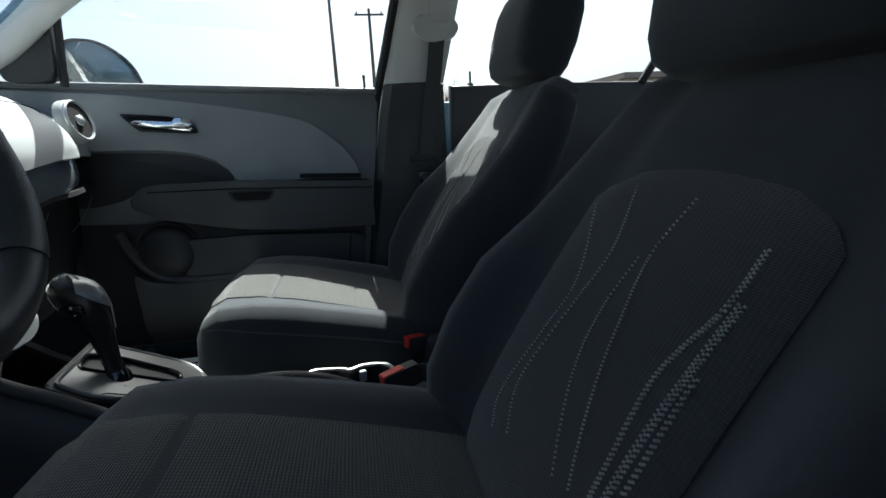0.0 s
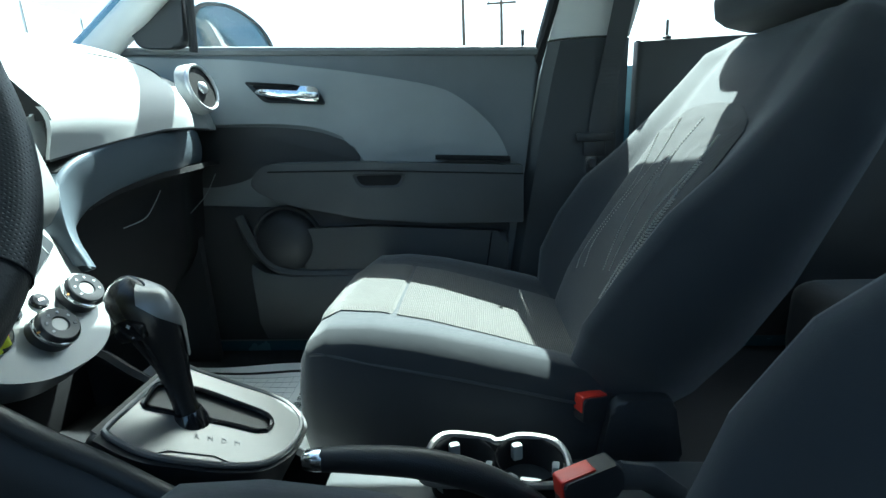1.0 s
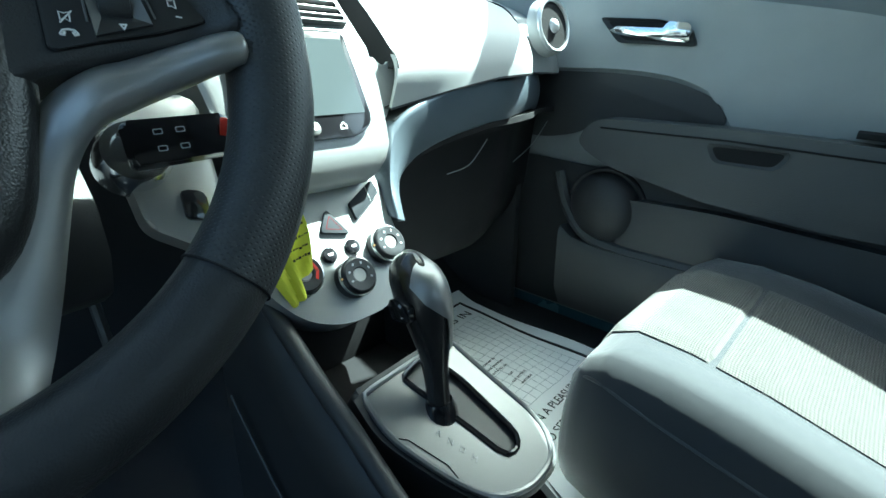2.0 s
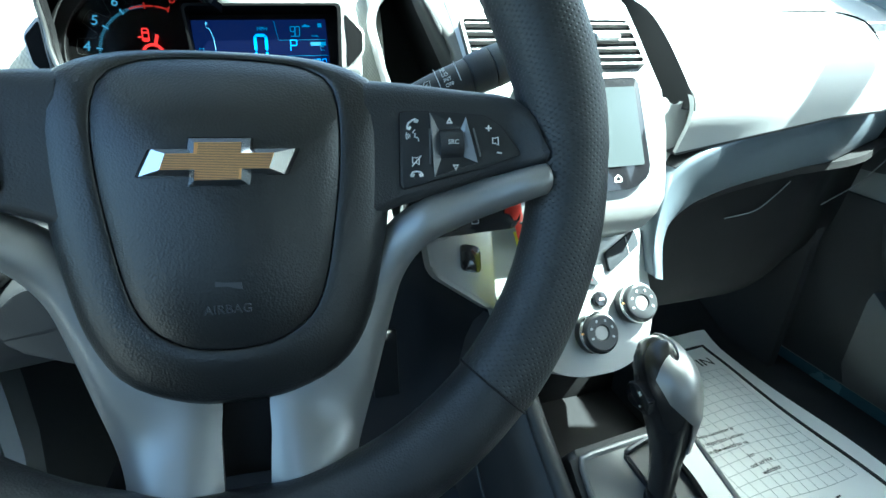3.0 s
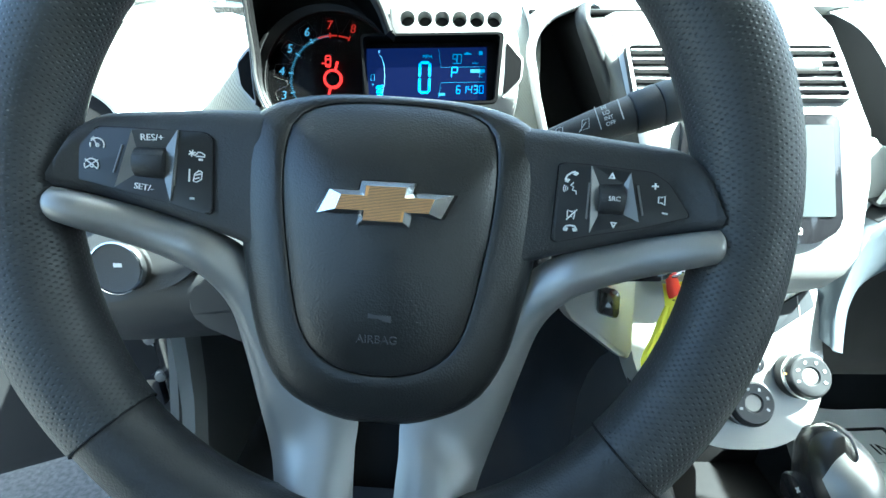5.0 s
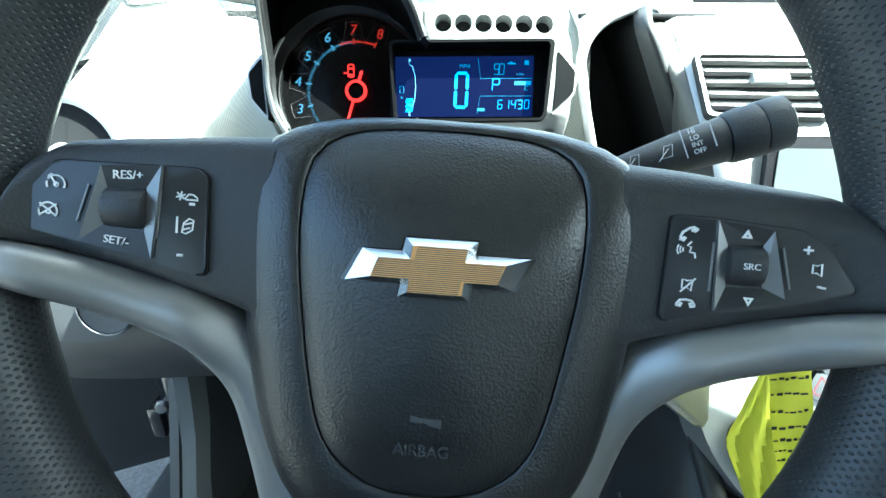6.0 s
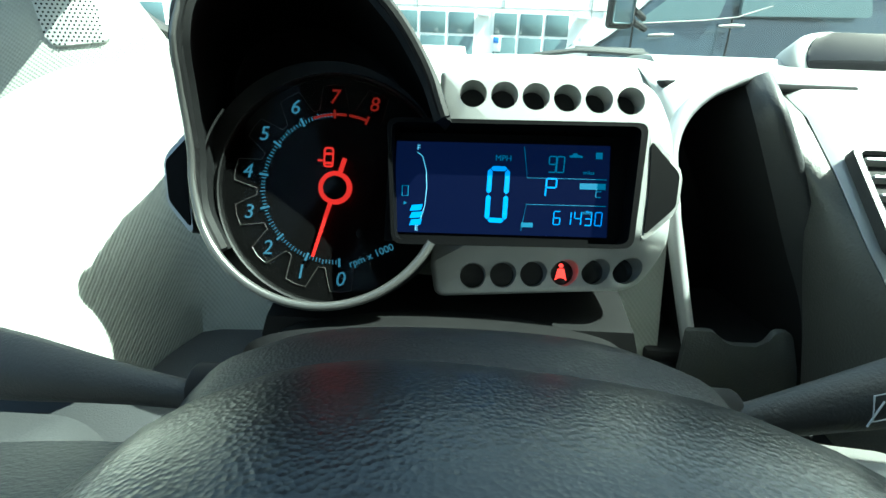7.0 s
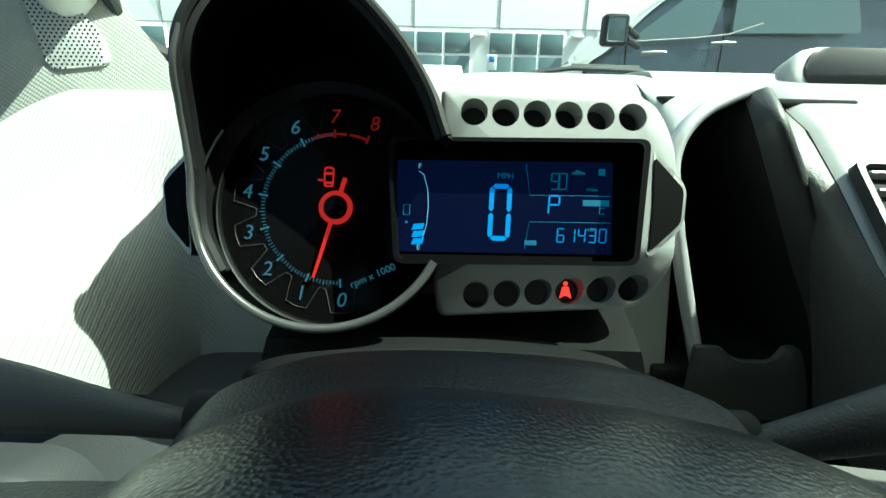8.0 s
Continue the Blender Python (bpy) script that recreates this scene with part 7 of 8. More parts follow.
part("grid_print", joined(*grid), M_print, matm, "fine grey printed grid")
solo("trim_10", loft([[(-0.676, y, z), (-0.664, y + 0.012, z), (-0.664, y + 0.05, z), (-0.676, y + 0.065, z)] for y, z in ((0.690, 0.36), (0.715, 0.47), (0.745, 0.55), (0.758, 0.62), (0.765, 0.68))]), M_mid, "pale grey trim strip on the kick panel", "trim", "structure")
# left kick panel: door seal and sill trim
solo("trim_8", tube(curve_pts([(-0.735, 0.98, 1.05), (-0.73, 0.93, 0.85), (-0.72, 0.88, 0.62), (-0.72, 0.80, 0.45), (-0.72, 0.62, 0.405), (-0.72, 0.0, 0.40), (-0.72, -0.1, 0.40)], 6), 0.012, 8), M_rubber, "black rubber door seal round the opening", "door seal", "structure")
solo("wall_kick_right", sheet([[(0.705, y, z) for y in (0.86, 1.0, 1.2, 1.36)] for z in (0.30, 0.6, 1.0)], 0.02), M_carpet, "dark carpeted kick panel by the passenger's feet", "wall", "structure")
solo("wall_kick", sheet([[(-0.690, y0 + (1.2 - y0) * u, z) for u in np.linspace(0, 1, 6)] for y0, z in ((0.70, 0.33), (0.715, 0.48), (0.76, 0.60), (0.79, 0.70), (0.80, 0.84))], 0.012), M_dark, "grey kick panel beside the pedals", "wall", "structure")
ped = thing("brake_pedal", (-0.33, 0.92, 0.42), "black brake pedal under the dashboard", "pedal")
part("pad", box((-0.33, 0.90, 0.47), (0.11, 0.015, 0.06), 0.005, 2), M_rubber, ped, "ribbed rubber pad")
part("arm", tube([(-0.33, 0.912, 0.49), (-0.325, 0.96, 0.60), (-0.32, 1.0, 0.74)], 0.010, 8), M_dark, ped)
gas = thing("accelerator_pedal", (-0.20, 0.94, 0.36), "black accelerator pedal above the carpet", "pedal")
part("pad", box((-0.20, 0.94, 0.44), (0.05, 0.015, 0.15), 0.005, 2, None), M_rubber, gas)
part("arm", tube([(-0.20, 0.95, 0.5), (-0.20, 1.0, 0.62), (-0.20, 1.03, 0.72)], 0.008, 8), M_dark, gas)

# ---- front seats ----
def cushion_ring(cx, y, zc, zb, zbot, hw, yo=0.0, n=26):
    pts = []
    for i in range(n):
        u = -1 + 2 * i / (n - 1)
        au = abs(u)
        z = zc + (zb - zc) * smooth(0.50, 0.80, au) - 0.050 * smooth(0.88, 1.02, au) ** 1.8
        z -= 0.0035 * math.exp(-((au - 0.59) / 0.02) ** 2)
        pts.append((cx + hw * math.copysign(au ** 0.96, u), y, z))
    side = [(cx + hw * 1.02, y, zb - 0.085), (cx + hw * 1.01, y, (zb + zbot) / 2 - 0.03), (cx + hw * 0.96, y, zbot + 0.02), (cx + hw * 0.88, y, zbot)]
    return pts + side + [(2 * cx - p[0], p[1], p[2]) for p in reversed(side)]


CUSH = [(0.404, 0.455, 0.455, 0.405, 0.185), (0.416, 0.520, 0.518, 0.395, 0.203), (0.416, 0.566, 0.560, 0.385, 0.216), (0.400, 0.598, 0.592, 0.38, 0.224), (0.366, 0.614, 0.615, 0.375, 0.230), (0.30, 0.610, 0.617, 0.37, 0.234), (0.22, 0.594, 0.606, 0.37, 0.236), (0.12, 0.566, 0.583, 0.37, 0.236), (0.02, 0.535, 0.558, 0.37, 0.234), (-0.06, 0.510, 0.530, 0.37, 0.230), (-0.13, 0.490, 0.50, 0.37, 0.22)]
# backrest: rows (height along the back, half width, centre depth, bolster depth, rear depth)
BACK_AXIS = Vector((0, -0.524, 0.852))
BACK_FRONT = Vector((0, 0.852, 0.524))
BACK0 = Vector((0, -0.004, 0.490))
BACK = [(-0.02, 0.170, -0.02, 0.0, -0.10), (0.03, 0.218, 0.000, 0.035, -0.115), (0.10, 0.256, 0.010, 0.068, -0.12), (0.18, 0.276, 0.014, 0.074, -0.12), (0.27, 0.280, 0.014, 0.068, -0.118), (0.36, 0.270, 0.010, 0.038, -0.112), (0.44, 0.262, 0.006, 0.020, -0.105), (0.51, 0.245, 0.004, 0.010, -0.098), (0.565, 0.218, -0.004, 0.006, -0.09), (0.600, 0.182, -0.020, -0.018, -0.08), (0.616, 0.13, -0.045, -0.045, -0.07)]


def back_pt(cx, s, x, d, tall=1.0):
    p = BACK0 + BACK_AXIS * s * tall + BACK_FRONT * d
    return (cx + x, p.y, p.z)


def back_depth(s, au):
    hw, dc, db, dr = lerp_table(BACK, s)
    d = dc + (db - dc) * smooth(0.54, 0.86, au) - (db - dr) * 0.42 * smooth(0.87, 1.02, au) ** 1.7
    return d - 0.006 * math.exp(-((au - 0.545) / 0.03) ** 2)


def back_ring(cx, s, tall, n=30):
    hw, dc, db, dr = lerp_table(BACK, s)
    pts = [back_pt(cx, s, hw * (-1 + 2 * i / (n - 1)), back_depth(s, abs(-1 + 2 * i / (n - 1))), tall) for i in range(n)]
    side = [back_pt(cx, s, hw * 1.01, (db + dr) / 2 - 0.02, tall), back_pt(cx, s, hw * 0.97, dr + 0.02, tall), back_pt(cx, s, hw * 0.80, dr, tall)]
    return pts + side + [(2 * cx - p[0], p[1], p[2]) for p in reversed(side)]


WOVEN = [([(0.129, 0.401), (0.077, 0.315), (0.08, 0.249), (0.096, 0.156), (0.077, 0.121)], 0.0012), ([(0.074, 0.43), (0.05, 0.358), (0.056, 0.295), (0.072, 0.186), (0.042, 0.132)], 0.001), ([(-0.017, 0.429), (-0.006, 0.367), (-0.02, 0.301), (-0.042, 0.23), (-0.073, 0.162)], 0.0018), ([(0.007, 0.363), (0.011, 0.3), (-0.004, 0.232), (-0.05, 0.154)], 0.0014), ([(-0.108, 0.401), (-0.106, 0.35), (-0.088, 0.282), (-0.094, 0.198), (-0.100, 0.12)], 0.003), ([(-0.116, 0.359), (-0.112, 0.303), (-0.108, 0.215), (-0.112, 0.12)], 0.0045), ([(-0.119, 0.30), (-0.120, 0.20)], 0.002)]


def front_seat(cx, label, tall=1.0, head=0.616, lift=0.0):
    up = T3(0, 0, lift)
    seat = thing("front_seat", (cx, 0.1, 0.33), label, "car seat", "front seats")
    rows = []
    st = [Vector((*r[:4],)) for r in CUSH]
    for i in range(len(CUSH) - 1):
        for k in range(3):
            t = k / 3
            rows.append([a + (b - a) * t for a, b in zip(CUSH[i], CUSH[i + 1])])
    rows.append(list(CUSH[-1]))
    cu = part("cushion", loft([cushion_ring(cx, *r) for r in rows]), M_cloth, seat, "charcoal cloth cushion with bolsters", m=up, sharp=70)
    # ribbed insert in two panels
    def insert_row(i):
        y, zc, zb, zbot, hw = rows[i]
        a, b = rows[max(0, i - 1)], rows[min(len(rows) - 1, i + 1)]
        n2 = Vector((b[1] - a[1], -(b[0] - a[0]))).normalized()
        out = []
        for u in np.linspace(-1, 1, 15):
            au = 0.575 * abs(u)
            z = zc + (zb - zc) * smooth(0.50, 0.80, au)
            d = 0.0035 - 0.0032 * smooth(0.88, 1.0, abs(u))
            out.append(Vector((cx + hw * math.copysign(au ** 0.96, u), y + n2.x * d, z + n2.y * d)))
        return out

    cut = next(i for i, r in enumerate(rows) if i > 12 and r[0] < 0.285)
    front, back = [insert_row(i) for i in range(1, cut)], [insert_row(i) for i in range(cut, len(rows) - 3)]
    front.append([p.lerp(q, 0.80) - Vector((0, 0, 0.0045)) for p, q in zip(front[-1], back[0])])
    front.insert(-1, [p.lerp(q, 0.55) for p, q in zip(front[-2], back[0])])
    back.insert(0, [p.lerp(q, 0.12) - Vector((0, 0, 0.0045)) for p, q in zip(back[0], front[-2])])
    part("front_insert", sheet(front, 0.0006), M_insert, cu, "grey ribbed cloth front panel", m=up, sharp=70)
    part("seat_insert", sheet(back, 0.0006), M_insert, cu, "grey ribbed cloth panel", m=up, sharp=70)
    for s in (-1, 1):
        part("piping", tube(curve_pts([(cx + s * 0.196, 0.412, 0.520), (cx + s * 0.207, 0.404, 0.560), (cx + s * 0.222, 0.375, 0.578), (cx + s * 0.233, 0.30, 0.568), (cx + s * 0.237, 0.15, 0.54), (cx + s * 0.236, 0.0, 0.505)], 5), 0.0024, 6), M_dark, cu, "dark piping", m=up)
    part("base", joined(box((cx, 0.14, 0.36), (0.40, 0.44, 0.05), 0.012), box((cx - 0.18, 0.10, 0.325), (0.04, 0.55, 0.05), 0.006), box((cx + 0.18, 0.10, 0.325), (0.04, 0.55, 0.05), 0.006)), M_plastic, seat, "black seat base on its rails")
    ss = []
    for i in range(len(BACK) - 1):
        for k in range(4):
            ss.append(BACK[i][0] + (BACK[i + 1][0] - BACK[i][0]) * k / 4)
    ss.append(BACK[-1][0])
    ba = part("backrest", loft([back_ring(cx, s, tall) for s in ss]), M_cloth, seat, "charcoal cloth backrest with side bolsters", sharp=70)
    pn = []
    for s in np.linspace(0.02, 0.455, 22):
        hw = lerp_table(BACK, s)[0]
        wide = 0.57 * min(hw, 0.262) * (1 - 0.30 * smooth(0.40, 0.46, s) ** 2)
        pn.append([back_pt(cx, s - 0.012 * smooth(0.38, 0.455, s) * abs(u) ** 2, wide * u, back_depth(s, 0) + 0.0035 - 0.006 * smooth(0.80, 1, abs(u)) - 0.004 * smooth(0.43, 0.455, s), tall) for u in np.linspace(-1, 1, 13)])
    part("back_insert", sheet(pn, -0.004), M_insert_dark, ba, "dark ribbed cloth panel", sharp=70)
    # pale woven lines running down the panel, made of small stitches
    for line, w in WOVEN:
        st = []
        path = curve_pts([Vector((x, s, 0)) for x, s in line], 40)
        run = 0.0
        for p, q in zip(path, path[1:]):
            run += (q - p).length
            if run < 0.0032:
                continue
            run = 0.0
            d = (q - p).normalized()
            n2 = Vector((-d.y, d.x, 0))
            rows = 1 if w < 0.002 else 2 if w < 0.004 else 3
            for r in range(rows):
                c = p + n2 * (r - (rows - 1) / 2) * 0.0026 + d * 0.0016 * (r % 2)
                hw = lerp_table(BACK, c.y)[0]
                dep = back_depth(c.y, abs(c.x) / hw) if abs(c.x) > 0.53 * min(hw, 0.262) else back_depth(c.y, 0) + 0.004
                o = [c - d * 0.0010 - n2 * 0.0008, c + d * 0.0010 - n2 * 0.0008, c + d * 0.0010 + n2 * 0.0008, c - d * 0.0010 + n2 * 0.0008]
                st.append(loft([[back_pt(cx, v.y * 1.0, v.x, dep + h, tall) for v in o] for h in (0.001, 0.0052)]))
        part("woven_line", joined(*st), M_thread, ba, "pale dotted woven line")
    hr = thing("headrest", back_pt(cx, head, 0, -0.05), "charcoal cloth headrest on two steel posts", "headrest", "headrests")
    rr = []
    H0 = BACK0 + BACK_AXIS * head + BACK_FRONT * -0.006
    up_h = Vector((0, -0.26, 0.966))
    fr_h = Vector((0, 0.966, 0.26))
    for t, w, d in ((0.0, 0.118, 0.036), (0.010, 0.132, 0.056), (0.035, 0.142, 0.066), (0.09, 0.149, 0.072), (0.15, 0.149, 0.070), (0.19, 0.140, 0.060), (0.21, 0.122, 0.042), (0.218, 0.10, 0.02)):
        c = H0 + up_h * (0.012 + t)
        ring = []
        for i in range(32):
            a = math.tau * i / 32
            ca, sa = math.copysign(abs(math.cos(a)) ** 0.5, math.cos(a)), math.copysign(abs(math.sin(a)) ** 0.6, math.sin(a))
            p = c + fr_h * (d * sa + (0.014 * (abs(ca) ** 3) if sa > 0 else 0))
            ring.append((cx + w * ca, p.y, p.z))
        rr.append(ring)
    part("pad", loft(rr), M_cloth, hr, "charcoal cloth pad", sharp=70)
    for s in (-1, 1):
        p0, p1 = H0 - up_h * 0.05 - fr_h * 0.03, H0 + up_h * 0.05 - fr_h * 0.03
        part("post", tube([(cx + s * 0.055, p0.y, p0.z), (cx + s * 0.055, p1.y, p1.z)], 0.006, 10), M_chrome, hr, "steel post")
    part("recliner_cover", prism(round_poly([(-0.02, 0.40), (-0.04, 0.52), (-0.12, 0.53), (-0.14, 0.42)], 0.02), 0.0, 0.02, axes_m((cx - 0.238, 0, 0), (0, -1, 0), (0, 0, 1)) @ Matrix.Scale(-1, 4, X3), 0.006), M_plastic, seat, "black hinge cover")
    return seat


M_insert_dark = mat("dark ribbed cloth", (0.062, 0.062, 0.061), 0.92, var=0.12, var_scale=9, grain=(2400, 0.0004, "ribs"), sheen=0.2, spec=0.2)
front_seat(0.395, "charcoal and grey cloth passenger seat", 1.085, 0.638)
front_seat(-0.372, "charcoal and grey cloth driver's seat", 1.0, 0.552, 0.030)

# ---- outside ----
solo("ground", box((0, 0, -0.05), (900, 900, 0.1)), M_asphalt, "grey asphalt car park", "ground", "structure")
# bonnet, cowl and wiper
solo("bonnet", sheet([[(x, y, z - 0.03 * (x / 0.7) ** 2) for x in np.linspace(-0.76, 0.76, 13)] for y, z in ((1.42, 1.01), (1.7, 0.985), (2.0, 0.93), (2.2, 0.82), (2.28, 0.6))], 0.01), M_paint, "blue grey car bonnet", "car bonnet", "structure")
solo("trim_9", sheet([[(x, y, z) for x in np.linspace(-0.74, 0.74, 9)] for y, z in ((1.31, 0.99), (1.36, 1.0), (1.43, 1.005))], 0.02), M_plastic, "black cowl under the windscreen", "cowl", "structure")
wip = thing("windscreen_wiper", (0.05, 1.42, 1.03), "black wiper resting at the windscreen's foot", "wiper")
part("arm", tube([(0.06, 1.43, 1.045), (0.0, 1.42, 1.10), (-0.018, 1.41, 1.118), (-0.14, 1.41, 1.121)], [0.010, 0.009, 0.007, 0.005], 8), M_rubber, wip)
part("blade", tube([(-0.01, 1.40, 1.114), (-0.08, 1.40, 1.116), (-0.14, 1.40, 1.117), (-0.215, 1.40, 1.107)], 0.0045, 8), M_rubber, wip)

# dealership ahead
bld = thing("dealership_building", (2, 22, 0), "white panelled showroom with tall windows", "building")
part("wall", box((0, 26, 4), (60, 8, 8), 0.05), M_facade, bld, "white panelled wall")
for x in np.arange(-27.5, 29, 3.6):
    part("panel_joint", box((x, 21.99, 5.9), (0.05, 0.04, 4.2)), M_mid, bld, "dark panel joint")
for z in (4.1, 6.2):
    part("panel_joint", box((0, 21.985, z), (60, 0.04, 0.04)), M_mid, bld)
for i, (x0, x1) in enumerate(((-17.6, -13.0), (-11.6, -8.6), (-7.6, -4.2), (-3.4, 0.14), (0.85, 4.07), (5.4, 8.6), (11.0, 14.0))):
    w = part("window", box(((x0 + x1) / 2, 21.98, 2.10), (x1 - x0, 0.10, 3.8), 0.01), M_facade, bld, "white window frame")
    for k in range(3):
        a, b = x0 + (x1 - x0) * k / 3 + 0.06, x0 + (x1 - x0) * (k + 1) / 3 - 0.06
        for z0, z1 in ((0.40, 2.98), (3.08, 3.90)):
            part("window_glass", box(((a + b) / 2, 21.93, (z0 + z1) / 2), (b - a, 0.04, z1 - z0), 0.005), M_win, w, "dark reflecting glass")
for x in (0.46, 4.55):
    part("wall_lamp", box((x, 21.85, 3.80), (0.5, 0.3, 0.12), 0.03), M_facade, bld, "white wall lamp")
sgn_ = thing("parking_sign", (0.72, 17, 0), "small white and blue parking sign on a post", "sign")
part("post", tube([(0.72, 17, 0), (0.72, 17, 2.6)], 0.03, 8), M_silver_dark, sgn_)
part("board", box((0.72, 16.95, 2.35), (0.32, 0.02, 0.48), 0.01), M_facade, sgn_, "white board")
part("symbol", box((0.72, 16.93, 2.45), (0.18, 0.02, 0.18), 0.01), mat("blue sign paint", (0.03, 0.15, 0.5), 0.5), sgn_)


def car_shape(name, x, y, z0, length, width, height, paint, label, rz=0.0, category="car"):
    c = thing(name, (x, y, 0), label, category)
    M = T3(x, y, z0) @ Matrix.Rotation(radians(rz), 4, "Z")
    prof = [(-0.50, 0.30), (-0.495, 0.55), (-0.47, 0.62), (-0.40, 0.92), (-0.36, 0.98), (-0.10, 1.0), (0.05, 0.97), (0.20, 0.66), (0.25, 0.62), (0.46, 0.54), (0.495, 0.46), (0.50, 0.28), (0.42, 0.16), (-0.42, 0.16)]
    R = []
    for u, q, lift in ((-0.5, 0.93, 0), (-0.46, 0.985, 0), (-0.3, 1.0, 0), (0.3, 1.0, 0), (0.46, 0.985, 0), (0.5, 0.93, 0)):
        R.append([M @ Vector((u * width * (0.82 if p[1] > 0.7 else 1.0), p[0] * length * q, p[1] * height)) for p in round_poly(prof, 0.02, 3)])
    part("body", loft(R), paint, c, sharp=40)
    part("rear_window", prism(round_poly([(-width * 0.33, 0.66 * height), (width * 0.33, 0.66 * height), (width * 0.28, 0.90 * height), (-width * 0.28, 0.90 * height)], 0.05), 0, 0.03, M @ axes_m((0, -0.452 * length, 0), X3, (0, 0.18, 1))), M_win, c, "dark rear window")
    for s in (-1, 1):
        part("side_window", prism(round_poly([(-0.36 * length, 0.64 * height), (0.16 * length, 0.64 * height), (0.02 * length, 0.92 * height), (-0.32 * length, 0.92 * height)], 0.05), -0.02, 0.03, M @ axes_m((s * width * 0.452, 0, 0), (0, s, 0), (0, 0, 1)) @ (I4 if s > 0 else Matrix.Scale(-1, 4, X3))), M_win, c, "dark side windows")
        part("tail_lamp", box((s * width * 0.40, -0.487 * length, 0.58 * height), (0.16, 0.08, 0.16), 0.02, 2, M), M_tail, c, "red tail lamp")
        for yy in (-0.31, 0.31):
            wl = part("wheel", lathe([(0.33, -0.11), (0.34, -0.07), (0.34, 0.07), (0.33, 0.11), (0.22, 0.11), (0.20, 0.07), (0.001, 0.09)], M @ T3(s * width * 0.44, yy * length, 0.34) @ Matrix.Rotation(radians(90 * s), 4, "Y"), 28), M_rubber, c, "black tyre")
            part("rim", lathe([(0.21, 0.08), (0.20, 0.10), (0.06, 0.105), (0.001, 0.12)], M @ T3(s * width * 0.44, yy * length, 0.34) @ Matrix.Rotation(radians(90 * s), 4, "Y"), 20), M_silver, wl, "silver rim")
    part("high_lamp", box((0, -0.415 * length, 0.945 * height), (0.3, 0.05, 0.05), 0.01, 1, M), M_tail, c, "red brake lamp")
    return c


car_shape("hatchback_car", -1.05, 9.4, 0.0, 4.2, 1.8, 1.62, M_wcar, "white hatchback parked before the showroom", 0)
car_shape("sport_utility_car", 8.2, 2.2, 0.0, 4.7, 1.9, 1.82, M_maroon, "maroon sport utility car parked beside", 90)
car_shape("saloon_car", -4.5, 9.0, 0.0, 4.6, 1.85, 1.5, mat("silver blue car paint", (0.25, 0.33, 0.42), 0.25, 0.3, coat=0.8), "silver blue saloon parked further along", 30)

# dark pickup truck across the bow, its nose to the left
trk = thing("pickup_truck", (3.5, 5.8, 0), "dark blue crew-cab pickup with a large wing mirror", "pickup truck")
ty = 4.8
side = round_poly([(0.98, 0.45), (0.94, 0.75), (0.96, 1.02), (1.02, 1.12), (1.15, 1.20), (1.62, 1.62), (1.85, 1.78), (3.2, 1.82), (4.05, 1.76), (4.3, 1.30), (6.2, 1.30), (6.3, 0.60), (6.2, 0.45)], 0.10, 5)
R = []
for yy, q in ((ty + 0.06, 0.97), (ty, 1.0), (ty + 1.95, 1.0), (ty + 2.0, 0.97)):
    R.append([(p[0] if q == 1 else 2.8 + (p[0] - 2.8) * q, yy + (0.16 if p[1] > 1.35 else 0) * (1 if yy < ty + 1 else -1), p[1]) for p in side])
part("body", loft(R), M_truck, trk, "dark blue painted body", sharp=30)
for o in ([(1.36, 1.30), (2.05, 1.36), (2.12, 1.72), (1.86, 1.70)], [(2.22, 1.38), (3.30, 1.40), (3.18, 1.75), (2.22, 1.73)]):
    w = part("side_window", prism(round_poly([(p[0], (p[1] - 0.0) * 1.0) for p in o], 0.05), -0.02, 0.02, axes_m((0, ty + 0.005 + 0.06, 0), X3, (0, 0.02, 1))), M_win, trk, "dark side window")
part("belt_chrome", tube([(1.30, ty - 0.012, 1.285), (1.9, ty - 0.012, 1.33), (2.15, ty - 0.012, 1.36), (2.42, ty - 0.012, 1.45)], 0.006, 8), M_silver_dark, trk, "chrome belt strip")
part("door_gap", tube([(2.12, ty - 0.004, 1.36), (2.12, ty - 0.004, 0.5)], 0.008, 6), M_black, trk)
part("door_gap", tube([(1.32, ty - 0.004, 1.27), (1.34, ty - 0.004, 0.5)], 0.008, 6), M_black, trk)
for x in (1.55, 2.11):
    part("door_handle", tube([(x - 0.10, ty - 0.03, 1.20 if x < 2 else 1.285), (x, ty - 0.045, 1.205 if x < 2 else 1.29), (x + 0.10, ty - 0.03, 1.21 if x < 2 else 1.295)], [0.012, 0.017, 0.012], 10), M_silver_dark, trk, "satin door handle")
tmr = part("wing_mirror", box((1.145, ty - 0.20, 1.345), (0.20, 0.14, 0.235), 0.035, 3), M_black, trk, "large black towing mirror")
part("mirror_glass", box((1.145, ty - 0.272, 1.345), (0.15, 0.006, 0.185), 0.02, 2), M_win, tmr, "reflecting mirror glass")
part("mirror_arm", tube([(1.25, ty - 0.2, 1.36), (1.40, ty + 0.0, 1.33)], 0.025, 8), M_black, tmr)
part("mirror_arm", tube([(1.25, ty - 0.2, 1.28), (1.42, ty + 0.0, 1.25)], 0.025, 8), M_black, tmr)
for x in (1.50, 5.0):
    part("wheel", lathe([(0.43, -0.14), (0.45, -0.10), (0.45, 0.10), (0.43, 0.14), (0.25, 0.14), (0.001, 0.10)], T3(x, ty + 0.15, 0.16) @ Matrix.Rotation(radians(90), 4, "X"), 32), M_rubber, trk, "black tyre")

trk.matrix_basis = T3(-0.26, 0, 0.29) @ trk.matrix_basis
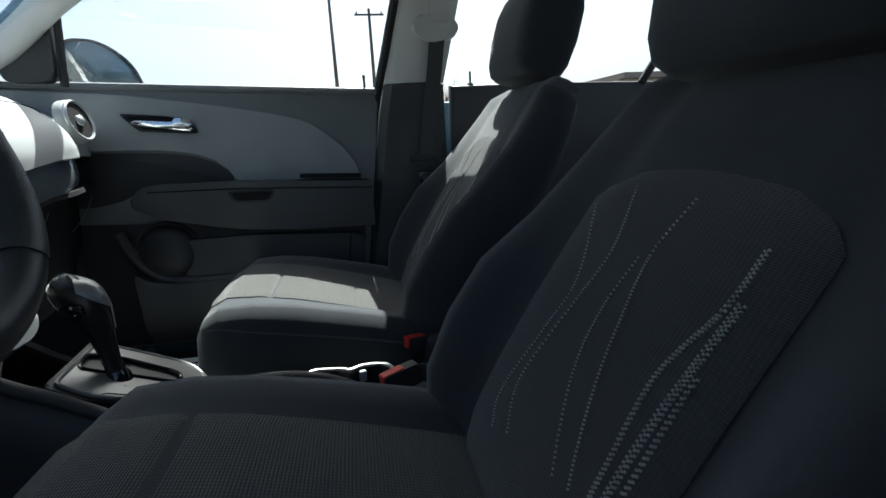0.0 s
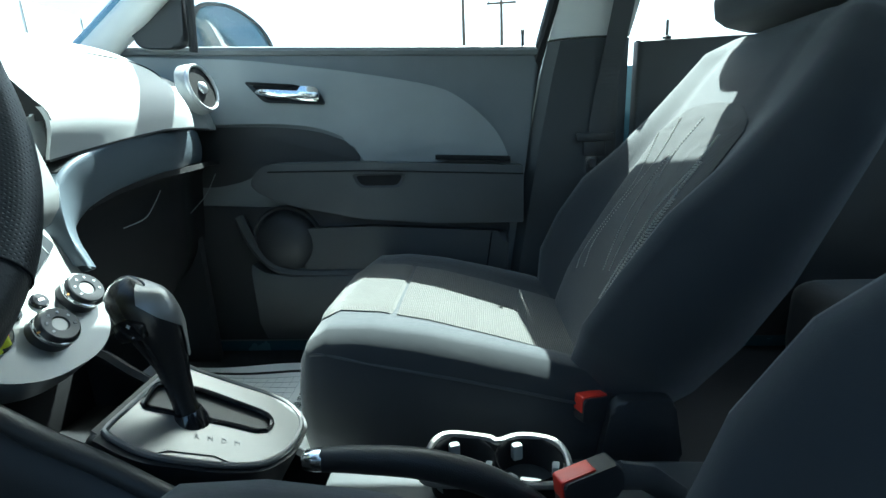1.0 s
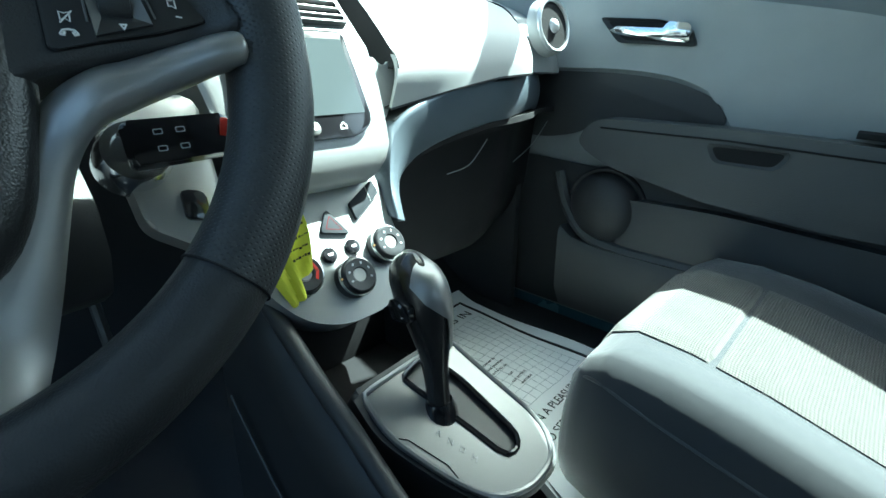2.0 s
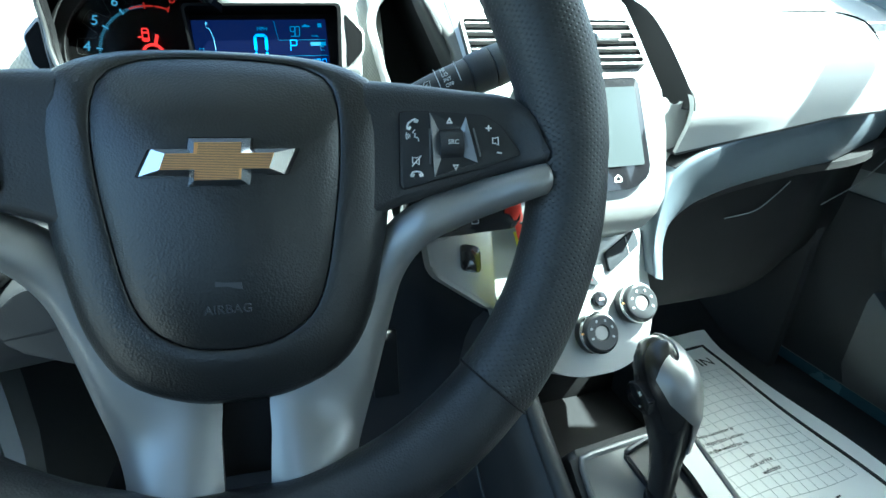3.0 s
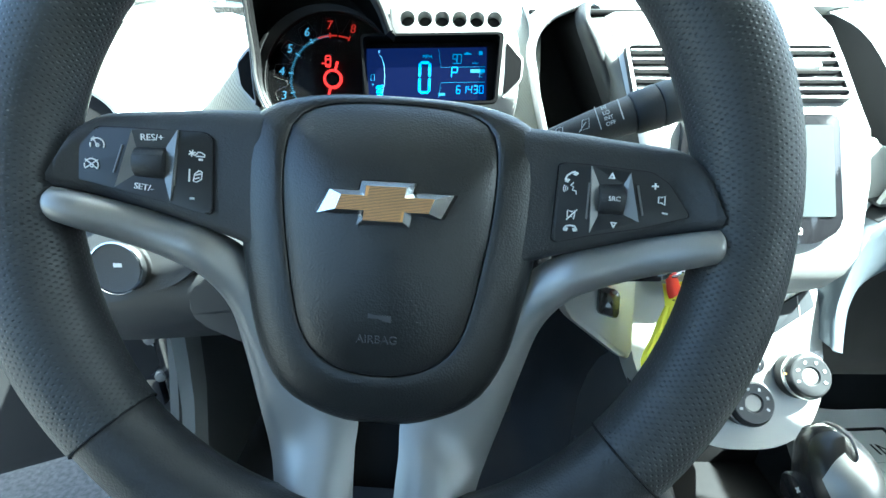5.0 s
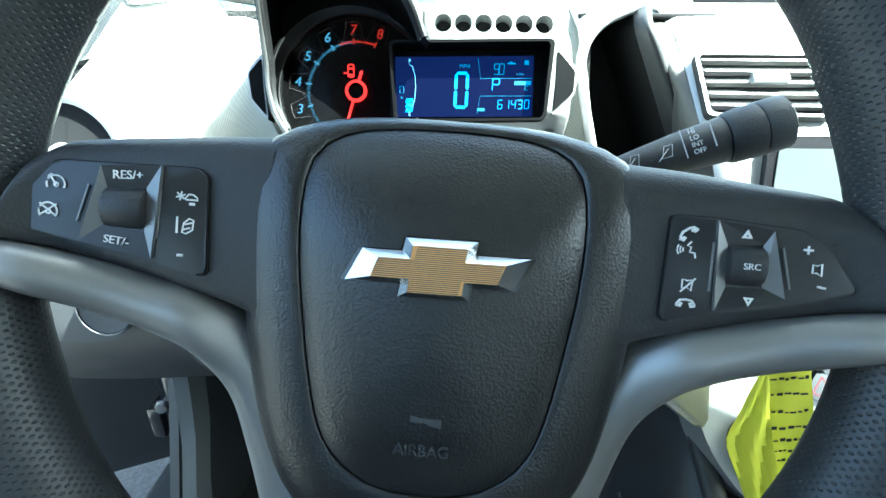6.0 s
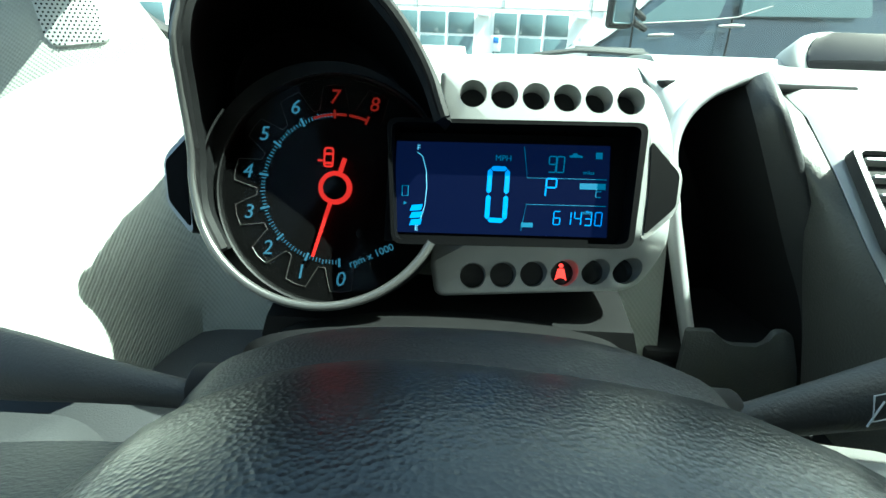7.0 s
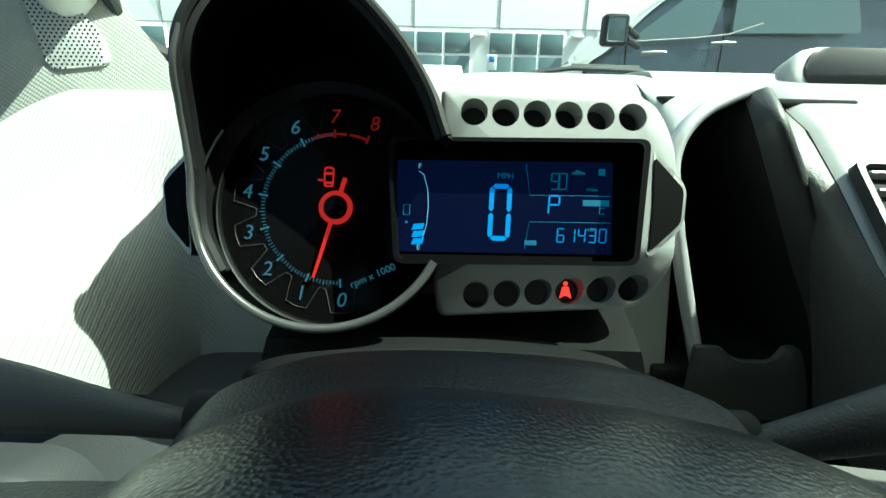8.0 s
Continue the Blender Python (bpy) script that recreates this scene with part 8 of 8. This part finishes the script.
# far right: poles, bushes, tan building
def utility_pole(x, y, h, arm):
    p = thing("utility_pole", (x, y, 0), "tall weathered wooden utility pole", "utility pole", "poles")
    part("mast", tube([(x, y, 0), (x, y, h)], [0.20, 0.12], 10), M_wood, p)
    if arm:
        part("cross_arm", box((x, y, h - 0.5), (0.15, 2.6, 0.15)), M_wood, p, "wooden cross arm")
        for q in (-1.1, 0, 1.1):
            part("insulator", lathe([(0.07, 0), (0.07, 0.2), (0.02, 0.25)], T3(x, y + q, h - 0.42), 10), M_mid, p)


utility_pole(45, 1.0, 13.5, False)
utility_pole(45, -2.4, 12.2, True)

def bare_bush(x, y, h, seed):
    rnd = random.Random(seed)
    b = thing("bare_tree", (x, y, 0), "small leafless tree at the car park's edge", "tree", "far trees")
    part("trunk", tube([(x, y, 0), (x + 0.1, y, h * 0.35)], [0.10, 0.06], 8), M_leaf, b)
    tw = []
    for i in range(70):
        a, e = rnd.uniform(0, math.tau), rnd.uniform(0.4, 1.4)
        l = h * rnd.uniform(0.25, 0.65)
        s = Vector((x + 0.1, y, h * rnd.uniform(0.2, 0.5)))
        d = Vector((math.cos(a) * math.cos(e), math.sin(a) * math.cos(e), math.sin(e)))
        mid = s + d * l * 0.5 + Vector((rnd.uniform(-0.1, 0.1), rnd.uniform(-0.1, 0.1), 0.1))
        tw.append(tube([s, mid, s + d * l], [0.03, 0.02, 0.008], 4, cap=False))
    part("crown", joined(*tw), M_leaf, b, "thin bare twigs")


bare_bush(42, 1.6, 5.2, 3)
bare_bush(40, -8.2, 6.2, 5)
tb = thing("tan_building", (30, -24, 0), "long tan metal-sided building with a low roof", "building")
part("wall", box((34, -30, 1.9), (12, 26, 3.8), 0.05), M_tan, tb, "tan metal siding")
for i in range(52):
    part("rib", box((27.95, -42.8 + 0.5 * i, 1.9), (0.06, 0.08, 3.7)), M_tan, tb)
part("roof", prism([(-44, 0), (-44, 0.35), (-17, 0.35), (-17, 0)], 0, 13, axes_m((27.4, 0, 3.8), (0, 1, 0), (0, 0, 1)), 0.05), mat("brown roof edge", (0.25, 0.20, 0.16), 0.7), tb, "brown roof edge")
for y in (-36, -28, -21):
    part("garage_door", box((27.9, y, 1.4), (0.1, 3.2, 2.8), 0.03), M_facade, tb, "white roller door")
# long low building behind, seen in the wing mirror
bb = thing("warehouse", (14, -26, 0), "long beige warehouse with a flat roof", "building")
part("wall", box((8, -34, 2.4), (26, 10, 4.8), 0.05), M_tan, bb, "beige wall")
part("roof_edge", box((8, -34, 4.95), (26.4, 10.4, 0.3), 0.03), M_mid, bb, "grey roof edge")
for x in (-2, 3, 9, 15):
    part("door", box((x, -28.96, 1.5), (2.6, 0.1, 3.0), 0.03), M_facade, bb, "white door")
